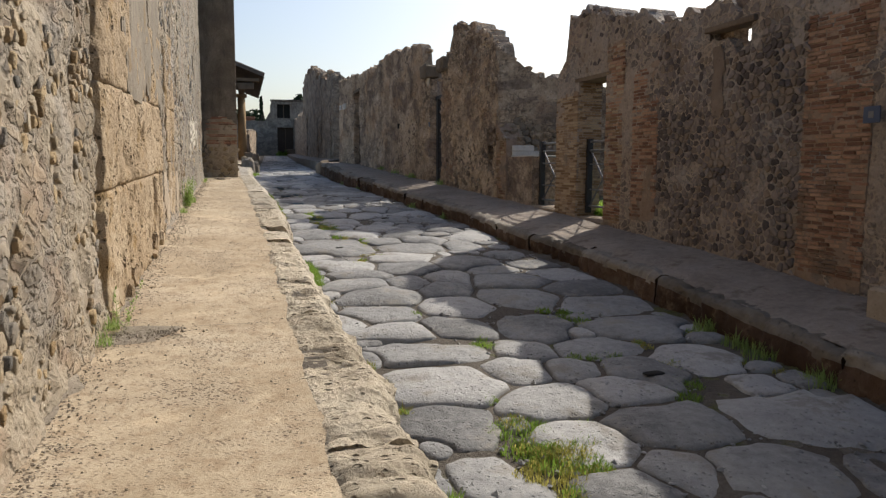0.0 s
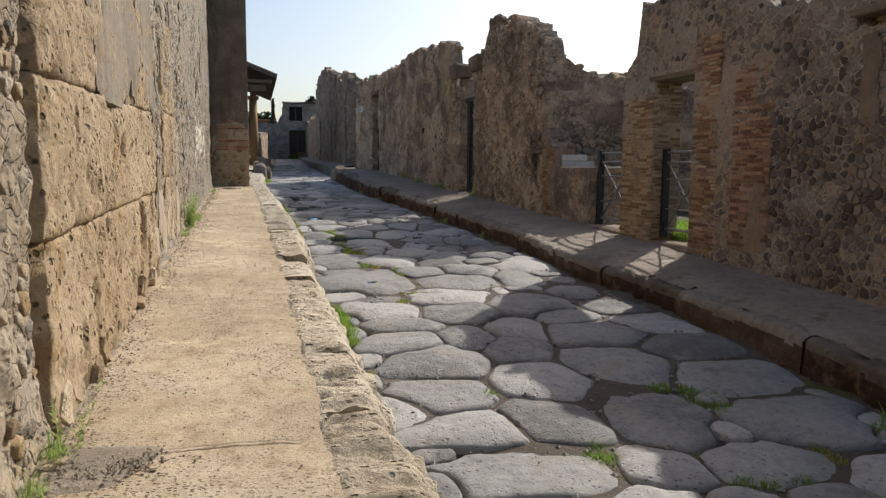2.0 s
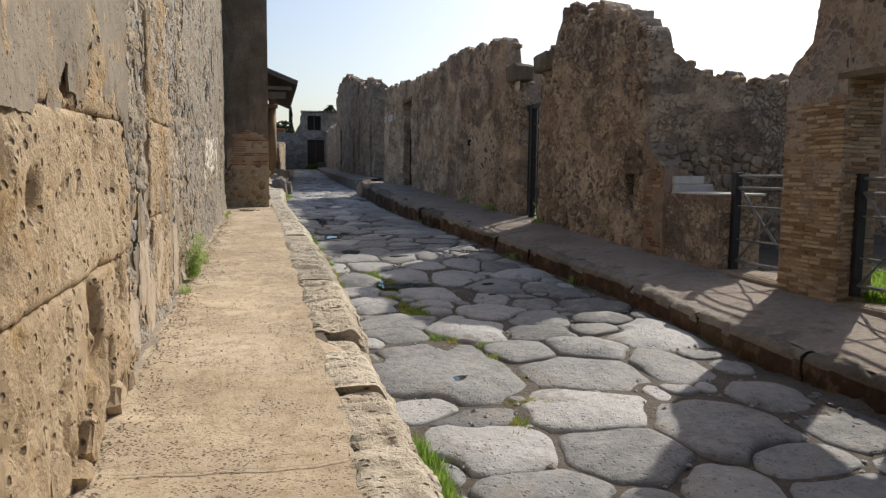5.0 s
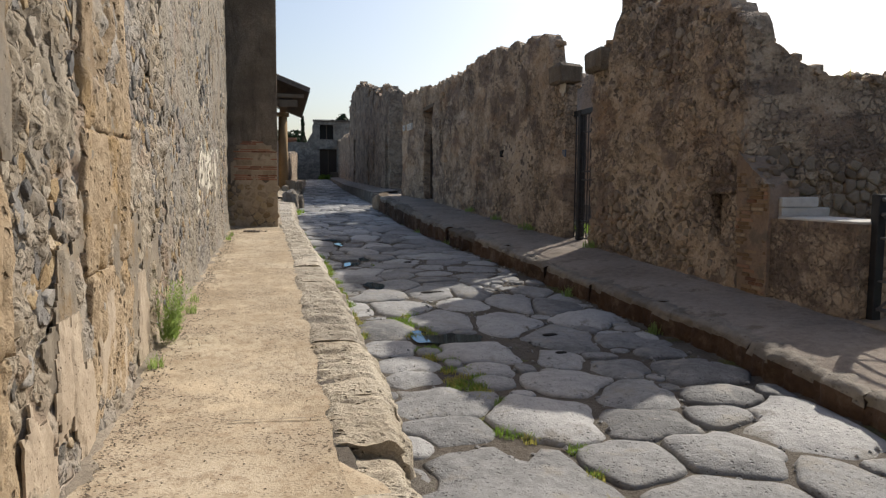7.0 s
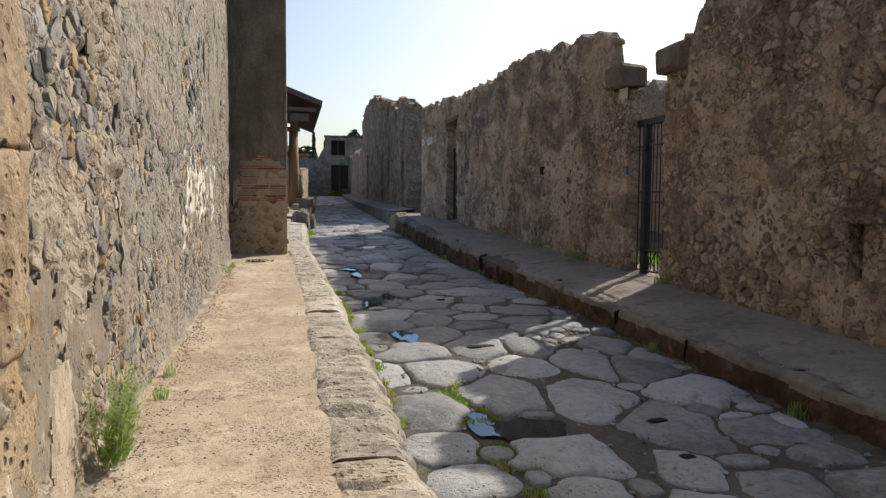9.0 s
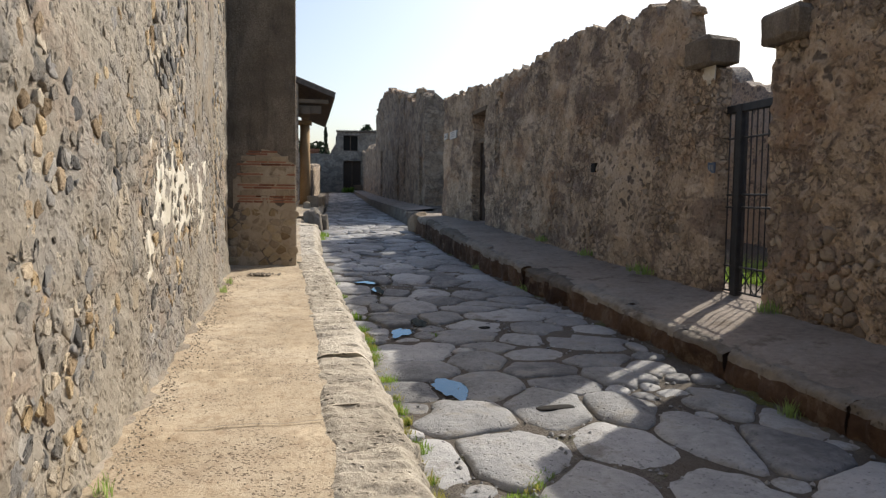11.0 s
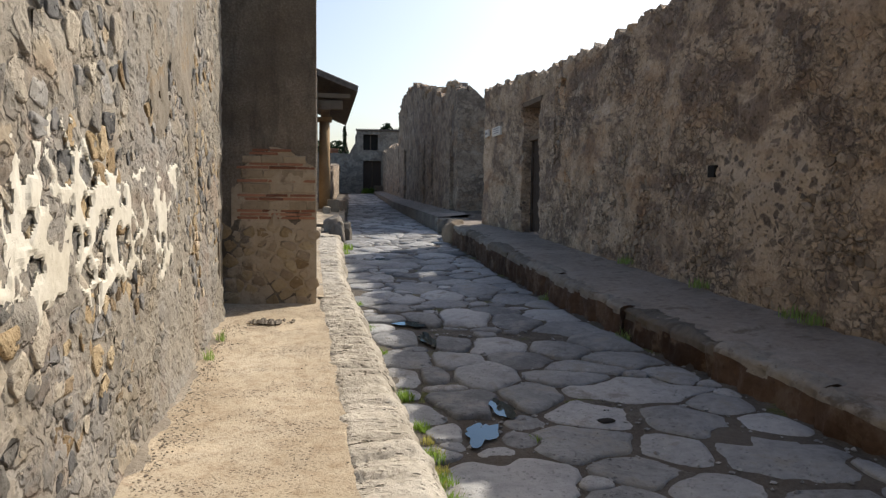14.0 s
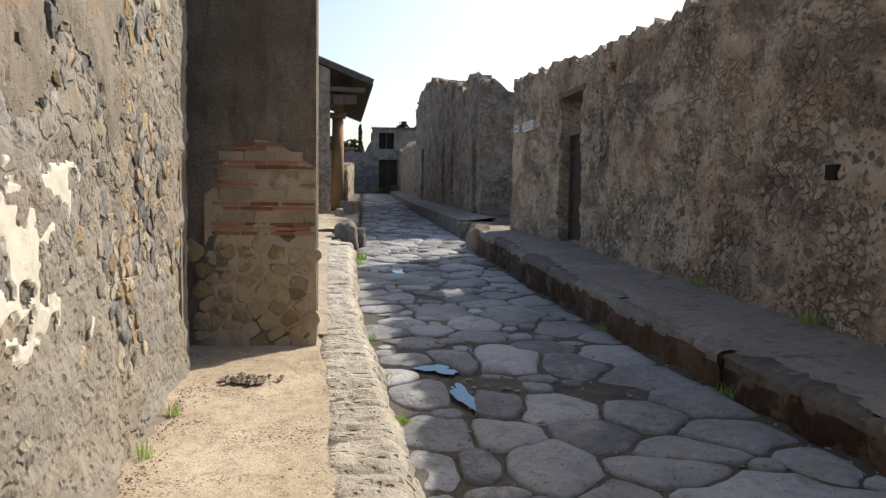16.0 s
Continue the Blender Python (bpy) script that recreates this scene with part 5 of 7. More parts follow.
pil = thing("pilaster", "broken brick pilaster beside the shop opening", "pilaster", kind="structure")
panel("core", 14.85, 15.46, east(-0.02), E, foot_e, lambda u: 2.45 + 0.75 * (u - 14.85), 0.4, brick_joint, pil, amp=0.02, res=0.06, seed=84, crest=0.05)
bricks(pil, 14.87, 15.44, xe, 1.12, 2.9, -1, 0.1, 66, sink=0.016, course=0.036, kinds=TAN + BRICKS[:1], mask=lambda y, z: z < 2.36 + 0.75 * (y - 14.85) and vnoise(y * 5, z * 4, 3) > -0.08)
back1 = panel("wall_yard_back", 7.0, 22, lambda u: (u * 0 + 11.2, u), E, const(0.9), line((7, 4.2), (20.3, 4.6), (20.6, 3.0), (22, 3.0)), 0.4, wall_incertum, amp=0.04, res=0.1, seed=85, crest=0.1)
tagged(back1, "grey rubble wall at the back of a yard", "wall", kind="structure")

# tower wall with the niche
topB = line((15.4, 4.36), (15.55, 4.6), (16.0, 4.8), (16.3, 4.9), (17.1, 5.08), (17.6, 5.12), (18.0, 5.38), (18.25, 5.34), (18.55, 5.2), (18.72, 5.02), (18.8, 4.72), (19.5, 4.40))
wall_e2 = thing("wall_east_2", "tall plastered rubble wall with a jagged top", "wall", kind="structure")
for a, b, lo, hi in ((15.4, 15.57, foot_e, topB), (15.57, 15.97, foot_e, const(1.70)), (15.57, 15.97, const(2.36), topB), (15.97, 16.4, foot_e, topB), (16.4, 18.9, foot_e, topB), (18.9, 19.42, foot_e, topB)):
    panel("masonry", a, b, east(), E, lo, hi, 0.28 if a == 18.9 else 0.5 if a == 16.4 else 0.38, wall_plastered, wall_e2, amp=0.05, res=0.045, seed=int(a * 10) + 200, crest=0.19, scale=3.0, lumps=(6.5, 0.03))
boxpart("lintel", (5.525, 5.7, 15.5, 16.06, 2.34, 2.42), wall_plastered, wall_e2, 0.02, 0.008, "flat stone over the niche")
# back given the dark stone colour to stand in for the niche's shade
panel("niche_back", 15.5, 16.05, east(0.34), E, const(1.55), const(2.5), 0.15, stone_dark, wall_e2, amp=0.02, res=0.1, seed=91, crest=0)
rubble(15.6, 19.4, 1.1, 5.3, east(), E, lambda u: foot_e(u) + 0.02, lambda u: topB(u) - 0.02, 0.15, (0.008, 0.020), (0.005, 0.035), [stone_pale, wall_plastered, wall_plastered], wall_e2, 92, soft=True, mask=lambda u, v: (vnoise(u * 1.1, v * 1.3, 93) > -0.12 or v > float(topB(u)) - 0.35 or v < float(foot_e(u)) + 0.35) and not (15.45 < u < 16.05 and 1.6 < v < 2.5), near=17)
cap = thing("pier_cap", "weathered dark block capping the gate pier", "pier cap", "gate pier caps")
boxpart("block", (5.20, 5.70, 18.86, 19.52, 4.38, 4.74), pier_plaster, cap, 0.05, 0.02)
cap2 = thing("pier_cap", "weathered dark block capping the gate pier", "pier cap", "gate pier caps")
boxpart("block", (5.14, 5.62, 20.46, 21.06, 4.36, 4.74), pier_plaster, cap2, 0.05, 0.02)

topC = line((20.4, 4.40), (21.14, 4.42), (21.24, 4.9), (21.36, 5.3), (21.6, 5.44), (22.4, 5.47), (23.5, 5.57), (25.2, 5.70), (26.4, 5.69), (27.9, 5.61), (29.5, 5.63), (31, 5.67), (33, 5.76), (34.7, 5.86), (36.3, 5.95), (38.2, 6.0))
wall_e3 = thing("wall_east_3", "long patchily plastered rubble wall with a ragged top", "wall", kind="structure")
for a, b, lo, hi in ((20.5, 21.12, foot_e, topC), (21.12, 29.8, foot_e, topC), (29.8, 30.45, foot_e, const(4.6)), (29.8, 30.45, const(5.35), topC), (30.45, 31.5, foot_e, topC), (31.5, 32.8, const(5.08), topC), (32.8, 36.3, foot_e, topC)):
    panel("masonry", a, b, east(), E, lo, hi, 0.2 if a == 20.5 else 0.28, wall_plastered, wall_e3, amp=0.05, res=0.045, seed=int(a * 10) + 300, crest=0.0 if float(hi(30.0)) < 5.0 else 0.13, scale=2.6, lumps=(6.5, 0.02))
rubble(20.9, 30.5, 1.4, 5.8, east(), E, lambda u: foot_e(u) + 0.02, lambda u: topC(u) - 0.02, 0.15, (0.010, 0.024), (-0.010, 0.010), [stone_pale, wall_plastered, wall_plastered, wall_plastered], wall_e3, 94, soft=True, mask=lambda u, v: (vnoise(u * 0.9, v * 1.1, 95) > -0.12 or v > float(topC(u)) - 0.3 or v < float(foot_e(u)) + 0.3 or (22.2 < u < 25.2 and 1.9 < v < 3.5 and vnoise(u * 1.5, v * 1.5, 96) > -0.2)), near=23.5)
sheet("plaster_patch", 20.53, 20.86, 3.86, 4.37, east(0.0), E, lambda U, V: 0.06 + 0.9 * fbm(U * 5, V * 3, 141, 5) - 0.9 * (U - 20.55) + 0.3 * (V - 4.2), 0.018, 0.014, plaster_white, wall_e3, "whitish plaster remnant on the gate pier", 40)
boxpart("lintel", (4.96, 5.5, 31.3, 33.0, 5.02, 5.14), wood_old, wall_e3, 0.01, 0.006, "weathered timber lintel")
boxpart("infill", (5.12, 5.32, 31.48, 32.82, 4.2, 4.3), wood_old, wall_e3, 0.01, 0.0, "timber over the door")
boxpart("jamb", (5.04, 5.75, 32.78, 33.0, 4.2, 5.1), wall_plastered, wall_e3, 0.01, 0.004)
# near-black box in the face: the hole's shade given as colour
boxpart("putlog_hole", (5.150, 5.40, 24.05, 24.22, 3.10, 3.26), void_dark, wall_e3, 0.0)
door2 = thing("door", "tall dark wooden door in a deep opening", "door", kind="structure")
boxpart("door_frame", (5.20, 5.30, 31.5, 31.6, 1.95, 4.24), door_dark, door2)
boxpart("door_frame", (5.20, 5.30, 32.7, 32.8, 1.95, 4.24), door_dark, door2)
for i in range(6):
    boxpart("board", (5.24, 5.27, 31.61 + i * 0.183, 31.785 + i * 0.183, 1.97, 4.2), door_dark, door2, 0.004)
for z in (2.4, 3.1, 3.8):
    boxpart("rail", (5.215, 5.238, 31.61, 32.69, z, z + 0.1), door_dark, door2, 0.004)
plq = thing("plaque", "pale stone plaque with worn writing on a wall", "plaque", "wall plaques")
boxpart("slab", (4.80, 4.86, 34.5, 35.4, 4.5, 4.74), sign_white, plq, 0.004)
for z in (4.56, 4.62, 4.68):
    boxpart("marking", (4.795, 4.799, 34.65, 35.25, z, z + 0.02), rail_grey, plq, 0)
plq2 = thing("plaque", "small pale stone plaque at the corner of a wall", "plaque", "wall plaques")
boxpart("slab", (4.745, 4.80, 35.7, 36.1, 4.54, 4.74), sign_white, plq2, 0.004)
boxpart("marking", (4.740, 4.744, 35.78, 36.02, 4.6, 4.66), rail_grey, plq2, 0)
lane_far = panel("wall_lane_far", 5.35, 14, lambda u: (np.asarray(u, float), u * 0 + 40.62), (0, -1), const(1.8), line((5.3, 7.0), (6.0, 6.2), (14, 5.2)), 0.4, wall_far, amp=0.03, res=0.25, seed=99, crest=0.1)
tagged(lane_far, "rubble house wall on the far side of a lane", "wall", kind="structure")
lane_wall = panel("wall_lane", 5.05, 14, lambda u: (np.asarray(u, float), u * 0 + 36.3), (0, 1), const(1.8), const(4.2), 0.4, wall_far, amp=0.03, res=0.25, seed=97, crest=0.1)
tagged(lane_wall, "rubble side wall along a lane", "wall", kind="structure")

# far east houses
topD = line((40.6, 6.6), (42.2, 7.1), (43.2, 7.15), (44.5, 7.0), (51, 8.2), (55.8, 8.95), (60, 9.1), (62.5, 9.0), (64.8, 8.3))
wall_e4 = thing("wall_east_4", "distant tall facade of brown rubble masonry", "wall", kind="structure")
slots = ((41.6, 42.3, 4.3), (47.2, 47.7, 5.2), (50.0, 50.9, 5.6), (59.4, 60.4, 5.6))
prev = 40.6
for a, b, z in slots:
    panel("masonry", prev, a, east(), E, lambda u: right_z(u) - 0.1, topD, 0.5, wall_far, wall_e4, amp=0.06, res=0.15, seed=int(a * 10) + 400, crest=0.22)
    panel("masonry", a, b, east(), E, const(z), topD, 0.5, wall_far, wall_e4, amp=0.06, res=0.15, seed=int(a * 10) + 401, crest=0.22)
    # interior shade painted as a near-black panel behind each doorway
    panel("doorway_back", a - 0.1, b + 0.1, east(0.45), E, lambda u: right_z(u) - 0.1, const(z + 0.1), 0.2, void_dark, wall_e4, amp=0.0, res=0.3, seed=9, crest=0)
    prev = b
panel("masonry", prev, 65, east(), E, lambda u: right_z(u) - 0.1, topD, 0.5, wall_far, wall_e4, amp=0.06, res=0.15, seed=450, crest=0.12)
wall_e5 = panel("wall_east_5", 65, 98, east(), E, lambda u: right_z(u) - 0.1, line((65, 6.3), (75, 6.8), (85, 7.0), (98, 7.6)), 0.5, wall_far, amp=0.08, res=0.25, seed=98, crest=0.2)
tagged(wall_e5, "farther low rubble facade", "wall", kind="structure")

# loose stones along the broken tops
def crest_stones(parent, u0, u1, loc, n, top, thick, seed, step=0.13, material=wall_plastered, size=(0.05, 0.14)):
    rnd = random.Random(seed)
    j, u = Joined(), u0
    while u < u1:
        for k in range(2):
            r = rnd.uniform(*size)
            X, Y = loc(np.array([u]))
            d = rnd.uniform(0.0, thick)
            c = Vector((float(X[0]) - n[0] * d, float(Y[0]) - n[1] * d, float(top(np.array([u]))[0]) + rnd.uniform(-0.08, 0.55 * r)))
            bm = bmesh.new()
            bmesh.ops.create_icosphere(bm, subdivisions=1, radius=r)
            q = [tuple(c + Vector((v.co.x * rnd.uniform(0.8, 1.3), v.co.y * rnd.uniform(0.8, 1.3), v.co.z * rnd.uniform(0.6, 1.0)))) for v in bm.verts]
            j.add(q, [tuple(v.index for v in f.verts) for f in bm.faces])
            bm.free()
        u += step * rnd.uniform(0.4, 1.6) * (3 if rnd.random() < 0.12 else 1)
    j.build("loose_top_stones", material, parent, "loose stones on the broken wall top", False)


crest_stones(wall_e1, 6, 11.9, east(), E, topA, 0.4, 1, step=0.10, material=stone_dark, size=(0.03, 0.085))
crest_stones(wall_e2, 16.4, 18.75, east(), E, topB, 0.42, 2)
crest_stones(wall_e2, 15.5, 16.4, east(), E, topB, 0.14, 22, size=(0.04, 0.08))
crest_stones(wall_e3, 20.95, 36.2, east(), E, topC, 0.45, 3, step=0.2)
crest_stones(wall_e4, 40.8, 64.5, east(), E, topD, 0.45, 4, step=0.35, size=(0.08, 0.2))
crest_stones(pil, 14.88, 15.44, east(-0.02), E, lambda u: 2.42 + 0.75 * (u - 14.85), 0.36, 23, step=0.035, size=(0.04, 0.09), material=stone_pale)
crest_stones(wall_s, 5.7, 8.8, lambda u: (np.asarray(u, float), u * 0 + 15.4), (0, -1), topS, 0.4, 5)

# interior behind the tall iron gate
topH = line((19, 4.5), (24.4, 4.72), (25.5, 4.95), (27.6, 5.75), (31, 6.2), (44, 6.9))
back2 = thing("wall_house_back", "rubble house wall with a dark doorway inside the gate", "wall", kind="structure")
for a, b, lo, hi in ((19.0, 23.6, const(1.2), topH), (23.6, 25.0, const(3.7), topH), (25.0, 44, const(1.2), topH)):
    panel("masonry", a, b, lambda u: (u * 0 + 9.4, u), E, lo, hi, 0.4, wall_incertum, back2, amp=0.04, res=0.1, seed=int(a * 10) + 500, crest=0.12)
# dark panel behind the opening; its colour stands for the unlit room
panel("doorway_back", 23.4, 25.2, lambda u: (u * 0 + 9.85, u), E, const(1.2), const(3.8), 0.2, door_dark, back2, amp=0, res=0.4, seed=1, crest=0)
stub = panel("chimney_stub", 25.0, 25.35, lambda u: (u * 0 + 9.5, u), E, const(4.7), const(5.5), 0.4, wall_incertum, back2, amp=0.05, res=0.08, seed=510, crest=0.1)

# ---- gates ----
def low_gate(name_label, y0, y1, x, z0, height=1.2):
    """Low grey steel barrier: two posts, rails and crossed bars."""
    g = thing("barrier_gate", name_label, "gate", "low barrier gates")
    for y in (y1 - 0.05,):
        boxpart("post", (x - 0.05, x + 0.05, y - 0.05, y + 0.05, z0 - 0.02, z0 + height + 0.05), iron, g, 0.006)
    for h in (height, height - 0.15, height * 0.68, height * 0.32, 0.1):
        bm = bmesh.new()
        bar(bm, (x, y0, z0 + h), (x, y1 - 0.1, z0 + h), 0.013 if 0.2 < h < height - 0.2 else 0.02)
        part("rail", bm, rail_grey, g)
    for a, b in ((0.1, height - 0.15), (height - 0.15, 0.1)):
        bm = bmesh.new()
        bar(bm, (x + 0.012, y0, z0 + a), (x + 0.012, y1 - 0.1, z0 + b), 0.016)
        part("brace", bm, rail_grey, g)
    bm = bmesh.new()
    bar(bm, (x, y0 + 0.02, z0 + 0.02), (x, y0 + 0.02, z0 + height), 0.02)
    part("upright", bm, rail_grey, g)
    return g


low_gate("low grey steel barrier with crossed bars in a doorway", 10.58, 11.58, 5.87, 1.1)
low_gate("low grey steel barrier with crossed bars beside the counter", 12.45, 13.62, 5.87, 1.12)

tall = thing("iron_gate", "tall dark iron gate with crossed lower panels, shut", "gate")
GX0, Z0, Z1 = 5.52, 1.42, 3.84
for y, r in ((20.58, 0.045), (20.22, 0.055), (19.47, 0.04)):
    boxpart("post", (GX0 - r, GX0 + r, y - r, y + r, Z0 - 0.04, Z1), iron, tall, 0.006)
boxpart("top_rail", (GX0 - 0.045, GX0 + 0.045, 19.43, 20.62, Z1 - 0.1, Z1), iron, tall, 0.006)
for z in (Z0 + 0.04, Z0 + 0.36, Z0 + 1.12, Z0 + 1.28, Z1 - 0.42):
    bm = bmesh.new()
    bar(bm, (GX0, 19.47, z), (GX0, 20.58, z), 0.014)
    part("rail", bm, iron, tall)
for i in range(9):
    y = 19.56 + i * 0.115
    bm = bmesh.new()
    bar(bm, (GX0, y, Z0 + 0.04), (GX0, y, Z1 - 0.1), 0.009)
    part("bar", bm, iron, tall)
for a, b in ((19.5, 19.85), (19.85, 20.2), (20.26, 20.55)):
    for p, q in ((0.04, 0.36), (0.36, 0.04)):
        bm = bmesh.new()
        bar(bm, (GX0 + 0.012, a, Z0 + p), (GX0 + 0.012, b, Z0 + q), 0.008)
        part("cross_bar", bm, iron, tall)
sign2 = thing("number_sign", "small dark enamel number sign beside the iron gate", "sign", at=(5.315, 20.55, 3.05))
boxpart("plate", (-0.008, 0.008, -0.085, 0.085, -0.07, 0.07), sign_blue, sign2, 0.003)
boxpart("marking", (-0.013, -0.009, -0.055, -0.008, -0.035, 0.035), rail_grey, sign2, 0)
boxpart("marking", (-0.013, -0.009, 0.008, 0.05, -0.035, 0.035), rail_grey, sign2, 0)

# ---- loose stones and boulders ----
def boulder(label, x, y, z, sx, sy, sz, material, seed, category="boulder", name_="boulder"):
    bm = bmesh.new()
    bmesh.ops.create_icosphere(bm, subdivisions=4, radius=1)
    for v in bm.verts:
        p = v.co * 1.3
        k = 1 + 0.28 * noise.noise(p + Vector((seed, 0, 0))) + 0.1 * noise.noise(p * 3 + Vector((0, seed, 0)))
        q = Vector((math.copysign(abs(v.co.x) ** 0.75, v.co.x), math.copysign(abs(v.co.y) ** 0.75, v.co.y), math.copysign(abs(v.co.z) ** 0.75, v.co.z))) * k
        v.co = Vector((x + q.x * sx, y + q.y * sy, z + q.z * sz))
    ob = part(name_, bm, material, None, smooth=True)
    return tagged(ob, label, category)


boulder("dark rounded lava guard stone at the kerb's end", 0.38, 36.9, 1.72, 0.31, 0.36, 0.46, lava_kerb, 3)
boulder("smaller dark lava guard stone against the kerb", 0.74, 37.2, 1.6, 0.17, 0.28, 0.38, lava_kerb, 5)
boulder("large block of pale lava ending the raised kerb", 4.0, 36.6, 1.66, 0.34, 0.45, 0.40, block_pale, 7)
boulder("flat worn lava slab at the lane's mouth", 4.55, 38.0, 1.78, 0.6, 0.35, 0.16, lava_kerb, 8)
end_e = boxpart("kerb_stone", (4.06, 5.4, 40.6, 41.1, 1.3, 2.02), lava_kerb, kerb_e, 0.04, 0.01)
boulder("flat tuff slab at the end of the kerb", 0.0, 34.8, 1.62, 0.5, 0.5, 0.14, travertine, 9)
hollow = strip("worn_hollow", 5.5, 6.0, 0.02, lambda y: -0.92 + 0.03 * fbm(y * 9, y * 0, 5, 2), lambda y: -0.40 - 3.4 * (y - 5.78) ** 2 + 0.2 * fbm(y * 8, y * 0, 6, 3), lambda x, y, t: left_z(y) - 0.004 - 0.012 * t ** 4 - 0.25 * np.clip(np.abs(y - 5.75) - 0.21, 0, 1), 24, foot_dirt, seed=61, amp=0.016)
tagged(hollow, "worn grey hollow in the sandy footway", "hollow", kind="stuff")

# ---- porch and far houses ----
FAR = 1.085
porch = thing("porch", "tiled porch with an ochre column and heavy eave beams", "porch")
panel("end_wall", -2.6, -0.12, lambda u: (np.asarray(u, float), u * 0 + 43.0), (0, -1), const(1.8), line((-2.6, 8.3), (-0.12, 7.3)), 0.5, wall_far, porch, amp=0.03, res=0.15, seed=601, crest=0.0)
bm = bmesh.new()
bmesh.ops.create_cone(bm, cap_ends=True, segments=24, radius1=0.26, radius2=0.22, depth=4.1, matrix=Matrix.Translation((0.16, 46.2, 3.98)))
part("column", bm, column_mat, porch, "ochre plastered column", True)
boxpart("capital", (-0.16, 0.48, 45.88, 46.52, 5.9, 6.08), column_mat, porch, 0.02)
boxpart("beam", (-2.5, 0.85, 43.3, 43.6, 6.12, 6.45), wood_old, porch, 0.01)
boxpart("beam", (-2.5, 1.15, 43.25, 43.65, 6.55, 6.72), wood_old, porch, 0.01)
boxpart("eave_beam", (0.0, 0.36, 43.2, 56, 6.08, 6.4), wood_old, porch, 0.01)
bm = bmesh.new()
vs = [bm.verts.new(p) for p in ((-2.6, 43.0, 8.5), (1.42, 43.0, 6.95), (1.42, 43.0, 6.78), (-2.6, 43.0, 8.3), (-2.6, 57, 8.5), (1.42, 57, 6.95), (1.42, 57, 6.78), (-2.6, 57, 8.3))]
for f in ((0, 1, 2, 3), (4, 7, 6, 5), (0, 4, 5, 1), (1, 5, 6, 2), (2, 6, 7, 3), (3, 7, 4, 0)):
    bm.faces.new([vs[i] for i in f])
roof = part("roof", bm, tile_grey, porch)
for i in range(28):
    y = 43.2 + i * 0.5
    bm = bmesh.new()
    bar(bm, (-2.6, y, 8.5), (1.44, y, 6.95), 0.09, 8)
    part("roof_rib", bm, tile_grey, roof)
panel("back_wall", 43.5, 57, lambda u: (u * 0 - 2.4, u), (1, 0), const(1.8), const(8.2), 0.4, wall_far, porch, amp=0.03, res=0.3, seed=602, crest=0)
for k, (x, y, s) in enumerate(((0.5, 46.9, 0.5), (0.75, 48.4, 0.42), (0.2, 45.0, 0.3), (1.0, 50.5, 0.4))):
    bk = boxpart("masonry_block", (x - s * 0.5, x + s * 0.5, y - s * 0.6, y + s * 0.6, float(left_z(y)) - 0.03, float(left_z(y)) + s * 1.2), block_pale, None, 0.04, 0.03)
    tagged(bk, "pale worn block standing before the porch", "block", "blocks before the porch")
low_w = panel("wall_west_far", 57, 99, lambda u: (left_out(u) - 1.0, u), (1, 0), lambda u: left_z(u) - 0.2, line((57, 4.2), (99, 6.2)), 0.5, wall_far, amp=0.08, res=0.3, seed=603, crest=0.2)
tagged(low_w, "distant low rubble wall along the street", "wall", kind="structure")

house = thing("house", "distant two-storey house with a dark doorway and window", "house")
HY = 100.0
hx = lambda u: (np.asarray(u, float), u * 0 + HY)
N = (0, -1)
for a, b, lo, hi in ((4.0, 4.75, 3.0, 10.2), (4.75, 6.85, 6.75, 8.0), (4.75, 6.45, 9.8, 10.2), (6.45, 6.85, 8.0, 10.2), (6.85, 12.0, 3.0, 10.2)):
    panel("wall", a, b, hx, N, const(lo), const(hi), 0.6, house_far, house, amp=0.02, res=0.2, seed=int(a * 10) + 700, crest=0.0)
panel("lower_wing", -1.5, 4.0, hx, N, const(3.0), line((-1.5, 7.6), (3.2, 7.6), (3.6, 8.4), (4.0, 9.0)), 0.6, house_far, house, amp=0.02, res=0.2, seed=720, crest=0.05)
# house interior and window shade painted near-black, no rooms behind
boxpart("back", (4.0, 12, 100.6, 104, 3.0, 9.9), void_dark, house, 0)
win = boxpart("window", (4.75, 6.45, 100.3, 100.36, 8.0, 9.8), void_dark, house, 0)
boxpart("frame", (5.55, 5.65, 100.24, 100.3, 8.0, 9.8), wood_old, win, 0.01)
dr = boxpart("door", (4.75, 6.85, 100.35, 100.42, 3.0, 6.75), door_dark, house, 0)
boxpart("leaf_post", (5.75, 5.85, 100.26, 100.34, 3.0, 6.75), wood_old, dr, 0.01)
boxpart("lintel", (4.5, 7.1, 99.9, 100.2, 6.75, 7.0), house_far, house, 0.02)
boxpart("lintel", (4.5, 6.7, 99.9, 100.2, 9.8, 9.98), house_far, house, 0.02)
# window drawn as a near-black box, its shade in the colour
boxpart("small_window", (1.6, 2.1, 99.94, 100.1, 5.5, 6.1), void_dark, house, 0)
boxpart("coping", (3.9, 12.1, 99.85, 100.7, 10.2, 10.32), tile_grey, house, 0.02)
for i in range(30):
    bm = bmesh.new()
    bar(bm, (4.0 + i * 0.27, 99.85, 10.36), (4.0 + i * 0.27, 100.6, 10.42), 0.09, 6)
    part("ridge_tile", bm, tile_grey, house)
boxpart("red_roof", (0.2, 2.0, 104, 108, 8.0, 8.35), tile_red, house, 0.05, 0.03)
plant = boxpart("planter", (5.9, 7.3, 98.6, 99.3, 2.95, 3.9), wood_old, None, 0.03)
tagged(plant, "dark box standing before the distant doorway", "planter")
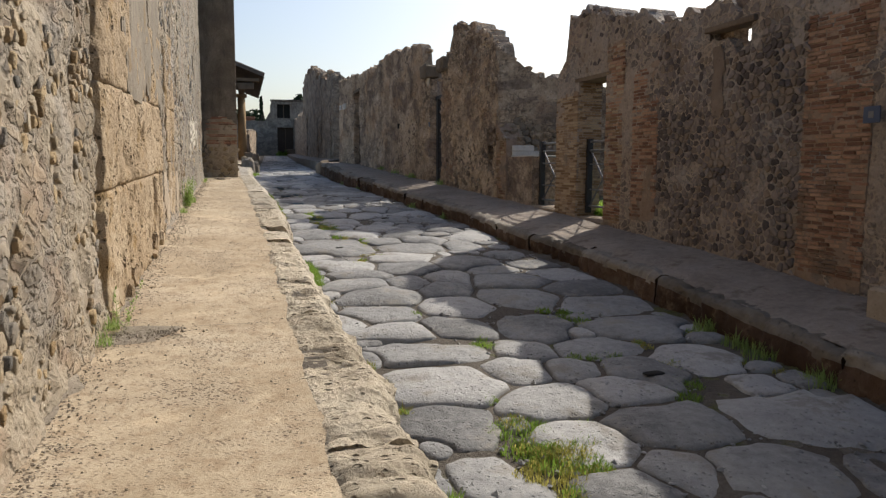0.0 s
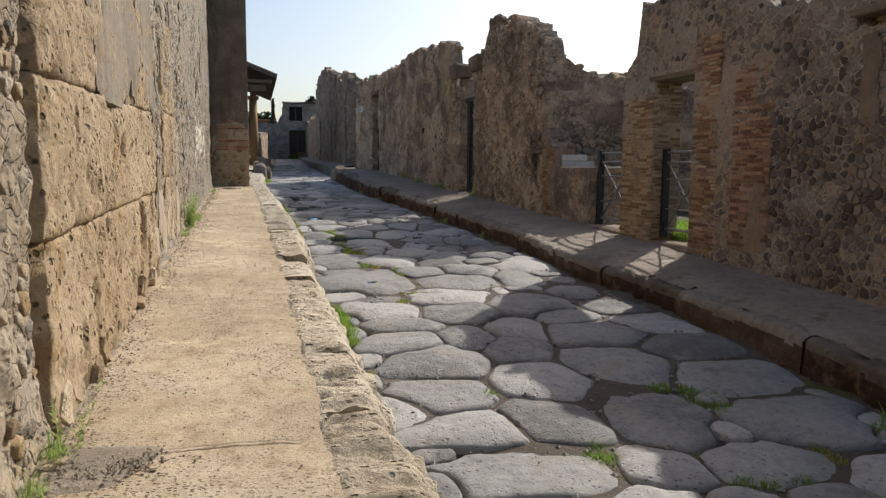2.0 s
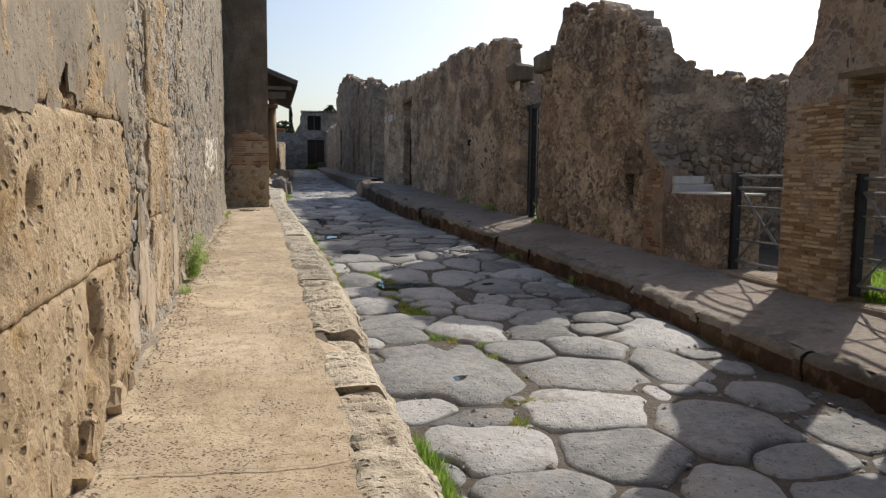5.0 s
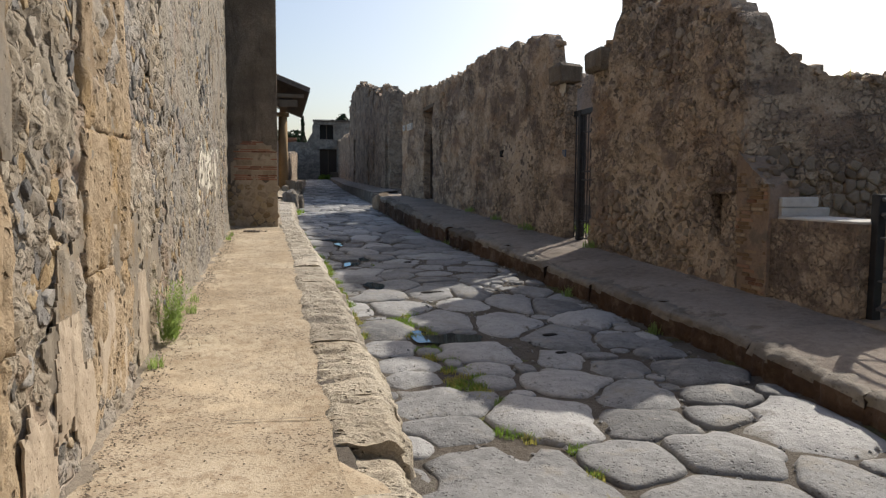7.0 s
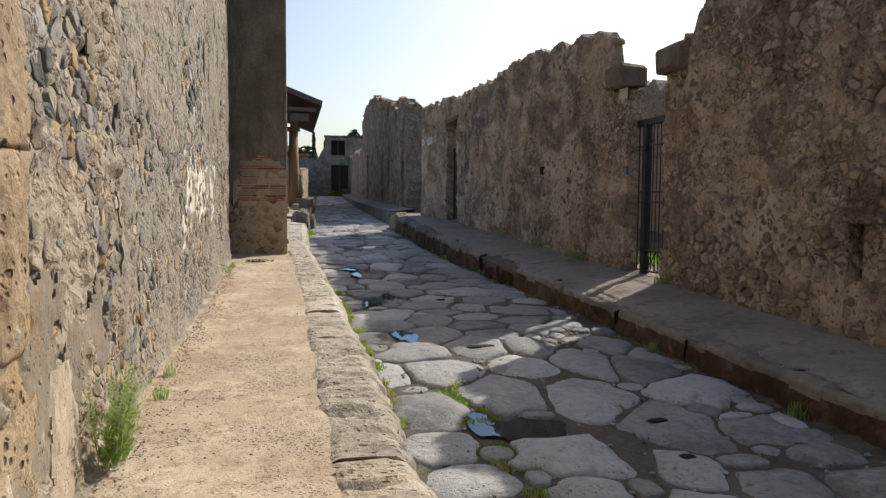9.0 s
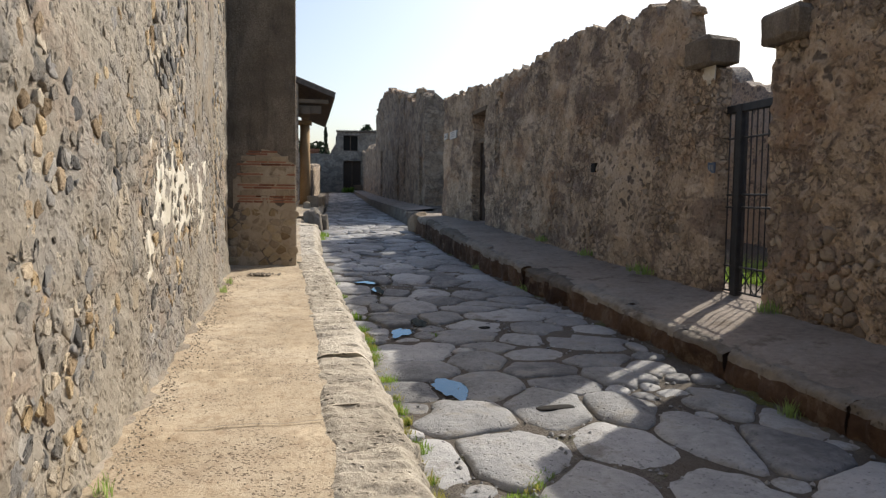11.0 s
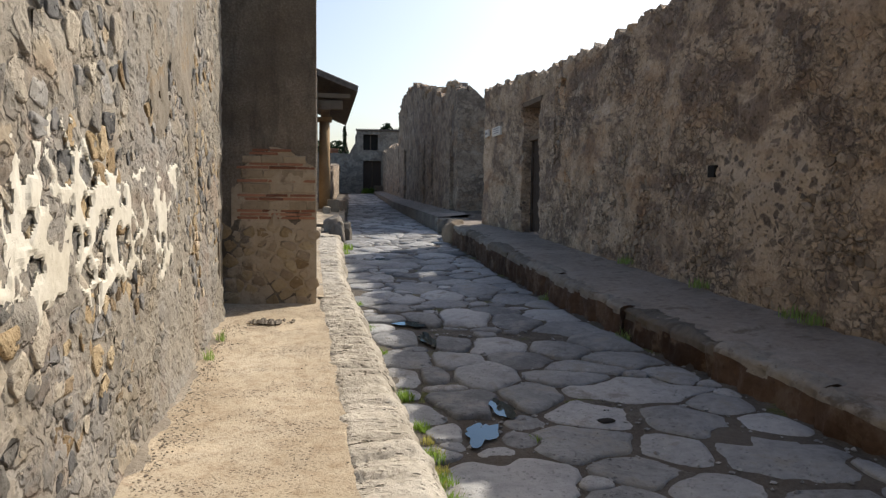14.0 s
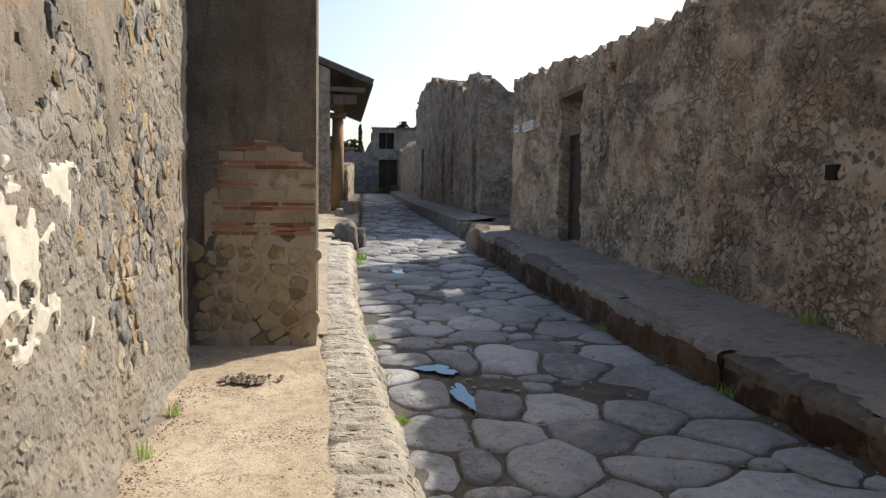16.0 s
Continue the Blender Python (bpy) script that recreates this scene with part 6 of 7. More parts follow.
blades("shrub_leaves", "bright low shrub before the distant door", [(5.0, 98.7, 3.0, 0.5), (5.6, 98.8, 3.0, 0.5)], grass_mat, 5, 0.8, 25, None, 0.8, 0.04)


# the far houses stand a little farther off and larger
for far_piece in (porch, wall_e4, wall_e5, lane_far):
    far_piece.location = Vector((0.35, 5.0, 2.5)) * (1 - FAR)
    far_piece.scale = (FAR, FAR, FAR)


# ---- trees and hills beyond ----
def tree(label, x, y, z, h, r, seed, tall_=False):
    rnd = random.Random(seed)
    t = thing("tree", label, "tree")
    bm = bmesh.new()
    bmesh.ops.create_cone(bm, cap_ends=True, segments=8, radius1=0.05 * h, radius2=0.02 * h, depth=h * 0.6, matrix=Matrix.Translation((x, y, z + h * 0.3)))
    for _ in range(5):
        a = rnd.uniform(0, 6.28)
        bar(bm, (x, y, z + h * rnd.uniform(0.35, 0.55)), (x + math.cos(a) * r * 0.6, y + math.sin(a) * r * 0.6, z + h * rnd.uniform(0.6, 0.8)), 0.012 * h, 5)
    part("trunk", bm, bark, t)
    j = Joined()
    for _ in range(900):
        a, b = rnd.uniform(0, 6.283), rnd.random()
        f = b ** 0.6
        if tall_:
            zz = z + h * (0.08 + 0.92 * rnd.random())
            k = (zz - z) / h
            rad = r * math.sin(min(1, k * 1.2 + 0.12) * 3.0) ** 0.7 * rnd.uniform(0.4, 1.1) if k < 0.85 else r * (1.02 - k) * 2.2 * rnd.random()
        else:
            th = rnd.uniform(-1, 1)
            zz = z + h * (0.62 + 0.36 * th * f)
            rad = r * f * math.sqrt(max(0, 1 - th * th)) * (0.75 + 0.5 * noise.noise(Vector((math.cos(a) * 2, math.sin(a) * 2, th * 2 + seed))))
        cx, cy = x + math.cos(a) * rad, y + math.sin(a) * rad
        s = 0.055 * h * rnd.uniform(0.5, 1.2) * (0.5 if tall_ else 1)
        d1, d2 = Vector([rnd.uniform(-1, 1) for _ in range(3)]) * s, Vector([rnd.uniform(-1, 1) for _ in range(3)]) * s
        c = Vector((cx, cy, zz))
        j.add([tuple(c - d1), tuple(c + d2), tuple(c + d1), tuple(c - d2 * 0.7)], [(0, 1, 2, 3)])
    mesh_object("crown", j.v, j.f, leaf_mat, t, smooth=False)


tree("dark slender cypress beyond the houses", 3.4, 126, 3.2, 9.8, 0.75, 1, True)
for k, (x, y, h, r) in enumerate(((-1.5, 135, 9.0, 3.0), (0.8, 132, 8.2, 2.4), (2.2, 140, 8.8, 2.5), (9.0, 118, 9.8, 2.2), (10.8, 120, 9.4, 2.5), (13, 119, 9.0, 2.5), (-4.5, 130, 9.5, 3.2))):
    tree("broad dark-leaved tree behind the houses", x, y, 3.3, h, r, 20 + k)
bm = bmesh.new()
prevs = None
for i in range(61):
    x = -1400 + i * 40
    h = 60 + 55 * math.exp(-((x + 150) / 260) ** 2) + 12 * float(fbm(np.array([i * 0.4]), np.array([0.0]), 9, 3)[0])
    a, b = bm.verts.new((x, 2400, -5)), bm.verts.new((x, 2450, h))
    if prevs:
        bm.faces.new((prevs[0], a, b, prevs[1]))
    prevs = (a, b)
# aerial haze is painted into the hills' blue base colour
hill_mat = plain("hazy_hill", (0.20, 0.26, 0.33), 1.0, 0.0, 0.1, 0.01)
hill = part("backdrop", bm, hill_mat)
tagged(hill, "hazy blue distant hills", "hill", kind="structure")

# ---- puddles ----
def puddle(x, y, rx, ry, seed, turn=0.0, lift=0.004):
    k = 40
    V = [(x, y, float(street_z(y)) + lift)]
    for i in range(k):
        a = 6.2832 * i / k
        r = 1 + 0.9 * float(fbm(np.array([math.cos(a) * 1.3 + seed]), np.array([math.sin(a) * 1.3]), seed, 3)[0])
        px, py_ = math.cos(a) * rx * r, math.sin(a) * ry * r
        dx, dy = px * math.cos(turn) - py_ * math.sin(turn), px * math.sin(turn) + py_ * math.cos(turn)
        # rim tilted along the street slope so the surface mirrors higher sky
        V.append((x + dx, y + dy, float(street_z(y)) + lift + (float(street_z(y + dy)) - float(street_z(y))) * 0.8))
    ob = mesh_object("puddle", V, [(0, 1 + i, 1 + (i + 1) % k) for i in range(k)], water)
    return tagged(ob, "shallow rainwater puddle reflecting the sky between paving stones", "puddle", "puddles")


POOLS = [(1.54, 15.1, 0.13, 0.32, 0.15), (1.88, 14.95, 0.30, 0.24, 0.0), (1.37, 18.15, 0.15, 0.32, 0.1), (1.23, 20.45, 0.15, 0.28, -0.3), (1.53, 21.04, 0.10, 0.26, 0.2), (1.27, 23.66, 0.10, 0.42, 0.12), (1.18, 24.55, 0.15, 0.22, 0.9), (1.39, 32.1, 0.1, 0.3, 0.0)]
for k, (x, y, rx, ry, turn) in enumerate(POOLS):
    puddle(x, y, rx, ry, 70 + k, turn, 0.0)
puddle(1.46, 10.84, 0.11, 0.035, 79, 0.5, 0.04)

# ---- grass and weeds ----
sz = lambda y, d=-0.03: float(street_z(y)) + d
lz = lambda y, d=0.0: float(left_z(y)) + d
rs = random.Random(17)
tufts = [(float(left_out(y)) + 0.11 + rs.uniform(-0.02, 0.03), y, sz(y), rs.uniform(0.06, 0.11)) for y in [2.6, 2.8, 3.0, 3.2, 3.4, 8.5, 8.7, 8.8, 8.9, 9.0, 9.1, 9.2, 9.3, 9.4, 9.5, 9.66, 16.8, 17.6, 18.4, 19.0, 19.3, 19.6, 20.0, 20.6, 21.4, 23.0, 24.2, 26.0]]
blades("grass", "green grass growing along the foot of the kerb", tufts, grass_mat, 1, 0.12, 170, None, 0.8, 0.004)
joints = [(2.12, 5.97, sz(5.97), 0.1), (3.1, 5.48, sz(5.48), 0.1), (3.33, 6.56, sz(6.56), 0.12), (3.2, 6.7, sz(6.7), 0.1), (3.16, 4.5, sz(4.5), 0.12), (3.0, 4.6, sz(4.6), 0.1), (1.47, 14.6, sz(14.6), 0.14), (1.5, 15.7, sz(15.7), 0.12), (1.36, 15.95, sz(15.95), 0.12), (1.56, 13.4, sz(13.4), 0.16), (1.62, 12.3, sz(12.3), 0.12), (1.7, 4.75, sz(4.75), 0.1), (1.62, 4.25, sz(4.25), 0.14), (1.68, 3.95, sz(3.95), 0.16), (1.86, 4.2, sz(4.2), 0.13), (1.75, 3.75, sz(3.75), 0.14), (2.0, 4.0, sz(4.0), 0.12), (1.95, 3.7, sz(3.7), 0.14), (1.95, 4.6, sz(4.6), 0.08), (2.05, 6.0, sz(6.0), 0.08), (2.15, 6.15, sz(6.15), 0.07), (3.1, 7.0, sz(7.0), 0.09), (3.3, 6.9, sz(6.9), 0.09), (2.75, 5.5, sz(5.5), 0.08), (2.9, 5.45, sz(5.45), 0.07), (3.2, 4.75, sz(4.75), 0.1), (3.35, 4.7, sz(4.7), 0.1), (1.75, 7.1, sz(7.1), 0.06), (1.55, 14.6, sz(14.6), 0.12), (1.65, 14.2, sz(14.2), 0.12), (1.75, 13.6, sz(13.6), 0.1), (1.5, 15.9, sz(15.9), 0.1), (1.62, 16.3, sz(16.3), 0.08), (1.78, 12.9, sz(12.9), 0.1), (1.9, 12.3, sz(12.3), 0.09), (2.0, 11.9, sz(11.9), 0.1), (1.6, 20.3, sz(20.3), 0.06), (1.9, 19.2, sz(19.2), 0.07)]
blades("grass", "short grass and moss in the joints of the paving", joints, grass_mat, 2, 0.065, 170, None, 1.2, 0.0035)
blades("grass", "dry yellow grass in the joints of the paving", [(1.9, 3.85, sz(3.85), 0.16), (1.1, 3.0, sz(3.0), 0.1), (1.08, 3.35, sz(3.35), 0.09), (float(left_out(18.9)) + 0.08, 18.9, sz(18.9), 0.08), (float(left_out(17.2)) + 0.06, 17.2, sz(17.2), 0.08)], grass_dry, 3, 0.08, 120, None, 1.2, 0.0035)
edge_tufts = [(float(left_out(y)) + 0.10 + rs.uniform(-0.03, 0.05), y, sz(y), rs.uniform(0.05, 0.09)) for y in [15.2 + 0.27 * i for i in range(20)] + [4.6, 5.1, 5.6, 7.2, 7.6]]
blades("grass", "yellowing grass along the foot of the kerb", edge_tufts, grass_dry, 14, 0.10, 150, None, 0.9, 0.0035)
blades("grass", "green grass mixed along the foot of the kerb", edge_tufts[::2], grass_mat, 15, 0.09, 120, None, 0.9, 0.0035)
kerb_weeds = [(float(right_edge(y)) - 0.06, y, sz(y), r) for y, r in ((4.5, 0.14), (5.2, 0.16), (5.5, 0.14), (6.0, 0.12), (14.9, 0.1), (17.1, 0.1), (26.2, 0.12), (23.4, 0.1))]
blades("weeds", "straggling weeds against the tall kerb", kerb_weeds, weed_mat, 4, 0.2, 100, None, 0.8, 0.004)
def feathery(label, x, y, z, height, stems, seed, material):
    """A weed of thin stems with narrow leaves up each one."""
    rnd = random.Random(seed)
    j = Joined()
    def leaf(a, d, ln, w):
        s = d.cross(Vector((0, 0, 1))).normalized() * w if abs(d.z) < 0.99 else Vector((w, 0, 0))
        j.add([tuple(a), tuple(a + d * ln * 0.4 + s), tuple(a + d * ln), tuple(a + d * ln * 0.4 - s)], [(0, 1, 2, 3)])
    for _ in range(stems):
        a0 = rnd.uniform(0, 6.283)
        h = height * rnd.uniform(0.35, 1.0)
        base = Vector((x + rnd.uniform(-0.05, 0.05), y + rnd.uniform(-0.12, 0.12), z - 0.02))
        tip = base + Vector((abs(math.cos(a0)) * 0.16 * h / height, math.sin(a0) * 0.28 * h / height, h))
        leaf(base, (tip - base).normalized(), (tip - base).length, 0.0022)
        for i in range(int(34 * h / height)):
            t = 0.12 + 0.88 * rnd.random()
            b = rnd.uniform(0, 6.283)
            leaf(base.lerp(tip, t), Vector((math.cos(b), math.sin(b), rnd.uniform(0.1, 1.1))).normalized(), 0.07 * rnd.uniform(0.5, 1.2) * (1.15 - 0.6 * t), 0.006)
    ob = mesh_object("weed", j.v, j.f, material)
    return tagged(ob, label, "weed")


feathery("tall feathery green weed at the foot of the wall", -0.9, 13.75, lz(13.7), 0.60, 58, 5, weed_mat)
feathery("low feathery weed at the foot of the rubble wall", -0.86, 5.9, lz(5.9), 0.42, 5, 6, weed_mat)
blades("weeds", "small weeds at the foot of the wall", [(-0.9, 13.1, lz(13.1), 0.06), (-0.86, 15.0, lz(15), 0.05), (-0.9, 15.6, lz(15.6), 0.05), (-0.93, 5.9, lz(5.9), 0.08), (-0.9, 5.5, lz(5.5), 0.06), (-0.95, 21.6, lz(21.6), 0.05), (-0.95, 22.3, lz(22.3), 0.05)], weed_mat, 6, 0.14, 120, None, 0.8, 0.003)
blades("weeds", "low weeds at the foot of the plastered wall", [(float(right_wall(y)) - 0.12, y, float(right_z(y)) + 0.12, 0.14) for y in (22.0, 22.3, 19.2, 24.2, 26.5)], weed_mat, 7, 0.16, 40)
rg = random.Random(71)
yard = [(min(max(rg.gauss(7.2, 0.7), 6.2), 9.2), min(rg.gauss(11.3, 0.9), 12.9), 1.04, 0.22) for _ in range(200)] + [(rg.uniform(6.0, 9.2), rg.uniform(19.3, 26), 1.42, 0.26) for _ in range(150)]
blades("grass", "bright sunlit grass in the yards behind the gates", yard, grass_mat, 8, 0.24, 70, None, 0.9, 0.006)
blades("grass", "green tuft beside the guard stones", [(0.62, 34.6, sz(34.6), 0.25), (0.5, 33.2, sz(33.2), 0.2)], grass_mat, 9, 0.25, 40, None, 0.5, 0.012)
blades("weeds", "dry weeds on the broken wall top", [(7.2, 15.6, 3.86, 0.14), (7.45, 15.6, 3.84, 0.12)], grass_dry, 10, 0.22, 6, None, 0.8, 0.003)

moss = [(rs.uniform(1.45, 2.15), rs.uniform(3.3, 4.4), 0.09) for _ in range(22)] + [(rs.uniform(3.5, 4.25), rs.uniform(4.6, 6.8), 0.07) for _ in range(12)] + [(rs.uniform(1.4, 1.8), rs.uniform(12.0, 16.2), 0.08) for _ in range(22)] + [(rs.uniform(1.5, 2.0), rs.uniform(9.4, 11.6), 0.07) for _ in range(14)] + [(rs.uniform(2.9, 3.5), rs.uniform(4.3, 7.0), 0.07) for _ in range(10)]
blades("grass", "yellow-green moss and short grass in wide joints", [(x, y, sz(y, -0.02), r) for x, y, r in moss], grass_dry, 12, 0.05, 120, None, 1.4, 0.0035)
blades("grass", "short green grass in wide joints", [(x + 0.03, y + 0.04, sz(y, -0.02), r) for x, y, r in moss[::2]], grass_mat, 13, 0.06, 110, None, 1.3, 0.0035)


def gravel(label, spots, material, seed):
    """Loose grit: small broken stones at (x, y, z, size)."""
    rnd = random.Random(seed)
    j = Joined()
    for x, y, z, r in spots:
        q = [(x + r * rnd.uniform(0.6, 1.4) * a, y + r * rnd.uniform(0.6, 1.4) * b, z + r * rnd.uniform(0.3, 0.9) * c) for a, b, c in ((1, 0, 0), (0, 1, 0), (-1, 0, 0), (0, -1, 0), (0, 0, 1), (0, 0, -1))]
        j.add(q, [(0, 1, 4), (1, 2, 4), (2, 3, 4), (3, 0, 4), (1, 0, 5), (2, 1, 5), (3, 2, 5), (0, 3, 5)])
    return tagged(mesh_object("grit", j.v, j.f, material, smooth=False), label, "grit", kind="stuff")


rq = random.Random(81)
edge = []
for _ in range(3600):
    y = 1.8 + 21.2 * rq.random() ** 1.3
    d = abs(rq.gauss(0, 0.10)) * (0.6 + 1.2 * max(0.0, 0.4 + float(vnoise(y * 1.3, 0.5, 36))))
    edge.append((float(left_wall(y)) + 0.06 + d, y, lz(y, 0.0), rq.uniform(0.003, 0.010)))
gravel("grey grit fallen along the wall's foot", edge, foot_dirt, 1)
gravel("grey grit in the worn hollow of the footway", [(-0.62 + rq.gauss(0, 0.13), 5.75 + rq.gauss(0, 0.09), lz(5.75, 0.0), rq.uniform(0.004, 0.014)) for _ in range(420)], foot_dirt, 2)
gravel("broken lumps of old mortar before the pier", [(-0.52 + rq.gauss(0, 0.10), 23.05 + rq.gauss(0, 0.07), lz(23.05, 0.005), rq.uniform(0.012, 0.042)) for _ in range(70)], foot_dirt, 5)
gravel("dark grit scattered over the footway", [(x, y, lz(y, -0.004), r) for x, y, r in ((rq.uniform(-0.85, 0.36), 2 + 20 * rq.random() ** 1.5, rq.uniform(0.003, 0.009)) for _ in range(1500))], foot_dirt, 3)
gravel("small broken stones in the joints of the paving", [(x, y, sz(y, -0.012), r) for x, y, r in ((rq.uniform(1.0, 4.2), 2 + 24 * rq.random(), rq.uniform(0.008, 0.03)) for _ in range(2600))], basalt, 4)

# ---- paving ----
road = thing("road", "street of large worn grey basalt polygons", "road", kind="structure")
# each stone's middle on the plan, half its width and half its length
STONES_A = [(3.63, 3.2, 0.23, 0.26), (2.07, 3.4, 0.28, 0.23), (3.07, 3.4, 0.45, 0.29), (2.43, 3.5, 0.24, 0.24), (1.39, 3.6, 0.23, 0.33), (2.07, 3.9, 0.29, 0.35), (3.73, 4, 0.52, 0.46), (2.78, 4.1, 0.46, 0.35), (1.38, 4.4, 0.27, 0.37), (2.17, 4.6, 0.42, 0.33), (3.86, 4.6, 0.24, 0.25), (2.73, 4.7, 0.33, 0.28), (3.15, 5, 0.34, 0.34), (1.52, 5.1, 0.44, 0.47), (3.73, 5.2, 0.35, 0.37), (2.61, 5.2, 0.24, 0.26), (2.14, 5.3, 0.3, 0.29), (3.08, 5.7, 0.4, 0.27), (2.4, 5.8, 0.27, 0.27), (1.6, 5.9, 0.49, 0.36), (3.77, 6.3, 0.45, 0.42), (1.44, 6.5, 0.4, 0.32), (2.75, 6.6, 0.36, 0.57), (2.02, 6.6, 0.35, 0.41)]
STONES_B = [(3.84, 7.1, 0.5, 0.45), (1.42, 7.2, 0.37, 0.39), (2.27, 7.3, 0.4, 0.44), (3.08, 7.6, 0.47, 0.54), (3.94, 7.9, 0.46, 0.37), (1.53, 7.9, 0.43, 0.45), (2.3, 8.1, 0.31, 0.35), (3.28, 8.4, 0.52, 0.43), (1.34, 8.4, 0.35, 0.34), (2.01, 8.5, 0.27, 0.41), (2.54, 8.7, 0.3, 0.46), (4.18, 8.7, 0.47, 0.4), (1.48, 9, 0.37, 0.22), (3.26, 9.1, 0.33, 0.25), (2.18, 9.4, 0.41, 0.41), (4.02, 9.5, 0.43, 0.39), (3.07, 9.6, 0.5, 0.47), (1.41, 9.6, 0.37, 0.36), (3.84, 10.1, 0.25, 0.35), (1.44, 10.1, 0.32, 0.2), (2.22, 10.1, 0.47, 0.49), (3.41, 11, 0.3, 0.5), (2.55, 11, 0.55, 0.51), (1.45, 11.2, 0.58, 0.87)]
STONES_C = [(2.28, 11.6, 0.38, 0.35), (2.93, 11.6, 0.42, 0.41), (3.88, 12, 0.55, 0.54), (2.71, 12.3, 0.38, 0.32), (3.36, 12.3, 0.35, 0.22), (1.24, 12.4, 0.29, 0.26), (1.98, 12.5, 0.42, 0.44), (3.62, 12.7, 0.33, 0.24), (1.31, 13, 0.36, 0.4), (1.85, 13.5, 0.19, 0.18), (3.81, 13.5, 0.35, 0.36), (1.17, 13.6, 0.22, 0.24), (3.13, 13.7, 0.34, 0.29), (1.89, 13.8, 0.25, 0.27), (2.71, 14, 0.21, 0.34), (1.19, 14.1, 0.25, 0.24), (3.82, 14.1, 0.23, 0.2), (2.02, 14.4, 0.44, 0.37), (3.69, 14.6, 0.34, 0.3), (1.13, 14.7, 0.21, 0.25), (3, 14.9, 0.38, 0.52)]
STONES_D = [(1.2, 15.5, 0.26, 0.41), (3.69, 15.7, 0.37, 0.36), (2.63, 15.7, 0.42, 0.64), (1.97, 15.9, 0.37, 0.54), (3.52, 16.4, 0.32, 0.45), (0.96, 16.6, 0.22, 0.36), (3.08, 16.7, 0.31, 0.53), (2.37, 16.7, 0.32, 0.48), (1.53, 16.7, 0.37, 0.48), (1.38, 17.4, 0.33, 0.41), (2.67, 17.4, 0.27, 0.36), (2.07, 17.6, 0.34, 0.49), (0.96, 18.2, 0.3, 0.35), (2.49, 18.2, 0.33, 0.28), (1.72, 18.2, 0.35, 0.4), (3.05, 18.4, 0.28, 0.35), (3.5, 18.6, 0.23, 0.3), (2.42, 18.7, 0.35, 0.3), (1.11, 18.8, 0.41, 0.36), (3.11, 19, 0.35, 0.27), (1.82, 19.1, 0.29, 0.3), (2.56, 19.3, 0.35, 0.28), (1.24, 19.5, 0.42, 0.42), (2.19, 19.7, 0.33, 0.31), (3.31, 19.8, 0.46, 0.43)]
STONES_E = [(2.55, 20, 0.3, 0.32), (2.03, 20.2, 0.39, 0.38), (2.94, 20.6, 0.33, 0.4), (2.27, 20.8, 0.37, 0.43), (1.26, 21.2, 0.28, 0.31), (1.92, 21.4, 0.26, 0.42), (2.91, 21.4, 0.64, 0.36), (3.52, 21.9, 0.22, 0.37), (2.38, 21.9, 0.4, 0.28), (1.66, 22, 0.29, 0.4), (1.11, 22.1, 0.14, 0.26), (0.81, 22.1, 0.15, 0.29), (2.68, 22.2, 0.39, 0.22), (3.26, 22.5, 0.4, 0.33), (2.11, 22.6, 0.31, 0.33), (1.46, 22.7, 0.26, 0.31), (0.97, 22.7, 0.23, 0.34), (2.7, 23, 0.35, 0.35), (2.04, 23.2, 0.37, 0.38), (3.4, 23.3, 0.48, 0.39), (1.53, 23.4, 0.25, 0.35), (3.29, 24.1, 0.49, 0.4), (2.6, 24.6, 0.35, 0.41), (2, 24.9, 0.37, 0.52), (3.33, 25, 0.42, 0.41), (1.4, 25, 0.26, 0.43), (1.93, 26.2, 0.36, 0.33), (1.97, 26.7, 0.3, 0.42), (2.68, 27.5, 0.41, 0.64), (1.69, 27.7, 0.37, 0.44)]
BARE = [(3.49, 4.62, 0.2, 0.2), (1.65, 3.85, 0.13, 0.3), (1.6, 12.0, 0.13, 0.3), (1.55, 13.45, 0.12, 0.3), (2.45, 14.5, 0.12, 0.4), (2.6, 23.6, 0.36, 0.3), (1.69, 24.0, 0.17, 0.25), (3.12, 20.15, 0.13, 0.25)]
rp = random.Random(5)
SLOTS = [(2.12, 17.46, 0.17, 0.06, 0.1), (2.94, 14.94, 0.09, 0.045, 0.2), (2.78, 14.2, 0.06, 0.05, 0.0), (3.12, 4.87, 0.09, 0.05, 0.1), (2.3, 20.6, 0.08, 0.05, 0.3)]
TOPS = [0.0] * len(SLOTS)
holes = BARE + [(x, y, rx, ry) for x, y, rx, ry, _ in POOLS]
laid = STONES_A + STONES_B + STONES_C + STONES_D + STONES_E
spots = np.array(holes + laid)


def crowd(x, y, w, h):
    """How near the closest stone or bare patch lies, in stones' sizes."""
    return float(np.min(np.hypot((spots[:, 0] - x) / (spots[:, 2] + w), (spots[:, 1] - y) / (spots[:, 3] + h))))


for i in range(196):
    for j in range(9):
        x, y = 0.6 + (j + 0.5 * (i % 2) + rp.uniform(-0.3, 0.3)) * 0.62, -2.6 + (i + rp.uniform(-0.3, 0.3)) * 0.5
        w, h = rp.uniform(0.22, 0.42), rp.uniform(0.24, 0.38)
        if left_out(y) + 0.12 < x < right_edge(y) - 0.1 and crowd(x, y, w, h) > 0.80:
            spots = np.vstack([spots, (x, y, w, h)])
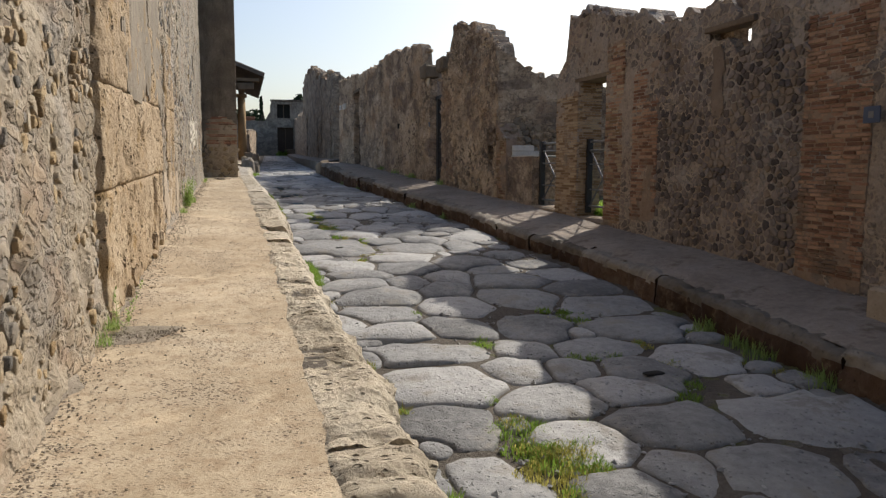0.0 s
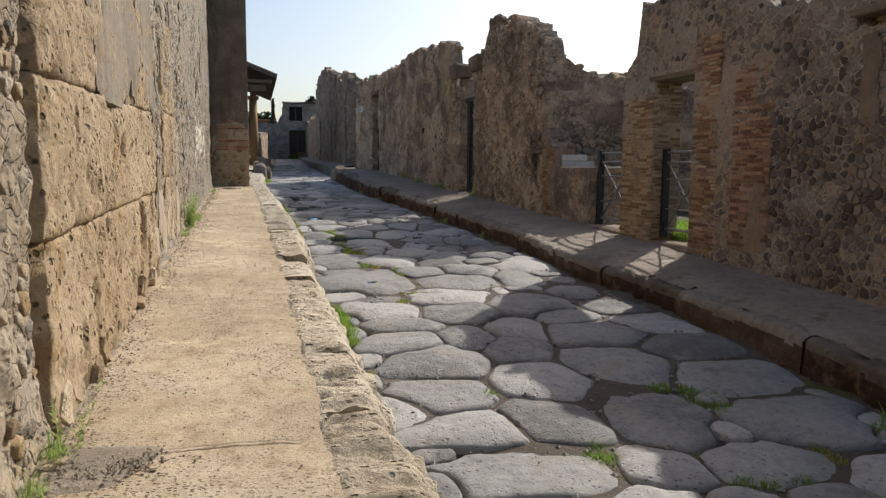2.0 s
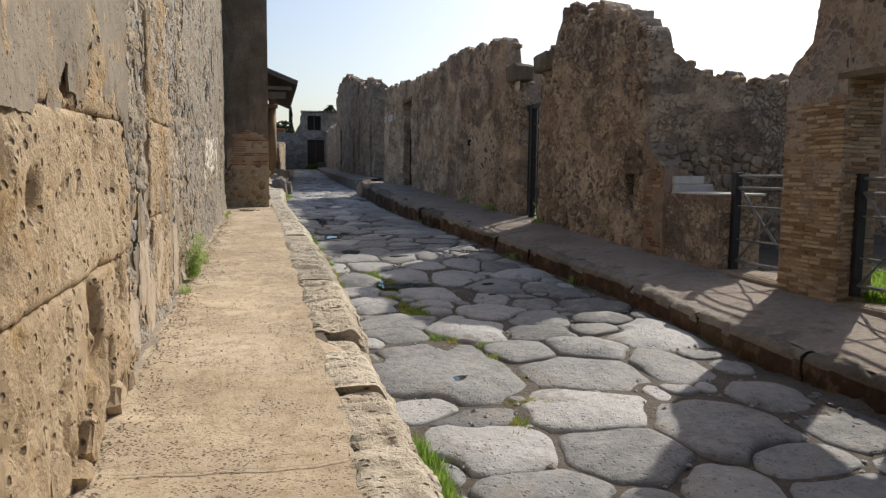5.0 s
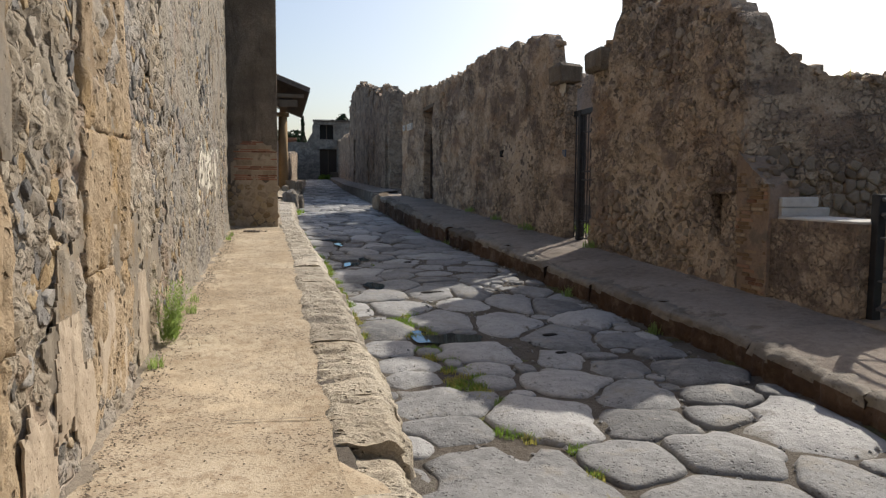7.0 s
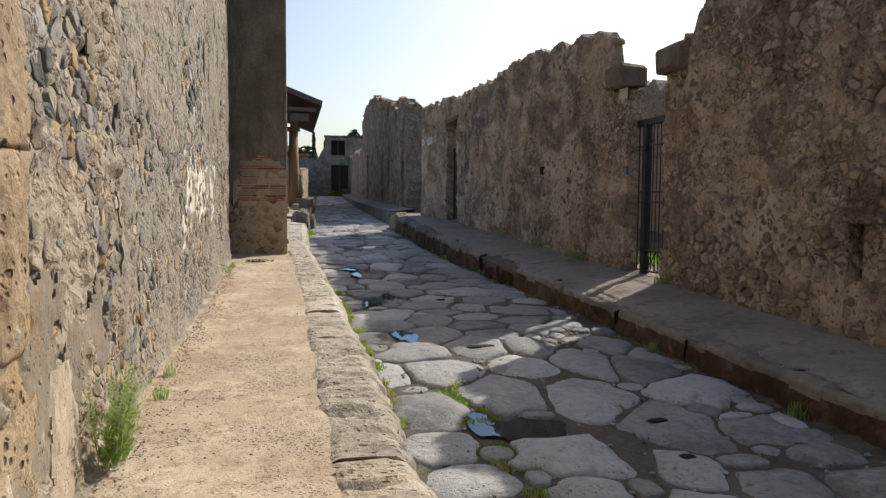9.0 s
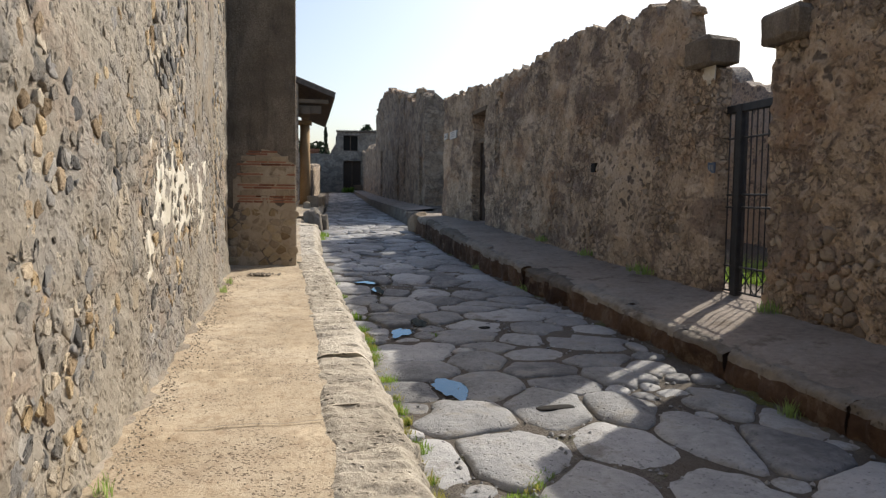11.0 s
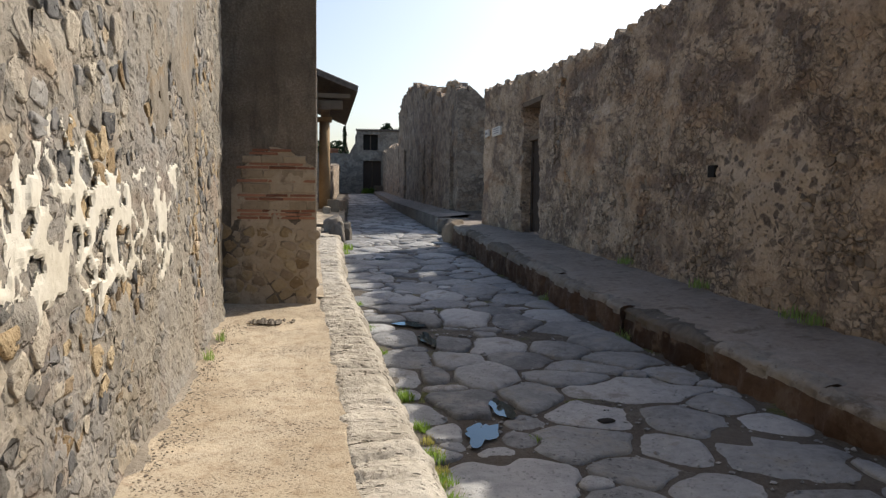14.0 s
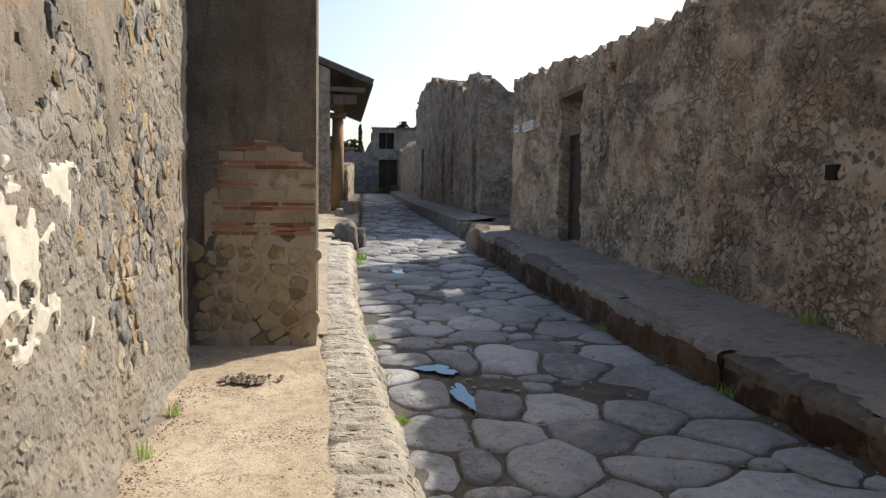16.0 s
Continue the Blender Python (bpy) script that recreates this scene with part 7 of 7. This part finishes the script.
for i in range(5200):
    x, y = rp.uniform(0.6, 4.6), rp.uniform(-2.5, 60)
    w, h = rp.uniform(0.08, 0.17), rp.uniform(0.08, 0.19)
    if left_out(y) + 0.08 < x < right_edge(y) - 0.08 and crowd(x, y, w, h) > 0.93:
        spots = np.vstack([spots, (x, y, w, h)])
TH = np.linspace(0, 2 * math.pi, 36, endpoint=False)
RS = np.arange(0.3, 1.7, 0.02)
outlines = []
for k in range(len(holes), len(spots)):
    x, y, w, h = spots[k]
    PX, PY = x + np.outer(np.cos(TH), RS) * w * 1.04, y + np.outer(np.sin(TH), RS) * h * 1.04
    PX, PY = PX + 0.05 * vnoise(PX * 4, PY * 4, 3), PY + 0.05 * vnoise(PX * 4, PY * 4, 4)
    near = [m for m in range(len(spots)) if m != k and abs(spots[m, 0] - x) < 1.5 and abs(spots[m, 1] - y) < 1.8]
    own = (np.abs((PX - x) / w) ** 2.2 + np.abs((PY - y) / h) ** 2.2) ** (1 / 2.2)
    free = np.ones(PX.shape, bool)
    for m in near:
        a, b, c, d = spots[m]
        free &= (np.abs((PX - a) / c) ** 2.2 + np.abs((PY - b) / d) ** 2.2) ** (1 / 2.2) > own
    R = RS[np.where(free.all(1), len(RS) - 1, np.argmin(free, 1))]
    R = np.minimum(R, rp.uniform(1.22, 1.55))
    R = 0.12 * np.roll(R, 1) + 0.76 * R + 0.12 * np.roll(R, -1)
    gap = rp.choice((0.0, 0.002, 0.004, 0.006, 0.012))
    X, Y = x + np.cos(TH) * (R * w - gap), y + np.sin(TH) * (R * h - gap)
    X, Y = X + 0.02 * vnoise(X * 11, Y * 11, 5), Y + 0.02 * vnoise(X * 11, Y * 11, 6)
    X = np.clip(X, left_out(Y) + 0.02, right_edge(Y) - 0.02)
    if X.max() - X.min() > 0.1:
        outlines.append((abs(y - 11), list(zip(X.tolist(), Y.tolist()))))
outlines.sort(key=lambda q: q[0])
rest = Joined()
for k, (_, p) in enumerate(outlines):
    wide = min(1.0, (max(q[0] for q in p) - min(q[0] for q in p)) / 0.7)
    crown, tx, ty = wide * rp.uniform(0.004, 0.042), rp.uniform(-0.035, 0.035), rp.uniform(-0.045, 0.035)
    lift = rp.uniform(-0.016, 0.014) - 0.014 * (1 - wide)
    (cx, cy), V, F = cobble(p, [(1.0, -0.13), (1.0, -0.046), (0.984, -0.026), (0.955, -0.011), (0.90, -0.0025), (0.76, 0.45 * crown), (0.55, 0.8 * crown), (0.3, crown)], 0.003, rp)
    z0 = float(street_z(cy))
    vx, vy = np.array([v[0] + cx for v in V]), np.array([v[1] + cy for v in V])
    sway = 0.009 * fbm(vx * 7, vy * 7, 14, 2) * (np.array([v[2] for v in V]) > -0.04) + 0.035 * fbm(vx * 1.6, vy * 1.6, 12, 3)
    W = [(u, v, h + lift + tx * u + ty * v + float(street_z(cy + v)) - z0 + float(g)) for (u, v, h), g in zip(V, sway)]
    for i, (x, y, *_) in enumerate(SLOTS):
        if math.dist((x, y), (cx, cy)) < 0.6:
            TOPS[i] = max([TOPS[i]] + [h + z0 for u, v, h in W if math.dist((u + cx, v + cy), (x, y)) < 0.12])
    if k < 300:
        mesh_object("paving_stone", W, F, basalt, road, place=(cx, cy, z0))
    else:
        rest.add([(u + cx, v + cy, h + z0) for u, v, h in W], F)
rest.build("farther_paving_stones", basalt, road, "distant worn basalt paving stones")
far_road = strip("road_far", 61.5, 100, 0.5, lambda y: left_out(y) - 0.2, lambda y: right_edge(y) + 0.1, lambda x, y, t: street_z(y) - 0.045 + 0 * t, 10, joint_earth, road, seed=44, amp=0.03)

# ---- worn slots in the paving ----
for (x, y, a, b, turn), top in zip(SLOTS, TOPS):
    bm = bmesh.new()
    bmesh.ops.create_uvsphere(bm, u_segments=16, v_segments=8, radius=1)
    for v in bm.verts:
        q = Vector((math.copysign(abs(v.co.x) ** 0.6, v.co.x) * a, math.copysign(abs(v.co.y) ** 0.6, v.co.y) * b, v.co.z * 0.012))
        v.co = pose(x, y, (top or float(street_z(y)) + 0.02) - 0.008, 0, 0, math.degrees(turn)) @ q
    # thin near-black lens on the stone; the hole's shade is its colour
    slot = part("worn_slot", bm, void_dark, None, smooth=True)
    tagged(slot, "slot worn into a paving stone, its inner shade painted near-black", "slot", "slots in the paving")
